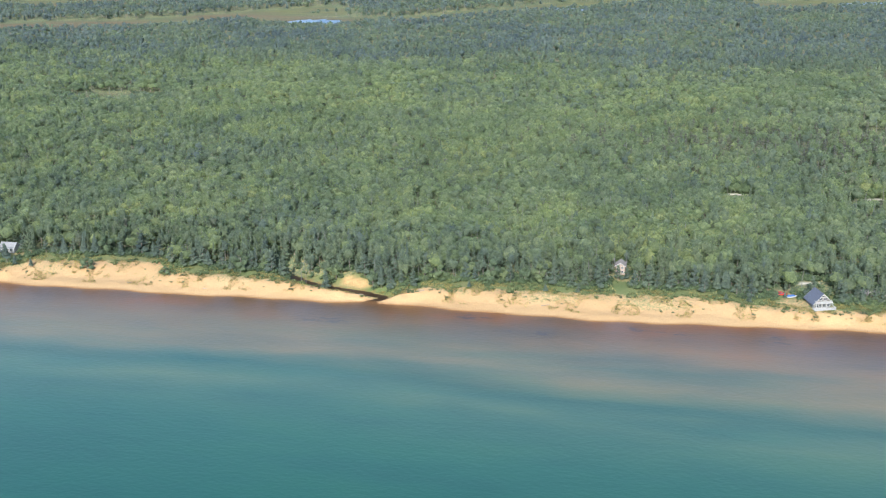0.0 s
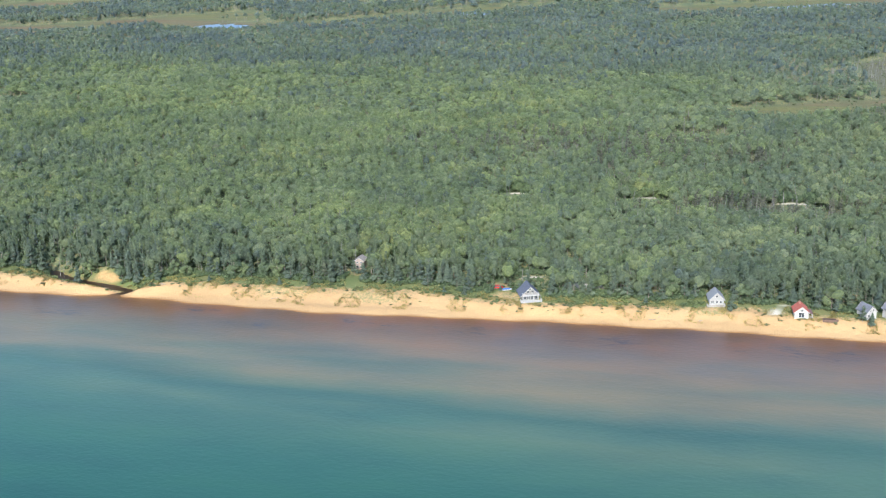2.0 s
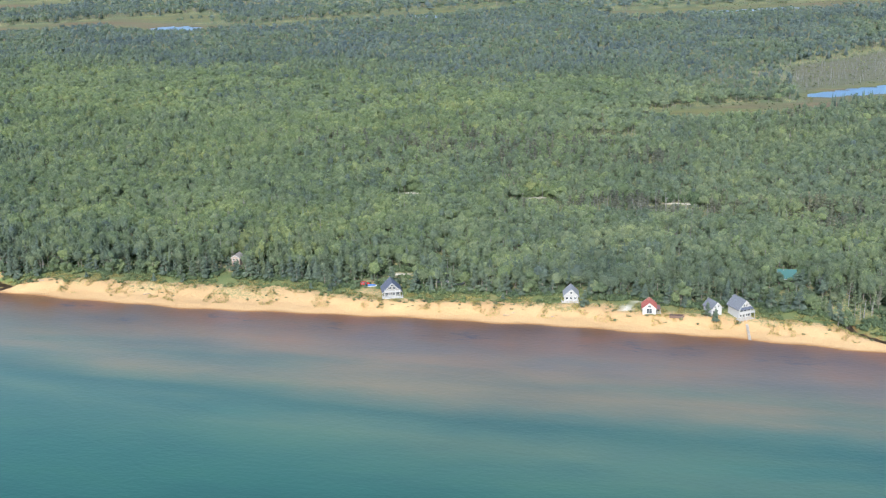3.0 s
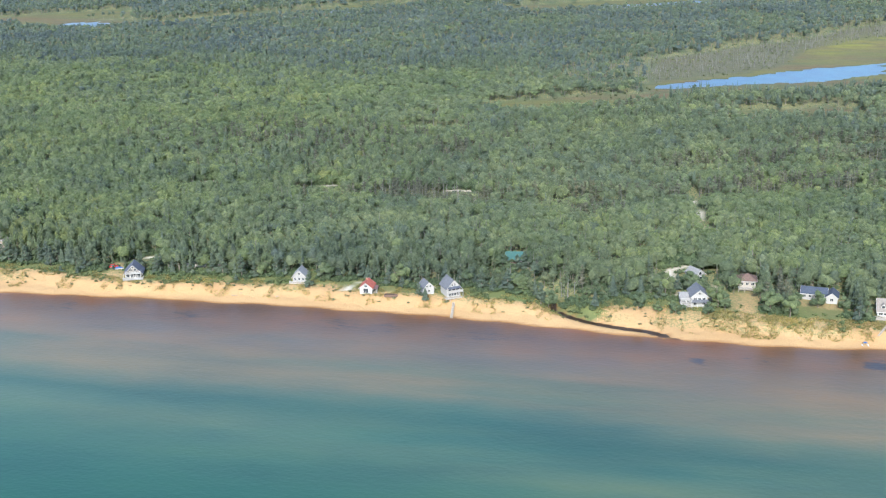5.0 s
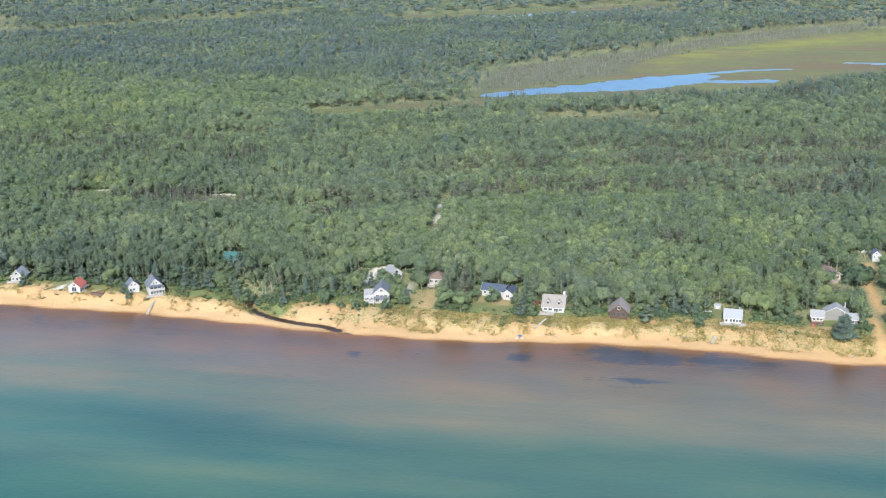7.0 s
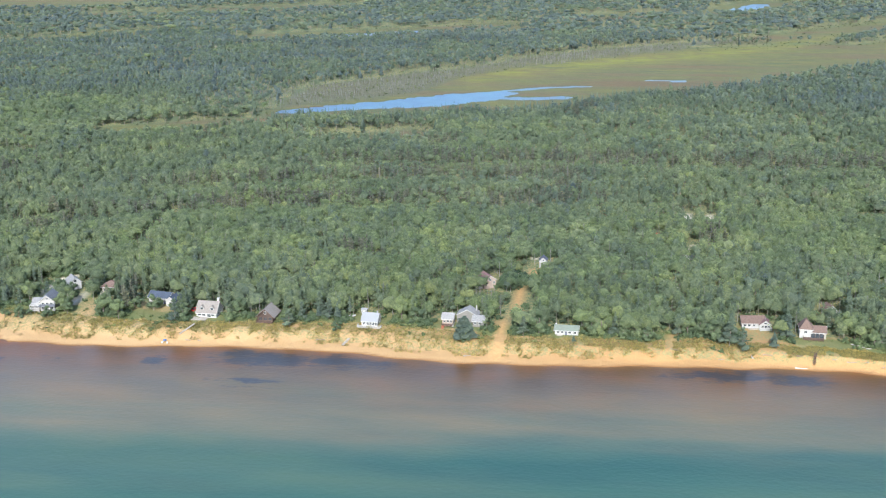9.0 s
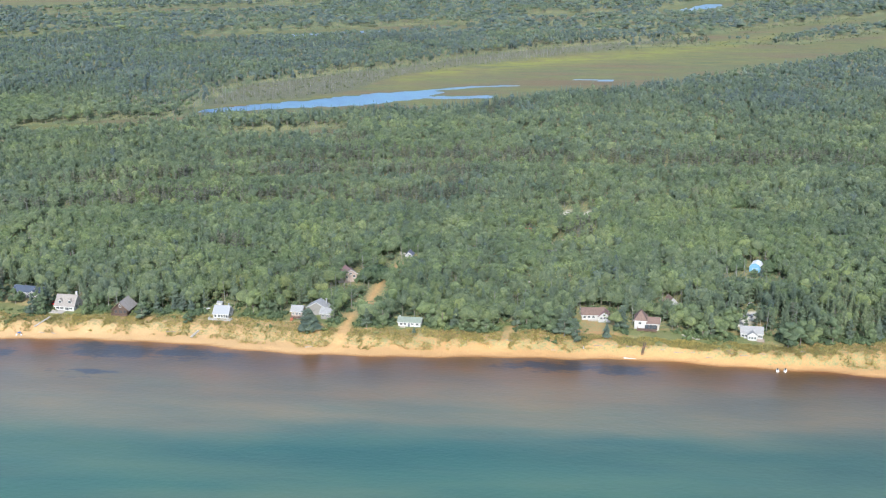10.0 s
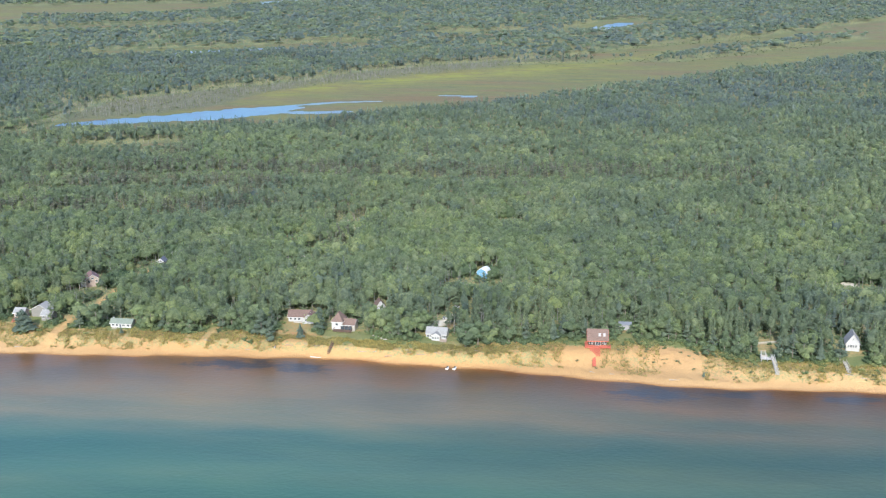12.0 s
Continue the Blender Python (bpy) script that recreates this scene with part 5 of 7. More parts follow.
def block(root, cx, cy, w, d, h, rise, ridge, wall, roof, over=0.5, z0=0.0, hip=False, trim=M_TRIM, base=1.4):
    """Walls and a pitched roof over a rectangle. ridge: 'x' or 'y', the way the ridge runs."""
    x0, x1, y0, y1 = cx - w / 2, cx + w / 2, cy - d / 2, cy + d / 2
    top = z0 + h
    bm = bmesh.new()
    box(bm, x0, x1, y0, y1, z0, top)
    if not hip:
        if ridge == "y":
            solid(bm, [(x0, y0, top), (x1, y0, top), (cx, y0, top + rise), (x0, y1, top), (x1, y1, top), (cx, y1, top + rise)], [(0, 1, 2), (5, 4, 3), (0, 2, 5, 3), (1, 4, 5, 2)])
        else:
            solid(bm, [(x0, y0, top), (x0, y1, top), (x0, cy, top + rise), (x1, y0, top), (x1, y1, top), (x1, cy, top + rise)], [(2, 1, 0), (3, 4, 5), (0, 3, 5, 2), (1, 2, 5, 4)])
    part("wall", bm, wall, root)
    part("foundation", boxes((x0 + 0.06, x1 - 0.06, y0 + 0.06, y1 - 0.06, z0 - base, z0)), M_CONCRETE, root)
    o, t = over, 0.22
    if hip:
        inset = max(0.0, (w - d) / 2) if ridge == "x" else 0.0
        inset_y = max(0.0, (d - w) / 2)
        peak = [(cx - inset, cy - inset_y, top + rise), (cx + inset, cy + inset_y, top + rise)]
        e = [(x0 - o, y0 - o, top - 0.1), (x1 + o, y0 - o, top - 0.1), (x1 + o, y1 + o, top - 0.1), (x0 - o, y1 + o, top - 0.1)]
        bm = bmesh.new()
        if inset > 0.05:
            solid(bm, e + peak, [(0, 1, 5, 4), (1, 2, 5), (2, 3, 4, 5), (3, 0, 4), (3, 2, 1, 0)])
        elif inset_y > 0.05:
            solid(bm, e + peak, [(0, 1, 4), (1, 2, 5, 4), (2, 3, 5), (3, 0, 4, 5), (3, 2, 1, 0)])
        else:
            solid(bm, e + peak[:1], [(0, 1, 4), (1, 2, 4), (2, 3, 4), (3, 0, 4), (3, 2, 1, 0)])
        part("roof", bm, roof, root)
        for piece in loose_pieces(boxes((x0 - o, x1 + o, y0 - o - 0.05, y0 - o, top - 0.32, top - 0.06), (x0 - o - 0.05, x0 - o, y0 - o, y1 + o, top - 0.32, top - 0.06), (x1 + o, x1 + o + 0.05, y0 - o, y1 + o, top - 0.32, top - 0.06))):
            part("fascia", piece, trim, root)
        return
    half = (w if ridge == "y" else d) / 2
    drop = rise / half * o
    rake = bmesh.new()
    if ridge == "y":
        for s, xe in ((-1, x0 - o), (1, x1 + o)):
            bm = bmesh.new()
            slab(bm, [(xe, y0 - o, top - drop + t), (cx, y0 - o, top + rise + t), (cx, y1 + o, top + rise + t), (xe, y1 + o, top - drop + t)], t)
            part("roof", bm, roof, root)
            for ye in (y0 - o - 0.06, y1 + o + 0.01):
                solid(rake, [(xe, ye, top - drop + t), (cx, ye, top + rise + t), (cx, ye, top + rise - 0.12), (xe, ye, top - drop - 0.12), (xe, ye + 0.05, top - drop + t), (cx, ye + 0.05, top + rise + t), (cx, ye + 0.05, top + rise - 0.12), (xe, ye + 0.05, top - drop - 0.12)], [(0, 1, 2, 3), (7, 6, 5, 4), (0, 4, 5, 1), (3, 2, 6, 7), (0, 3, 7, 4), (1, 5, 6, 2)])
    else:
        for s, ye in ((-1, y0 - o), (1, y1 + o)):
            bm = bmesh.new()
            slab(bm, [(x0 - o, ye, top - drop + t), (x1 + o, ye, top - drop + t), (x1 + o, cy, top + rise + t), (x0 - o, cy, top + rise + t)], t)
            part("roof", bm, roof, root)
            for xe in (x0 - o - 0.06, x1 + o + 0.01):
                solid(rake, [(xe, ye, top - drop + t), (xe, cy, top + rise + t), (xe, cy, top + rise - 0.12), (xe, ye, top - drop - 0.12), (xe + 0.05, ye, top - drop + t), (xe + 0.05, cy, top + rise + t), (xe + 0.05, cy, top + rise - 0.12), (xe + 0.05, ye, top - drop - 0.12)], [(0, 1, 2, 3), (7, 6, 5, 4), (0, 4, 5, 1), (3, 2, 6, 7), (0, 3, 7, 4), (1, 5, 6, 2)])
        box(rake, x0 - o, x1 + o, y0 - o - 0.05, y0 - o - 0.005, top - drop - 0.1, top - drop + t - 0.02)
    for piece in loose_pieces(rake):
        part("trim", piece, trim, root)


def window(root, face, at, u, z, w, h, frame_mat=M_TRIM, mullion=True):
    """A framed window on a wall. face: f front, b back, l and r sides; at: the wall's place across; u: along it."""
    e = 0.07
    fr = bmesh.new()
    gl = bmesh.new()
    rim = 0.13

    def lay(bm, a0, a1, z0, z1, out0, out1):
        if face == "f":
            box(bm, a0, a1, at - out1, at - out0, z0, z1)
        elif face == "b":
            box(bm, a0, a1, at + out0, at + out1, z0, z1)
        elif face == "l":
            box(bm, at - out1, at - out0, a0, a1, z0, z1)
        else:
            box(bm, at + out0, at + out1, a0, a1, z0, z1)

    lay(gl, u - w / 2 + rim * 0.5, u + w / 2 - rim * 0.5, z - h / 2 + rim * 0.5, z + h / 2 - rim * 0.5, 0.004, 0.03)
    lay(fr, u - w / 2, u - w / 2 + rim, z - h / 2, z + h / 2, 0.003, e)
    lay(fr, u + w / 2 - rim, u + w / 2, z - h / 2, z + h / 2, 0.003, e)
    lay(fr, u - w / 2 + rim, u + w / 2 - rim, z + h / 2 - rim, z + h / 2, 0.003, e)
    lay(fr, u - w / 2 + rim, u + w / 2 - rim, z - h / 2, z - h / 2 + rim, 0.003, e + 0.06)
    if mullion:
        lay(fr, u - 0.04, u + 0.04, z - h / 2 + rim, z + h / 2 - rim, 0.003, 0.05)
    ob = part("window", fr, frame_mat, root)
    part("pane", gl, M_GLASS, ob, "dark window glass")
    return ob


def windows(root, face, at, z, w, h, places, frame_mat=M_TRIM):
    for u in places:
        window(root, face, at, u, z, w, h, frame_mat)


def door(root, face, at, u, h, w, material, z0=0.0):
    bm = bmesh.new()
    kn = bmesh.new()
    if face == "f":
        box(bm, u - w / 2, u + w / 2, at - 0.08, at - 0.003, z0 + 0.02, z0 + h)
        box(kn, u + w * 0.3, u + w * 0.4, at - 0.16, at - 0.08, z0 + h * 0.45, z0 + h * 0.5)
    else:
        s = 1 if face == "r" else -1
        box(bm, min(at + s * 0.003, at + s * 0.08), max(at + s * 0.003, at + s * 0.08), u - w / 2, u + w / 2, z0 + 0.02, z0 + h)
        box(kn, min(at + s * 0.08, at + s * 0.16), max(at + s * 0.08, at + s * 0.16), u + w * 0.3, u + w * 0.4, z0 + h * 0.45, z0 + h * 0.5)
    ob = part("door", bm, material, root)
    part("door_handle", kn, M_SILVERPAINT, ob)


def deck(root, x0, x1, y0, y1, z, material, rail=None, low=-1.6, gap=None):
    """A raised deck on posts; rail: material of its railing; gap: (a, b) left open at the front."""
    part("deck", boxes((x0, x1, y0, y1, z - 0.22, z)), material, root)
    n = max(2, round((x1 - x0) / 2.4) + 1)
    for x in np.linspace(x0 + 0.15, x1 - 0.15, n):
        part("deck_post", boxes((x - 0.1, x + 0.1, y0 + 0.1, y0 + 0.3, low, z - 0.22)), material, root)
    if rail:
        r = bmesh.new()
        runs = [(x0, x1)] if not gap else [(x0, gap[0]), (gap[1], x1)]
        for a, b in runs:
            if b - a < 0.3:
                continue
            box(r, a, b, y0, y0 + 0.1, z + 0.95, z + 1.07)
            box(r, a, b, y0 + 0.02, y0 + 0.08, z + 0.15, z + 0.25)
            k = max(2, int((b - a) / 0.45))
            for x in np.linspace(a + 0.05, b - 0.05, k):
                box(r, x - 0.05, x + 0.05, y0 + 0.02, y0 + 0.08, z + 0.25, z + 0.95)
        for xe in (x0, x1 - 0.1):
            box(r, xe, xe + 0.1, y0 + 0.1, y1, z + 0.95, z + 1.07)
            for y in np.arange(y0 + 0.4, y1, 0.5):
                box(r, xe + 0.01, xe + 0.09, y - 0.05, y + 0.05, z, z + 0.95)
        tagged(part("railing", r, rail, root), kind="stuff")


def steps(root, x0, x1, y0, y1, z0, z1, material, n=8):
    """A flight that climbs from (y0, z0) to (y1, z1), one tread after another on two strings."""
    for i in range(n):
        ya, yb = y0 + (y1 - y0) * i / n, y0 + (y1 - y0) * (i + 1) / n
        z = z0 + (z1 - z0) * (i + 0.5) / n
        part("step", boxes((x0, x1, min(ya, yb), max(ya, yb) - 0.02, z - 0.12, z)), material, root)
    for x in (x0 - 0.12, x1 + 0.02):
        bm = bmesh.new()
        solid(bm, [(x, y0, z0 - 0.35), (x, y0, z0 - 0.02), (x, y1, z1 - 0.02), (x, y1, z1 - 0.35), (x + 0.1, y0, z0 - 0.35), (x + 0.1, y0, z0 - 0.02), (x + 0.1, y1, z1 - 0.02), (x + 0.1, y1, z1 - 0.35)], [(0, 1, 2, 3), (7, 6, 5, 4), (0, 4, 5, 1), (1, 5, 6, 2), (2, 6, 7, 3), (3, 7, 4, 0)])
        part("stringer", bm, material, root)


def chimney(root, x, y, z0, z1, material=M_BRICK, w=0.8):
    bm = boxes((x - w / 2, x + w / 2, y - w / 2, y + w / 2, z0, z1), (x - w / 2 - 0.1, x + w / 2 + 0.1, y - w / 2 - 0.1, y + w / 2 + 0.1, z1, z1 + 0.15))
    part("chimney", bm, material, root)


def dormer(root, x, y0, z, w, h, depth, wall, roof, rise=0.8):
    bm = boxes((x - w / 2, x + w / 2, y0, y0 + depth, z, z + h))
    solid(bm, [(x - w / 2, y0, z + h), (x + w / 2, y0, z + h), (x, y0, z + h + rise), (x - w / 2, y0 + depth, z + h), (x + w / 2, y0 + depth, z + h), (x, y0 + depth, z + h + rise)], [(0, 1, 2), (5, 4, 3), (0, 2, 5, 3), (1, 4, 5, 2)])
    ob = part("dormer", bm, wall, root)
    r = bmesh.new()
    for xe in (x - w / 2 - 0.2, x + w / 2 + 0.2):
        slab(r, [(xe, y0 - 0.2, z + h - 0.2), (x, y0 - 0.2, z + h + rise + 0.1), (x, y0 + depth, z + h + rise + 0.1), (xe, y0 + depth, z + h - 0.2)], 0.12)
    part("dormer_roof", r, roof, ob)
    g = bmesh.new()
    box(g, x - w * 0.32, x + w * 0.32, y0 - 0.04, y0 - 0.004, z + 0.2, z + h - 0.1)
    part("pane", g, M_GLASS, ob, "dark window glass")


GROUP = "cottages along the beach"


def house(x, y, turn, label, z=None):
    root = thing("house", x, y, turn, label, "house", GROUP, z)
    root.scale = (0.88, 0.88, 0.88)
    return root


# ---- cottages, in order along the shore ----
h = house(-338, 512, 0, "small grey cottage half hidden by pines")
block(h, 0, 3.5, 9, 7, 3.2, 2.2, "x", M_GREYWALL, M_R_GREY)
windows(h, "f", 0, 1.8, 1.4, 1.4, (-2.8, 2.6))
door(h, "f", 0, 0, 2.3, 1.1, M_TRIM)

h = house(-28, 527, 0, "narrow tan wooden cabin among tall pines")
block(h, 0, 2.5, 5, 6, 5.0, 1.6, "y", M_TAN, M_R_TAUPE)
windows(h, "f", -0.5, 3.9, 1.3, 1.2, (-1.1, 1.1))
windows(h, "f", -0.5, 1.6, 1.3, 1.2, (-1.1, 1.1))

h = house(60.7, 497, 20, "chalet with steep slate-blue roof and white balcony deck")
h.scale = (0.92, 0.88, 0.86)
block(h, 0, 5.0, 8.6, 9, 3.2, 4.5, "y", M_WEATHERED, M_R_SLATE, 0.9)
windows(h, "f", 0.5, 4.9, 1.5, 1.6, (-1.2, 1.2))
windows(h, "f", 0.5, 1.6, 1.6, 1.9, (-2.8, -0.9, 0.9, 2.8))
window(h, "f", 0.5, 0, 6.3, 1.3, 1.1)
windows(h, "r", 4.3, 1.8, 1.3, 1.4, (3, 6, 8.5))
deck(h, -4.0, 4.0, -1.6, 0.45, 3.35, M_TRIM, M_TRIM, low=0.0)
deck(h, -5.2, 5.2, -3.2, 0.4, 0.4, M_TRIM, M_TRIM, gap=(-0.8, 0.8))
steps(h, -0.7, 0.7, -5.2, -3.2, -0.8, 0.4, M_DECK, 4)

h = house(143, 503.5, 8, "pale grey gabled cottage behind a small pine")
h.scale = (0.95, 0.9, 0.9)
block(h, 0, 4, 6.6, 8, 3.2, 3.4, "y", M_GREYWALL, M_R_LIGHT, 0.6)
windows(h, "f", 0, 1.8, 1.3, 1.5, (-2.0, 0, 2.0))
window(h, "f", 0, 0, 4.7, 1.3, 1.3)
windows(h, "r", 3.3, 1.8, 1.3, 1.3, (2.5, 5.5))
deck(h, -4.6, 3.6, -2.6, -0.05, 0.3, M_DECK, M_TRIM, gap=(-1, 1))

h = house(178.5, 494, 4, "white cottage with terracotta red roof and tall arched window")
block(h, 0, 4, 6.6, 8, 3.2, 2.7, "y", M_WHITE, M_R_RED, 0.6)
window(h, "f", 0, 0, 1.7, 2.8, 2.6)
window(h, "f", 0, 0, 4.1, 1.6, 1.3)
windows(h, "r", 3.3, 1.7, 1.4, 1.4, (3, 6))
bm = bmesh.new()
slab(bm, [(3.35, 1.0, 2.9), (5.6, 1.0, 2.2), (5.6, 7.0, 2.2), (3.35, 7.0, 2.9)], 0.18)
part("porch_roof", bm, M_R_MAROON, h)
for y in (1.3, 4.0, 6.7):
    part("porch_post", boxes((5.3, 5.5, y - 0.1, y + 0.1, -0.5, 2.05)), M_TRIM, h)
deck(h, 3.4, 5.8, 0.8, 7.0, 0.2, M_DECK)
chimney(h, -0.4, 5.5, 4.8, 6.6)

h = house(207.5, 497.5, 34, "small white gabled cottage behind dark spruces")
block(h, 0, 3.5, 6, 7, 3.6, 3.0, "y", M_WHITE, M_R_DARK, 0.5)
windows(h, "f", 0, 4.4, 1.1, 1.2, (-0.9, 0.9))
windows(h, "f", 0, 1.8, 1.2, 1.5, (-1.6, 0.2))
steps(h, 1.4, 2.6, -3.0, -0.1, -0.9, 0.3, M_TRIM, 5)

h = house(219.5, 496, 34, "two-storey white gabled house with grey roof")
block(h, 0, 4.5, 7.4, 9, 5.0, 4.0, "y", M_WHITE, M_R_DARK, 0.7)
windows(h, "f", 0, 6.4, 0.9, 1.6, (-0.7, 0.7))
windows(h, "f", 0, 3.9, 1.7, 1.2, (-2.1, 0.0, 2.1))
windows(h, "f", 0, 1.4, 1.2, 2.0, (-2.2, -0.7, 0.8, 2.3))
windows(h, "r", 3.7, 3.6, 1.2, 1.3, (2.5, 5.5))
deck(h, -3.6, 4.6, -2.0, -0.05, 2.9, M_TRIM, M_TRIM, low=-0.3)
deck(h, -5.5, 3.4, -3.4, -0.05, 0.2, M_DECK, None)
bm = bmesh.new()
slab(bm, [(-3.6, -2.0, 5.0), (3.6, -2.0, 5.0), (3.6, 0.0, 5.5), (-3.6, 0.0, 5.5)], 0.15)
part("awning", bm, M_R_SLATE, h)

h = house(240, 543, 5, "cabin with bright teal metal roof deep in trees")
block(h, 0, 3, 8.5, 6, 3.4, 3.4, "x", M_LOG, M_R_TEAL, 0.8)
windows(h, "f", 0, 1.9, 1.3, 1.3, (-2.5, 2.5))
deck(h, 1.2, 5.2, -2.4, -0.05, 0.6, M_BROWNDECK, M_BROWNDECK)

h = house(328, 499, 10, "white gabled house with grey roof and pergola wing")
h.scale = (1.06, 1.06, 1.06)
block(h, 1.0, 4.5, 6.4, 9, 4.6, 2.6, "y", M_WHITE, M_R_DARK, 0.7)
block(h, -4.2, 5.5, 4.4, 6, 2.8, 1.6, "x", M_GREYWALL, M_R_GREY, 0.4)
window(h, "f", 0, 1.0, 5.6, 1.2, 1.2)
windows(h, "f", 0, 3.2, 1.5, 1.4, (-0.8, 1.0, 2.8))
windows(h, "f", 0, 1.2, 1.4, 1.5, (-0.8, 2.8))
windows(h, "f", 2.5, 1.6, 1.3, 1.2, (-5.2, -3.4))
windows(h, "r", 4.2, 2.8, 1.2, 1.3, (2.5, 6))
deck(h, -6.6, -2.4, -1.6, 2.4, 0.6, M_DECK, M_TRIM)
for x in (-6.4, -4.5, -2.6):
    part("pergola_post", boxes((x - 0.1, x + 0.1, -1.5, -1.3, 0.6, 3.0)), M_TRIM, h)
for y in (-1.4, -0.4, 0.6, 1.6):
    part("pergola_beam", boxes((-6.7, -2.3, y - 0.08, y + 0.08, 3.0, 3.2)), M_TRIM, h)
bm = bmesh.new()
slab(bm, [(-2.6, -1.9, 2.55), (4.6, -1.9, 2.55), (4.6, -0.02, 3.05), (-2.6, -0.02, 3.05)], 0.16)
part("porch_roof", bm, M_R_DARK, h)
for x in (-2.3, 0.0, 2.2, 4.3):
    part("porch_post", boxes((x - 0.09, x + 0.09, -1.8, -1.62, -0.4, 2.4)), M_TRIM, h)
part("gable_truss", boxes((-0.9, 2.9, -0.72, -0.6, 5.35, 5.5), (0.93, 1.07, -0.72, -0.6, 5.5, 6.6)), M_GREYWALL, h)

h = house(329, 530, 40, "white gabled garage house with round gable window")
block(h, 0, 4, 6.6, 8, 4.4, 2.6, "y", M_WHITE, M_R_GREY, 0.5)
bm = bmesh.new()
bmesh.ops.create_cone(bm, cap_ends=True, segments=16, radius1=0.75, radius2=0.75, depth=0.1, matrix=Matrix.Translation((0, -0.06, 5.1)) @ Matrix.Rotation(radians(90), 4, "X"))
part("round_window", bm, M_GLASS, h, "round dark window")
windows(h, "f", 0, 2.6, 2.6, 1.3, (0,))
door(h, "f", 0, -2.2, 2.3, 1.2, M_R_SLATE)

h = house(350, 522, 2, "raised cottage with reddish-brown hipped roof and porch")
h.scale = (1.08, 1.08, 1.08)
block(h, 0, 4, 7.0, 6.5, 3.0, 2.2, "x", M_CREAM, M_R_BROWN, 0.7, z0=1.4, hip=True, base=2.6)
windows(h, "f", 0.75, 3.0, 1.3, 1.3, (-2.2, 0, 2.2))
deck(h, -3.6, 3.6, -1.6, 0.7, 1.4, M_DECK, M_TRIM)

h = house(378, 514, -8, "white cottage with dark navy roof among bushes")
h.scale = (1.08, 1.0, 1.05)
block(h, 0.2, 4, 9.9, 6, 2.9, 2.0, "x", M_WHITE, M_R_NAVY, 0.5)
block(h, 7.4, 2.2, 4.4, 7.5, 2.9, 1.7, "y", M_WHITE, M_R_NAVY, 0.5)
windows(h, "f", 1.0, 1.7, 1.2, 1.2, (-3.4, -1.2, 1.2))
windows(h, "f", -1.55, 1.7, 1.4, 1.3, (7.4,))
door(h, "f", 1.0, 3.2, 2.2, 1.0, M_R_SLATE)

h = house(408, 498.5, -3, "white cottage with grey roof and twin dormers")
h.scale = (1.08, 1.06, 1.02)
block(h, 0, 4, 9.0, 8, 2.5, 4.2, "x", M_WHITE, M_R_TAUPE, 0.4)
dormer(h, -2.3, 0.9, 3.5, 1.8, 1.2, 3.0, M_WHITE, M_R_TAUPE)
dormer(h, 2.3, 0.9, 3.5, 1.8, 1.2, 3.0, M_WHITE, M_R_TAUPE)
windows(h, "f", 0, 1.5, 1.7, 1.3, (-3.2, -1.2, 3.0))
window(h, "f", 0, 1.2, 1.3, 1.8, 1.9)
windows(h, "r", 4.5, 1.7, 1.2, 1.3, (2.5, 5.5))
chimney(h, 3.9, 5, 4.5, 8.0, M_TRIM)
deck(h, -5.6, 0.8, -4.0, -0.05, 0.35, M_DECK, None)

h = house(437.2, 496, -2, "dark brown log cabin with taupe gabled roof")
h.scale = (0.98, 0.95, 1.08)
block(h, 0, 4.5, 7.4, 9, 2.9, 3.0, "y", M_LOG, M_R_TAUPE, 1.0, trim=M_BROWNDECK)
windows(h, "f", 0, 4.2, 1.2, 1.5, (0,))
windows(h, "f", 0, 1.5, 1.7, 1.6, (-2.3, 0, 2.3), M_BROWNDECK)
windows(h, "r", 3.7, 1.6, 1.3, 1.3, (2.5, 6), M_BROWNDECK)
deck(h, -3.9, 3.9, -2.2, -0.05, 0.5, M_BROWNDECK, M_BROWNDECK)
for x in (-3.6, 3.6):
    part("porch_post", boxes((x - 0.13, x + 0.13, -1.0, -0.74, 0.5, 2.7)), M_LOG, h)

h = house(486, 496.5, -4, "white cottage with pale metal roof and grey deck")
block(h, 0, 3.5, 8.4, 7, 2.8, 3.4, "x", M_WHITE, M_R_LIGHT, 0.4)
windows(h, "f", 0, 1.5, 1.2, 1.7, (-3.0, -0.9, 0.6, 2.1, 3.4))
windows(h, "r", 4.2, 1.7, 1.2, 1.3, (2, 5))
deck(h, -6.0, 6.4, -3.0, -0.05, 0.2, M_DECK, M_TRIM, gap=(-1, 1))
deck(h, 4.3, 6.4, 0.0, 6.0, 0.2, M_DECK)
chimney(h, 3.0, 5.0, 5.0, 6.8, M_SILVERPAINT, 0.4)
h = thing("shed", 480, 513, -4, "small shed with bluish metal roof behind the cottage", "shed")
h.scale = (0.65, 0.65, 0.6)
block(h, 0, 1.5, 4, 3, 2.3, 1.3, "x", M_GREYWALL, M_R_LIGHT, 0.25)
door(h, "f", 0, 0, 1.9, 1.2, M_TRIM)

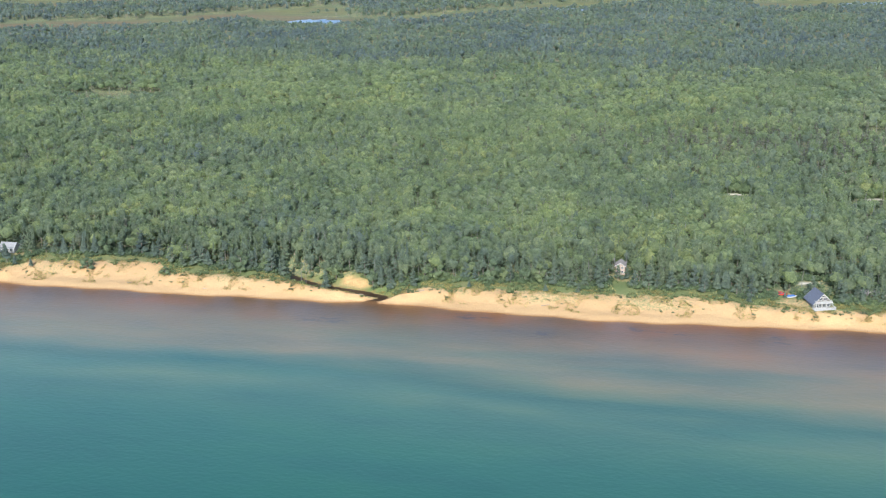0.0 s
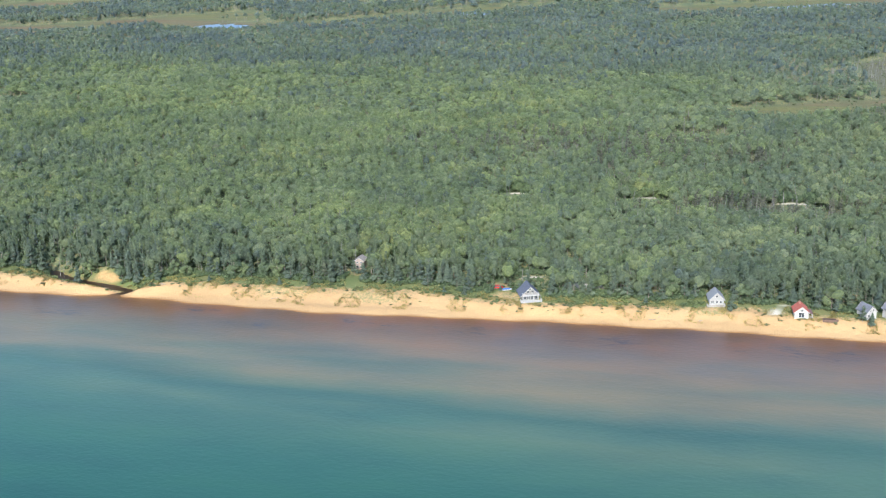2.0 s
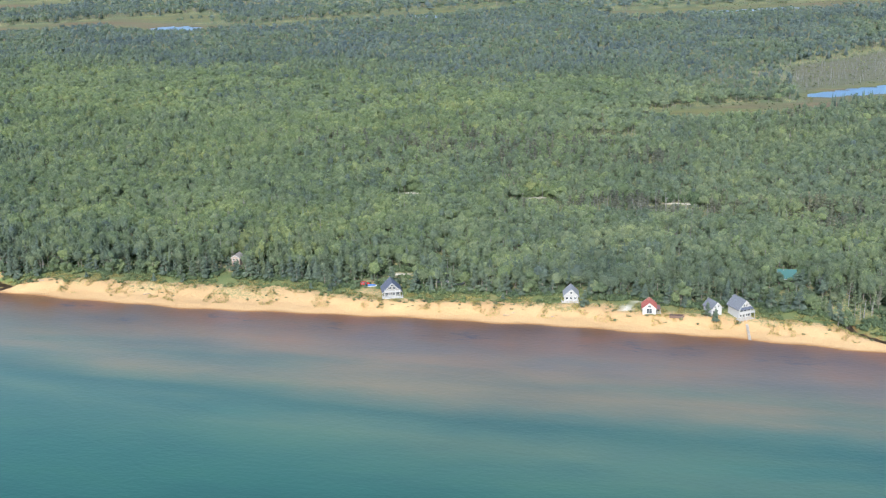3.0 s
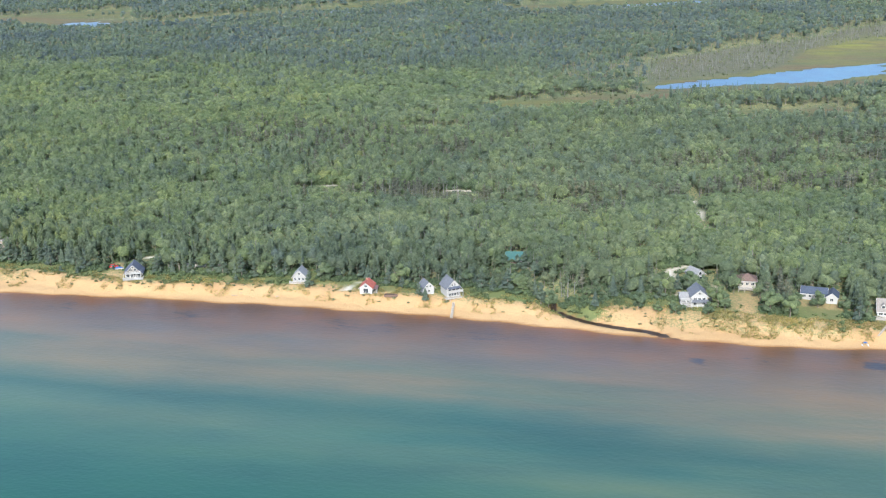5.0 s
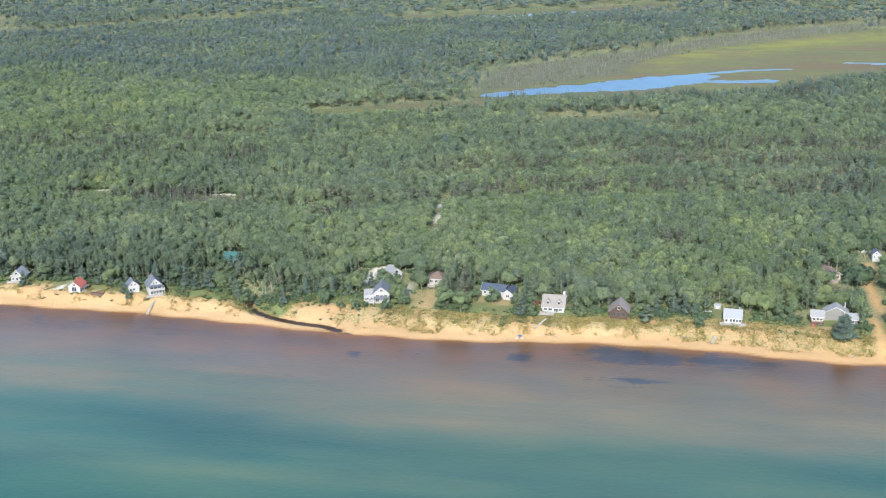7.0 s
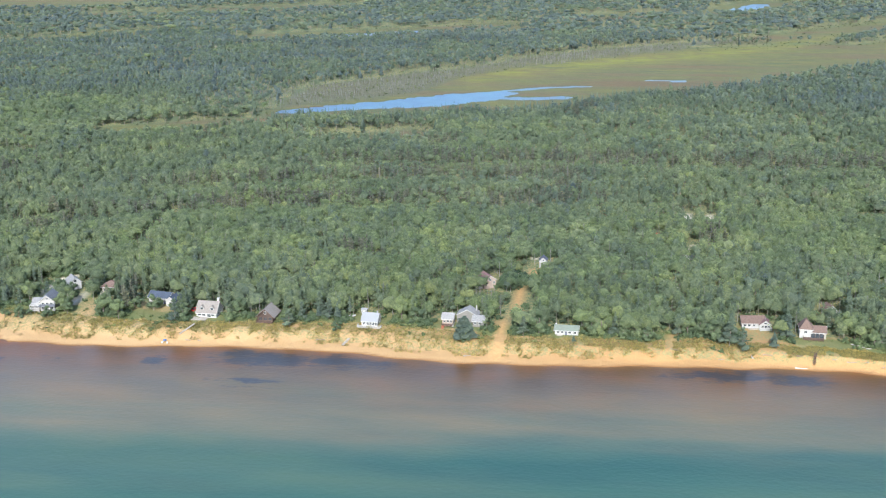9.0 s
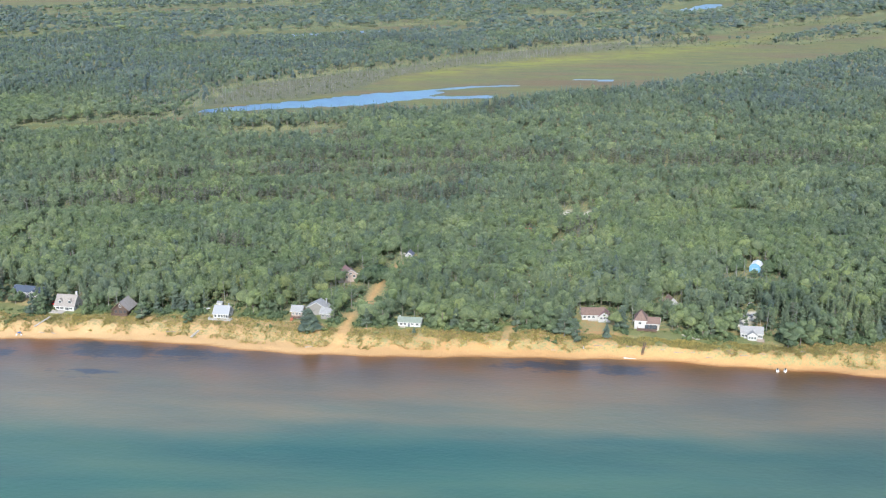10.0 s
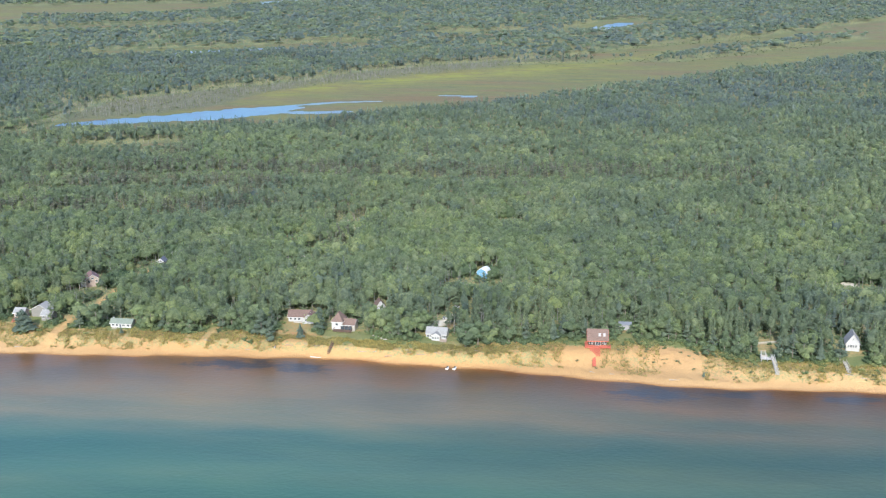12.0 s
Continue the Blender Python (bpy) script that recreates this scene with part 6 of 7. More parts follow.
h = house(521.5, 500, -3, "small grey-roofed cottage with dark red stairs")
block(h, 0, 3, 5.8, 6, 3.0, 2.2, "x", M_TAN, M_R_GREY, 0.5, z0=1.2, base=2.4)
windows(h, "f", 0, 2.8, 1.3, 1.3, (-1.6, 0.2, 1.8))
deck(h, -2.8, 2.8, -2.0, -0.05, 1.2, M_BROWNDECK, M_BROWNDECK)
steps(h, -2.6, -1.4, -4.6, -2.0, -0.5, 1.2, M_REDWOOD, 6)
h = house(532.5, 500.5, -5, "grey-roofed grey cottage wing beside a large pine")
block(h, 3.4, 3, 6.0, 6, 3.4, 2.0, "x", M_WEATHERED, M_R_GREY, 0.5)
block(h, -3.6, 9, 11, 6.5, 4.0, 3.0, "y", M_WEATHERED, M_R_GREY, 0.5)
windows(h, "f", 0, 2.0, 1.4, 1.4, (1.8, 4.2))
windows(h, "r", 5.6, 2.0, 1.2, 1.3, (3,))
chimney(h, 0.5, 10, 5.5, 8.0, M_TRIM, 0.5)

h = house(535, 556, 30, "tan house with maroon roof deep in trees")
block(h, 0, 4.5, 7.4, 9, 5.0, 2.6, "y", M_TAN, M_R_MAROON, 0.7)
block(h, -5.2, 4, 3.4, 5, 3.4, 1.2, "x", M_CREAM, M_R_MAROON, 0.3)
windows(h, "f", 0, 5.2, 1.6, 1.3, (0,))
windows(h, "f", 0, 3.4, 1.4, 1.5, (-2.2, 2.2))
windows(h, "r", 3.7, 3.2, 1.2, 1.3, (2.5, 6))

h = house(559, 592, 0, "pale blue-grey gabled house at end of the track")
h.scale = (0.7, 0.7, 0.75)
block(h, 0, 3.5, 5.6, 7, 5.0, 2.4, "y", M_WHITE, M_R_SLATE, 0.5)
windows(h, "f", 0, 5.4, 1.0, 1.2, (0,))
windows(h, "f", 0, 3.2, 1.2, 1.3, (-1.4, 1.4))

h = house(619, 646, 8, "small tan cabin with red roof deep in the forest")
h.scale = (0.62, 0.62, 0.7)
block(h, 0, 3, 6.4, 6, 3.0, 2.6, "x", M_TAN, M_R_RED, 0.5)
windows(h, "f", 0, 1.7, 1.2, 1.2, (-1.8, 1.8))
door(h, "f", 0, 0, 2.2, 1.0, M_BROWNDECK)

h = house(575.5, 495, -2, "low white cottage with sage-green roof")
block(h, 0, 3, 11.8, 6, 2.5, 1.7, "x", M_WHITE, M_R_GREEN, 0.5)
windows(h, "f", 0, 1.5, 1.5, 1.4, (-4.2, -2.2, 1.6, 4.2))
door(h, "f", 0, -0.2, 2.1, 1.0, M_R_SLATE)
deck(h, -4.8, -2.0, -1.6, -0.05, 0.1, M_DECK)
chimney(h, -5.5, 4, 2.5, 4.4, M_TRIM, 0.6)

h = house(659.5, 513, 4, "white cottage with maroon roofs and gabled porch")
block(h, -1.5, 4, 11.5, 8, 2.8, 2.6, "x", M_WHITE, M_R_BROWN, 0.5)
block(h, 4.2, 2.5, 5.4, 8, 2.6, 2.0, "y", M_WHITE, M_R_MAROON, 0.6)
windows(h, "f", 0, 1.6, 1.5, 1.3, (-5.8, -3.6, -1.2))
windows(h, "f", -1.5, 1.5, 1.3, 1.4, (2.8, 4.4, 5.8))
window(h, "f", -1.5, 4.2, 3.3, 1.5, 0.9)
deck(h, 1.2, 7.2, -3.8, -1.55, 0.3, M_TRIM, M_TRIM, gap=(2, 3.2))
deck(h, -4.0, 1.1, -2.0, -0.05, 0.2, M_DECK, None)

h = house(681.5, 502, -4, "cream house with brown pyramid-roofed tower and dark porch")
block(h, -2.4, 4.5, 6.0, 8.0, 4.9, 4.6, "y", M_WHITE, M_R_BROWN, 0.5, hip=True)
block(h, 3.9, 4.0, 6.6, 6.5, 3.4, 2.4, "x", M_CREAM, M_R_BROWN, 0.4)
window(h, "f", 0.5, -2.6, 3.4, 1.6, 1.4)
windows(h, "f", 0.75, 2.3, 1.5, 1.4, (1.2, 3.0, 4.9), M_BROWNDECK)
windows(h, "l", -5.4, 3.2, 1.2, 1.3, (3, 6))
deck(h, -3.8, 6.0, -3.0, 0.4, 0.8, M_BROWNDECK, M_BROWNDECK)
# dark sheet added where the porch is only in shade
part("porch_screen", boxes((0.0, 6.2, -0.6, -0.5, 0.8, 2.9)), M_GLASS, h, "dark sheet for the shade under the porch roof")
for x in (0.0, 2.0, 4.1, 6.2):
    part("porch_post", boxes((x - 0.08, x + 0.08, -0.75, -0.6, 0.8, 3.0)), M_BROWNDECK, h)
h = house(695, 531, 20, "brown-roofed white outbuilding hidden by leafy trees")
block(h, 0, 3, 5.2, 6, 3.2, 3.0, "y", M_WHITE, M_R_BROWN, 0.5)
windows(h, "f", 0, 2.0, 1.2, 1.3, (0,))

h = house(727.5, 495.5, -4, "white cottage with grey roof and gabled bay")
block(h, 0, 4, 10.6, 7, 2.9, 2.5, "x", M_WHITE, M_R_GREY, 0.4)
block(h, 0.2, 0.5, 4.4, 5, 2.7, 1.4, "y", M_WHITE, M_R_GREY, 0.4)
windows(h, "f", -2.0, 1.5, 1.1, 1.3, (-1.1, 0.2, 1.5))
windows(h, "f", 0.5, 1.6, 1.3, 1.3, (-4.2, -2.9, 3.4, 4.6))
deck(h, 2.6, 6.0, -3.2, 0.4, 0.2, M_TAN, M_TAN, gap=(3.4, 4.6))
windows(h, "r", 5.3, 1.7, 1.2, 1.3, (3, 6))

h = thing("barn", 739, 590, -18, "blue barn with white rounded metal roof", "barn")
h.scale = (0.85, 0.85, 0.85)
w2, dd, hh = 3.3, 7.0, 3.6
bm = bmesh.new()
prof = [(-w2, 0), (-w2, hh), (-w2 * 0.72, hh + 1.5), (0, hh + 2.4), (w2 * 0.72, hh + 1.5), (w2, hh), (w2, 0)]
solid(bm, [(a, 0, b) for a, b in prof] + [(a, dd, b) for a, b in prof], [tuple(range(6, -1, -1)), tuple(range(7, 14))] + [(i, i + 1, i + 8, i + 7) for i in range(6)])
part("wall", bm, M_BLUEWALL, h)
bm = bmesh.new()
top = [(-w2 - 0.3, hh - 0.3), (-w2 * 0.74, hh + 1.62), (0, hh + 2.56), (w2 * 0.74, hh + 1.62), (w2 + 0.3, hh - 0.3)]
for a, b in zip(top, top[1:]):
    slab(bm, [(a[0], -0.4, a[1]), (b[0], -0.4, b[1]), (b[0], dd + 0.4, b[1]), (a[0], dd + 0.4, a[1])], 0.14)
part("roof", bm, M_R_WHITE, h)
door(h, "f", 0, 0, 2.7, 2.6, M_BLUEWALL)
part("trim", boxes((-1.5, 1.5, -0.1, -0.05, 2.75, 2.95), (-1.5, -1.35, -0.1, -0.05, 0, 2.75), (1.35, 1.5, -0.1, -0.05, 0, 2.75)), M_TRIM, h)

h = house(801.5, 492, 2, "brown-roofed cottage with wraparound red deck")
h.scale = (1.1, 1.0, 1.05)
block(h, 0, 3.5, 7.6, 7, 2.6, 3.6, "x", M_LOG, M_R_BROWN, 0.6, z0=0.8, base=2.4, trim=M_REDWOOD)
for x in (0.8, 2.7):
    bm = bmesh.new()
    slab(bm, [(x - 0.45, 0.95, 4.72), (x + 0.45, 0.95, 4.72), (x + 0.45, 1.95, 5.75), (x - 0.45, 1.95, 5.75)], 0.2)
    part("skylight", bm, M_GREYWALL, h, "pale skylight")
windows(h, "f", 0, 2.1, 1.4, 1.4, (-2.6, 2.8))
window(h, "f", 0, 0.2, 1.9, 2.2, 2.0)
deck(h, -5.2, 5.2, -2.8, -0.05, 0.8, M_REDWOOD, M_REDWOOD, gap=(-1.6, 0.6))
deck(h, -5.2, -3.9, 0.0, 5.0, 0.8, M_REDWOOD)
steps(h, -3.2, 0.8, -7.2, -2.8, -1.5, 0.7, M_REDWOOD, 8)
steps(h, -2.2, -1.0, -15.5, -7.2, -2.9, -1.5, M_REDWOOD, 14)

h = thing("shed", 814, 514, 0, "low shed with flat grey roof behind the cottage", "shed")
part("wall", boxes((-2.8, 2.8, 0, 4, -0.6, 2.6)), M_GREYWALL, h)
part("roof", boxes((-3.1, 3.1, -0.3, 4.3, 2.6, 2.8)), M_R_LIGHT, h)

h = house(914, 501, -6, "tall white gabled house with grey shingle roof")
block(h, 0, 4.5, 6.6, 9, 4.2, 4.6, "y", M_WHITE, M_R_GREY, 0.5)
windows(h, "f", 0, 2.7, 0.95, 1.6, (-2.1, -0.9, 0.3, 1.5))
window(h, "f", 0, 0, 6.3, 0.9, 1.0)
windows(h, "l", -3.3, 2.5, 1.1, 1.3, (2.5, 5.5))

# ---- stairs, lookouts and loose things ----
def stair_run(x, y_low, y_high, wide, turn, label, material, n, rail=None):
    """Free-standing timber stairs down the bank to the beach."""
    z0, z1 = ground_z(x, y_low), ground_z(x, y_high)
    lift = max(ground_z(x, y_low + (y_high - y_low) * k) - z0 - (z1 - z0) * k for k in np.linspace(0, 1, 12))
    root = thing("beach_stairs", x, y_low, turn, label, "stairs", "stairs down to the beach", z0 + lift + 0.1)
    steps(root, -wide / 2, wide / 2, 0.0, y_high - y_low, 0.25, z1 - z0 + 0.25, material, n)
    if rail:
        for s in (-wide / 2 - 0.08, wide / 2 + 0.08):
            bm = bmesh.new()
            solid(bm, [(s - 0.06, 0, 1.15), (s + 0.06, 0, 1.15), (s + 0.06, y_high - y_low, z1 - z0 + 1.15), (s - 0.06, y_high - y_low, z1 - z0 + 1.15), (s - 0.06, 0, 1.3), (s + 0.06, 0, 1.3), (s + 0.06, y_high - y_low, z1 - z0 + 1.3), (s - 0.06, y_high - y_low, z1 - z0 + 1.3)], [(3, 2, 1, 0), (4, 5, 6, 7), (0, 1, 5, 4), (2, 3, 7, 6), (1, 2, 6, 5), (3, 0, 4, 7)])
            part("handrail", bm, rail, root)
            for k in np.linspace(0.05, 0.95, 5):
                part("rail_post", boxes((s - 0.07, s + 0.07, k * (y_high - y_low) - 0.07, k * (y_high - y_low) + 0.07, k * (z1 - z0) - 0.4, k * (z1 - z0) + 1.2)), rail, root)
    return root


stair_run(221.5, 480.5, 491.5, 0.9, 6, "weathered grey plank stairs down the dune", M_DECK, 14)
stair_run(877.8, 471.5, 486.0, 1.2, 2, "pale grey wooden stairs with handrails down the dune", M_DECK, 18, M_TRIM)
stair_run(908, 475.5, 487.0, 1.3, 0, "grey wooden stairs below the white house", M_DECK, 12, M_DECK)
stair_run(680, 480.5, 485.5, 0.6, -14, "dark timber stairs from the lawn to the beach", M_BROWNDECK, 9, M_BROWNDECK)
stair_run(477, 480, 486, 0.9, -18, "short grey plank steps on the dune", M_DECK, 6)
stair_run(401.5, 480, 489, 0.5, -30, "narrow plank walk over the dune", M_DECK, 10)

lookout = thing("lookout_deck", 874.8, 485.5, 0, "white wooden lookout deck with railings and a bench", "deck")
part("platform", boxes((-2.6, 2.9, -1.5, 1.6, 1.0, 1.2)), M_TRIM, lookout)
for x in (-2.4, 0.2, 2.7):
    for y in (-1.3, 1.4):
        part("post", boxes((x - 0.12, x + 0.12, y - 0.12, y + 0.12, -1.4, 2.3)), M_TRIM, lookout)
for z in (1.7, 2.2):
    part("rail", boxes((-2.6, 2.9, -1.42, -1.3, z, z + 0.14), (-2.6, -2.48, -1.3, 1.5, z, z + 0.14)), M_TRIM, lookout)
part("bench", boxes((-2.2, 0.4, 0.7, 1.2, 1.55, 1.65), (-2.1, -1.95, 0.75, 1.15, 1.2, 1.55), (0.15, 0.3, 0.75, 1.15, 1.2, 1.55), (-2.2, 0.4, 1.2, 1.28, 1.65, 2.2)), M_DECK, lookout)
frame_part = boxes((-2.5, -2.35, -1.35, -1.2, 2.3, 3.9), (-0.7, -0.55, -1.35, -1.2, 1.2, 3.9), (-2.5, -2.35, 0.9, 1.05, 2.3, 3.9), (-0.7, -0.55, 0.9, 1.05, 1.2, 3.9), (-2.7, -0.35, -1.5, -1.3, 3.9, 4.05), (-2.7, -0.35, 0.95, 1.15, 3.9, 4.05))
part("arbour", frame_part, M_TRIM, lookout)

bin_ = thing("timber_planter", 190.5, 494, 2, "long low brown timber planter on the sand", "planter")
for y in (-1.0, 0.8):
    part("side", boxes((-3.2, 3.2, y, y + 0.2, -0.4, 0.75)), M_BROWNDECK, bin_)
for x in (-3.2, 3.0):
    part("end", boxes((x, x + 0.2, -0.8, 0.8, -0.4, 0.75)), M_BROWNDECK, bin_)
part("soil", boxes((-3.0, 3.0, -0.8, 0.8, -0.4, 0.5)), M_LOG, bin_, "dark soil")


def wheel(parent, x, y, r=0.34, w=0.24):
    bm = bmesh.new()
    bmesh.ops.create_cone(bm, cap_ends=True, segments=14, radius1=r, radius2=r, depth=w, matrix=Matrix.Translation((x, y, r)) @ Matrix.Rotation(radians(90), 4, "X"))
    tyre = part("tyre", bm, M_RUBBER, parent)
    bm = bmesh.new()
    bmesh.ops.create_cone(bm, cap_ends=True, segments=10, radius1=r * 0.55, radius2=r * 0.55, depth=w + 0.04, matrix=Matrix.Translation((x, y, r)) @ Matrix.Rotation(radians(90), 4, "X"))
    part("rim", bm, M_SILVERPAINT, tyre)


def car(x, y, turn, paint, label):
    root = thing("car", x, y, turn, label, "car")
    bm = bmesh.new()
    side = [(-2.2, 0.3), (2.2, 0.3), (2.25, 0.75), (1.3, 0.95), (-2.0, 1.0), (-2.25, 0.7)]
    solid(bm, [(a, -0.88, b) for a, b in side] + [(a, 0.88, b) for a, b in side], [tuple(range(6)), tuple(range(11, 5, -1))] + [(i, i + 6, (i + 1) % 6 + 6, (i + 1) % 6) for i in range(6)])
    part("body", bm, paint, root)
    bm = bmesh.new()
    cab = [(-1.9, 0.98), (0.95, 0.97), (0.35, 1.45), (-1.55, 1.47)]
    solid(bm, [(a, -0.8, b) for a, b in cab[:2]] + [(a, -0.66, b) for a, b in cab[2:]] + [(a, 0.8, b) for a, b in cab[:2]] + [(a, 0.66, b) for a, b in cab[2:]], [(0, 1, 2, 3), (7, 6, 5, 4), (1, 5, 6, 2), (0, 3, 7, 4), (0, 4, 5, 1)])
    part("windows", bm, M_GLASS, root, "dark tinted car windows")
    part("car_roof", boxes((-1.58, 0.38, -0.68, 0.68, 1.45, 1.52)), paint, root)
    part("bumper", boxes((2.2, 2.34, -0.8, 0.8, 0.32, 0.55)), M_RUBBER, root)
    for wx in (-1.35, 1.4):
        for wy in (-0.82, 0.82):
            wheel(root, wx, wy)


car(44, 509.5, 20, M_REDPAINT, "red car parked beside the chalet")
car(731.5, 539, 70, M_WHITEPAINT, "white car parked among the trees")
car(729, 524, 10, M_SILVERPAINT, "silver car parked behind the cottage")
car(399.5, 507.5, 60, M_REDPAINT, "red car half hidden behind a pine")


def boat(x, y, turn, hull, label, cover_mat=None, length=4.6):
    root = thing("boat", x, y, turn, label, "boat")
    n = 9
    bm = bmesh.new()
    rows = []
    for i in range(n):
        f = i / (n - 1)
        half = 0.85 * math.sqrt(max(0.0, 1 - max(0.0, (f - 0.35) / 0.65) ** 2.2)) + 0.02
        xx = -length / 2 + length * f
        top = 0.75 + 0.25 * f * f
        rows.append([bm.verts.new(p) for p in ((xx, -half, top), (xx, -half * 0.7, 0.28 + 0.3 * f * f), (xx, 0, 0.12 + 0.5 * f ** 3), (xx, half * 0.7, 0.28 + 0.3 * f * f), (xx, half, top))])
    for a, b in zip(rows, rows[1:]):
        for k in range(4):
            bm.faces.new((a[k], b[k], b[k + 1], a[k + 1]))
    bm.faces.new(rows[0])
    for a, b in zip(rows, rows[1:]):
        bm.faces.new((a[0], a[4], b[4], b[0]))
    part("hull", bm, hull, root)
    if cover_mat:
        bm = bmesh.new()
        solid(bm, [(-2.2, -0.88, 0.8), (1.5, -0.7, 0.95), (1.5, 0.7, 0.95), (-2.2, 0.88, 0.8), (-1.9, 0, 1.5), (1.1, 0, 1.45)], [(0, 1, 5, 4), (2, 3, 4, 5), (1, 2, 5), (3, 0, 4), (3, 2, 1, 0)])
        part("boat_cover", bm, cover_mat, root, "blue boat cover")
    part("keel_block", boxes((-1.2, -0.9, -0.6, 0.6, -0.1, 0.3), (0.6, 0.9, -0.5, 0.5, -0.1, 0.4)), M_LOGWOOD, root)


boat(48.5, 507, 15, M_WHITEPAINT, "boat under a blue cover beside the chalet", M_BLUECLOTH)
boat(475.5, 506.5, 12, M_WHITEPAINT, "small white boat on the grass", None, 4.0)
boat(733, 527, 30, M_WHITEPAINT, "white boat stored behind the cottage", None, 5.0)


def watercraft(x, y, turn):
    root = thing("watercraft", x, y, turn, "small white watercraft floating at the water's edge", "watercraft", "watercraft by the beach", 0.0)
    bm = bmesh.new()
    rows = []
    for f in np.linspace(0, 1, 7):
        half = 0.62 * math.sqrt(max(0.0, 1 - max(0.0, (f - 0.4) / 0.6) ** 2)) + 0.03
        xx = -1.5 + 3.0 * f
        rows.append([bm.verts.new(p) for p in ((xx, -half, 0.55), (xx, -half * 0.6, -0.15), (xx, half * 0.6, -0.15), (xx, half, 0.55), (xx, half * 0.5, 0.85 - 0.15 * f), (xx, -half * 0.5, 0.85 - 0.15 * f))])
    for a, b in zip(rows, rows[1:]):
        for k in range(6):
            bm.faces.new((a[k], b[k], b[(k + 1) % 6], a[(k + 1) % 6]))
    bm.faces.new(rows[0])
    bm.faces.new(rows[-1])
    part("hull", bm, M_WHITEPAINT, root)
    part("seat", boxes((-1.2, 0.2, -0.22, 0.22, 0.8, 1.12)), M_RUBBER, root)
    part("handlebar", boxes((0.25, 0.35, -0.4, 0.4, 1.1, 1.2), (0.25, 0.35, -0.05, 0.05, 0.75, 1.1)), M_RUBBER, root)
    part("mooring_post", boxes((-1.9, -1.75, -0.08, 0.08, -1.2, 0.9)), M_LOGWOOD, root)


watercraft(735.9, 472.0, 82)
watercraft(739.2, 472.2, 76)

canopy = thing("beach_canopy", 396, 475.8, 12, "small blue beach canopy on white poles", "canopy")
canopy.scale = (0.75, 0.75, 0.7)
for x in (-0.9, 0.9):
    for y in (-0.8, 0.8):
        part("pole", boxes((x - 0.05, x + 0.05, y - 0.05, y + 0.05, -0.2, 1.9)), M_TRIM, canopy)
bm = bmesh.new()
solid(bm, [(-1.1, -1.0, 1.85), (1.1, -1.0, 1.85), (1.1, 1.0, 1.85), (-1.1, 1.0, 1.85), (0, 0, 2.5)], [(0, 1, 4), (1, 2, 4), (2, 3, 4), (3, 0, 4), (3, 2, 1, 0)])
part("cloth", bm, M_BLUECLOTH, canopy, "bright blue canvas top")
for x, y in ((394.9, 475.0), (397.3, 475.2)):
    c = thing("beach_chair", x, y, 15, "white folding beach chair on the sand", "chair", "chairs by the canopy")
    c.scale = (0.7, 0.7, 0.7)
    part("seat", boxes((-0.4, 0.4, -0.4, 0.4, 0.35, 0.42)), M_TRIM, c)
    bm = bmesh.new()
    slab(bm, [(-0.4, 0.4, 0.42), (0.4, 0.4, 0.42), (0.4, 0.75, 1.1), (-0.4, 0.75, 1.1)], 0.06)
    part("backrest", bm, M_TRIM, c)
    for lx in (-0.36, 0.3):
        part("leg", boxes((lx, lx + 0.06, -0.36, -0.3, 0, 0.35), (lx, lx + 0.06, 0.3, 0.36, 0, 0.35)), M_SILVERPAINT, c)


def stone(x, y, size, seed, label, group, material):
    r = random.Random(seed)
    bm = bmesh.new()
    bmesh.ops.create_icosphere(bm, subdivisions=1, radius=size)
    for v in bm.verts:
        v.co = Vector((v.co.x * r.uniform(0.8, 1.3), v.co.y * r.uniform(0.7, 1.1), v.co.z * r.uniform(0.55, 0.8) + size * 0.3))
    bmesh.ops.scale(bm, vec=(UNIT, UNIT, UNIT), verts=bm.verts[:])
    me = bpy.data.meshes.new("stone")
    bm.to_mesh(me)
    bm.free()
    me.materials.append(material)
    ob = tagged(new("stone", me), label, "stone", group)
    ob.matrix_basis = pose(x * UNIT, y * UNIT, ground_z(x, y) * UNIT, 0, 0, r.uniform(0, 360))


for i in range(11):
    f = i / 10
    stone(697.7 + 7.2 * f, 497.2 - 4.6 * f + 0.5 * math.sin(i * 2.1), 0.38 + 0.22 * ((i * 7) % 5) / 5, i, "pale rounded boulder edging the lawn", "boulders along the lawn", M_STONE)


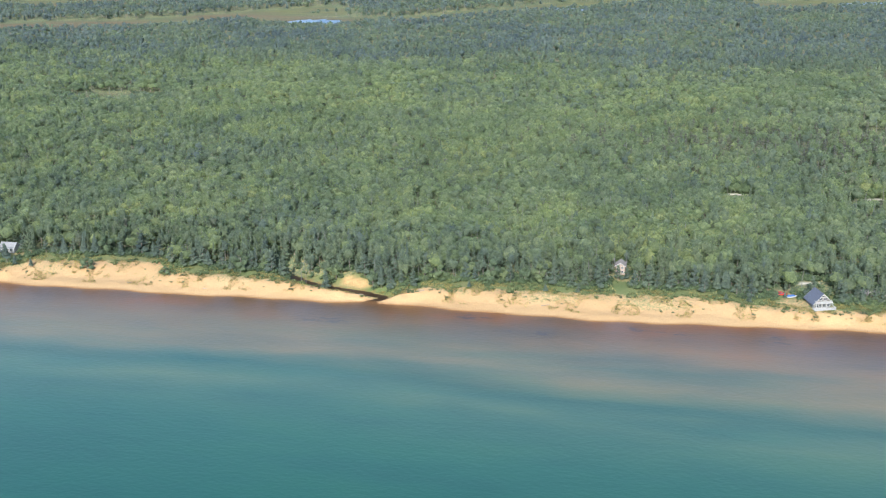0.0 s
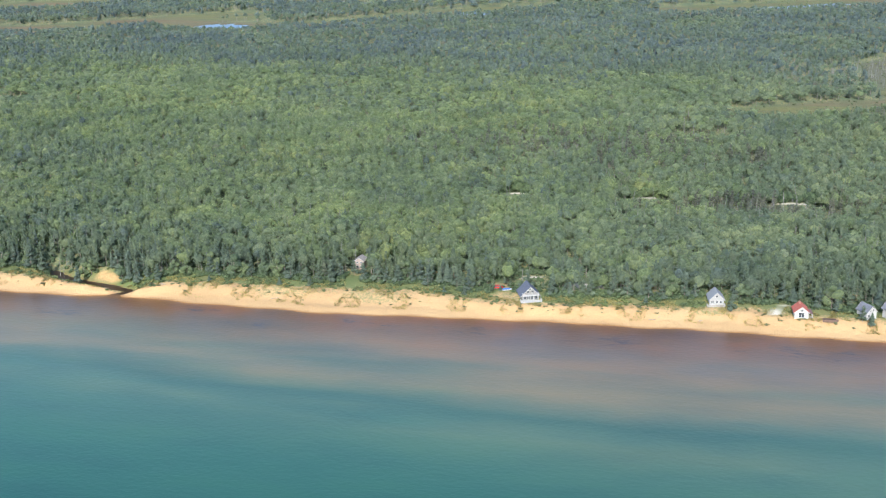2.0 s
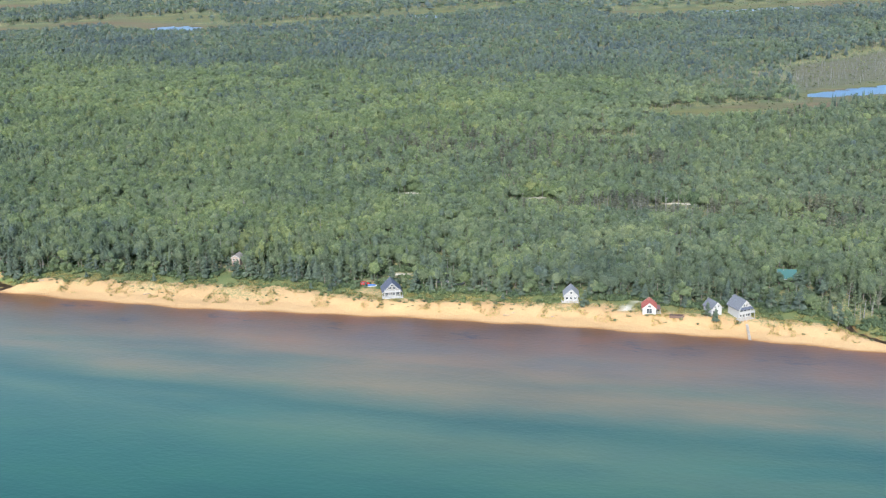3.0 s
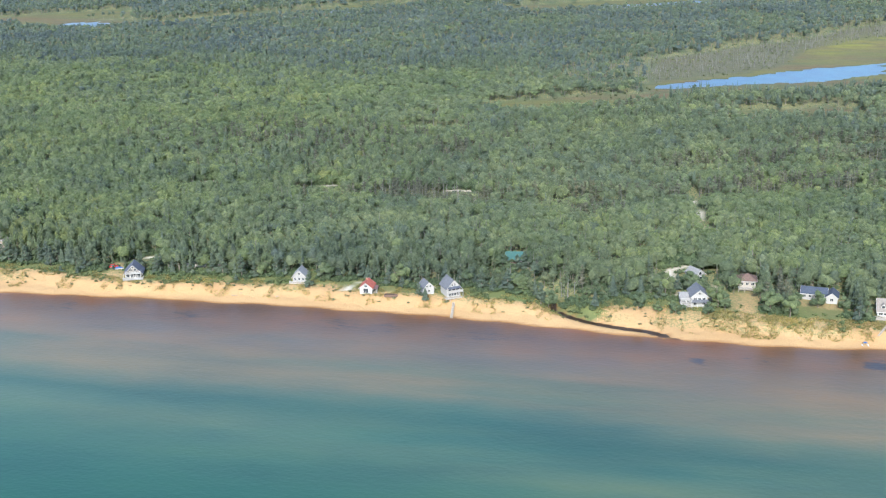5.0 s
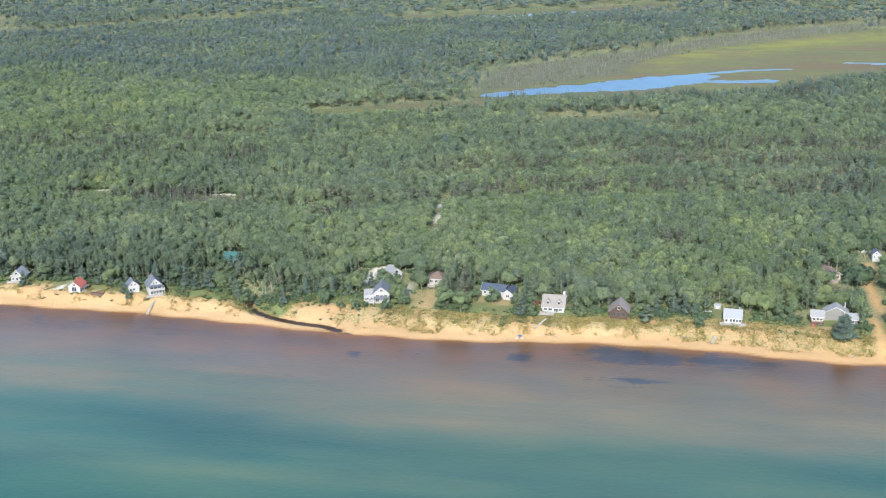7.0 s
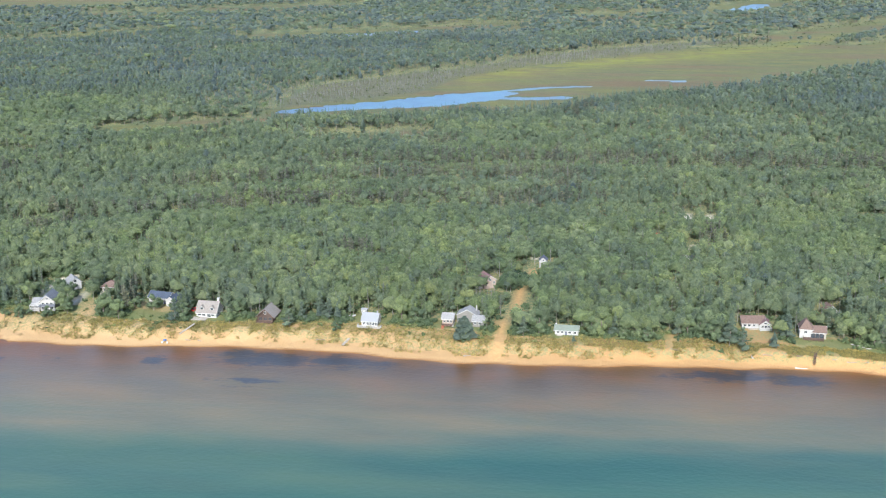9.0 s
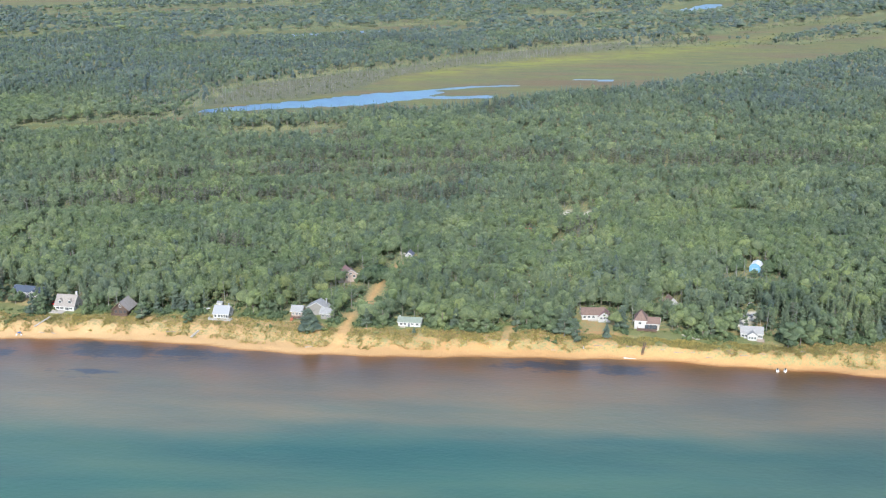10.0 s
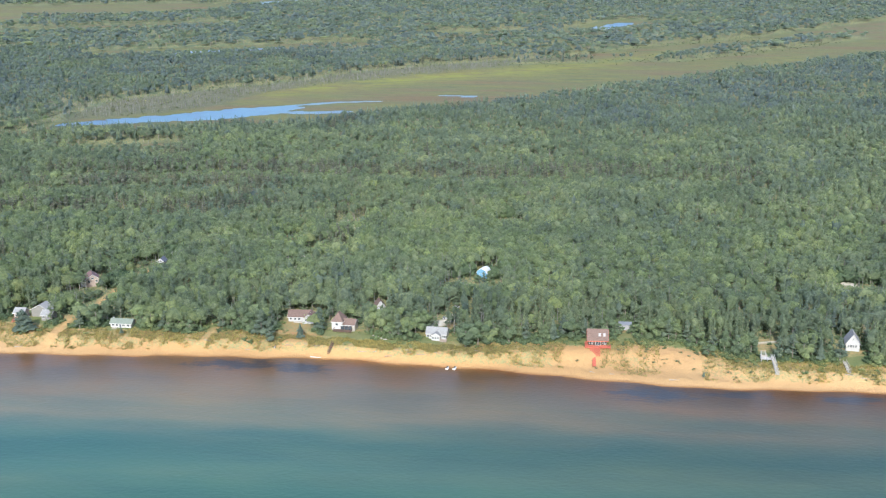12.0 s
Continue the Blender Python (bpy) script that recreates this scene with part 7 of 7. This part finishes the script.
def driftlog(x, y, turn, length, r0, material, label):
    bm = bmesh.new()
    rnd = random.Random(int(x * 10))
    rings = []
    for i in range(6):
        f = i / 5
        rad = r0 * (1 - 0.5 * f)
        bend = 0.25 * math.sin(f * 3 + x)
        rings.append([bm.verts.new((length * (f - 0.5), bend + math.cos(a) * rad * rnd.uniform(0.85, 1.15), math.sin(a) * rad * rnd.uniform(0.85, 1.15) + rad * 0.6)) for a in np.arange(7) * 2 * math.pi / 7])
    for p, q in zip(rings, rings[1:]):
        for k in range(7):
            bm.faces.new((p[k], q[k], q[(k + 1) % 7], p[(k + 1) % 7]))
    bm.faces.new(rings[0])
    bm.faces.new(rings[-1])
    bmesh.ops.recalc_face_normals(bm, faces=bm.faces[:])
    bmesh.ops.scale(bm, vec=(UNIT, UNIT, UNIT), verts=bm.verts[:])
    me = bpy.data.meshes.new("driftwood_log")
    bm.to_mesh(me)
    bm.free()
    me.materials.append(material)
    ob = tagged(new("driftwood_log", me), label, "log", "driftwood on the beach")
    ob.matrix_basis = pose(x * UNIT, y * UNIT, ground_z(x, y) * UNIT, 0, 0, turn)


driftlog(674.6, 478.6, 4, 5.0, 0.35, M_STONE, "bleached driftwood log near the waterline")
driftlog(654.7, 483, 100, 4.2, 0.32, M_STONE, "bleached driftwood log leaning up the bank")
log_rng = random.Random(5)
for i in range(26):
    lx = log_rng.uniform(-300, 930)
    ly = float(shore(np.array([lx]))[0]) + log_rng.uniform(5.5, 11)
    driftlog(lx, ly, log_rng.uniform(-25, 25), log_rng.uniform(1.8, 4.5), log_rng.uniform(0.16, 0.3), M_LOGWOOD, "grey driftwood log lying on the sand")
# dark exposed roots and timbers along the cut bank
for i in range(14):
    lx = 640 + i * 6.9 + log_rng.uniform(-1, 1)
    ly = float(back(np.array([lx]))[0]) - log_rng.uniform(0.5, 2.2)
    driftlog(lx, ly, log_rng.uniform(-14, 14), log_rng.uniform(2.0, 5.0), log_rng.uniform(0.12, 0.24), M_BARK, "dark weathered timber along the cut bank")
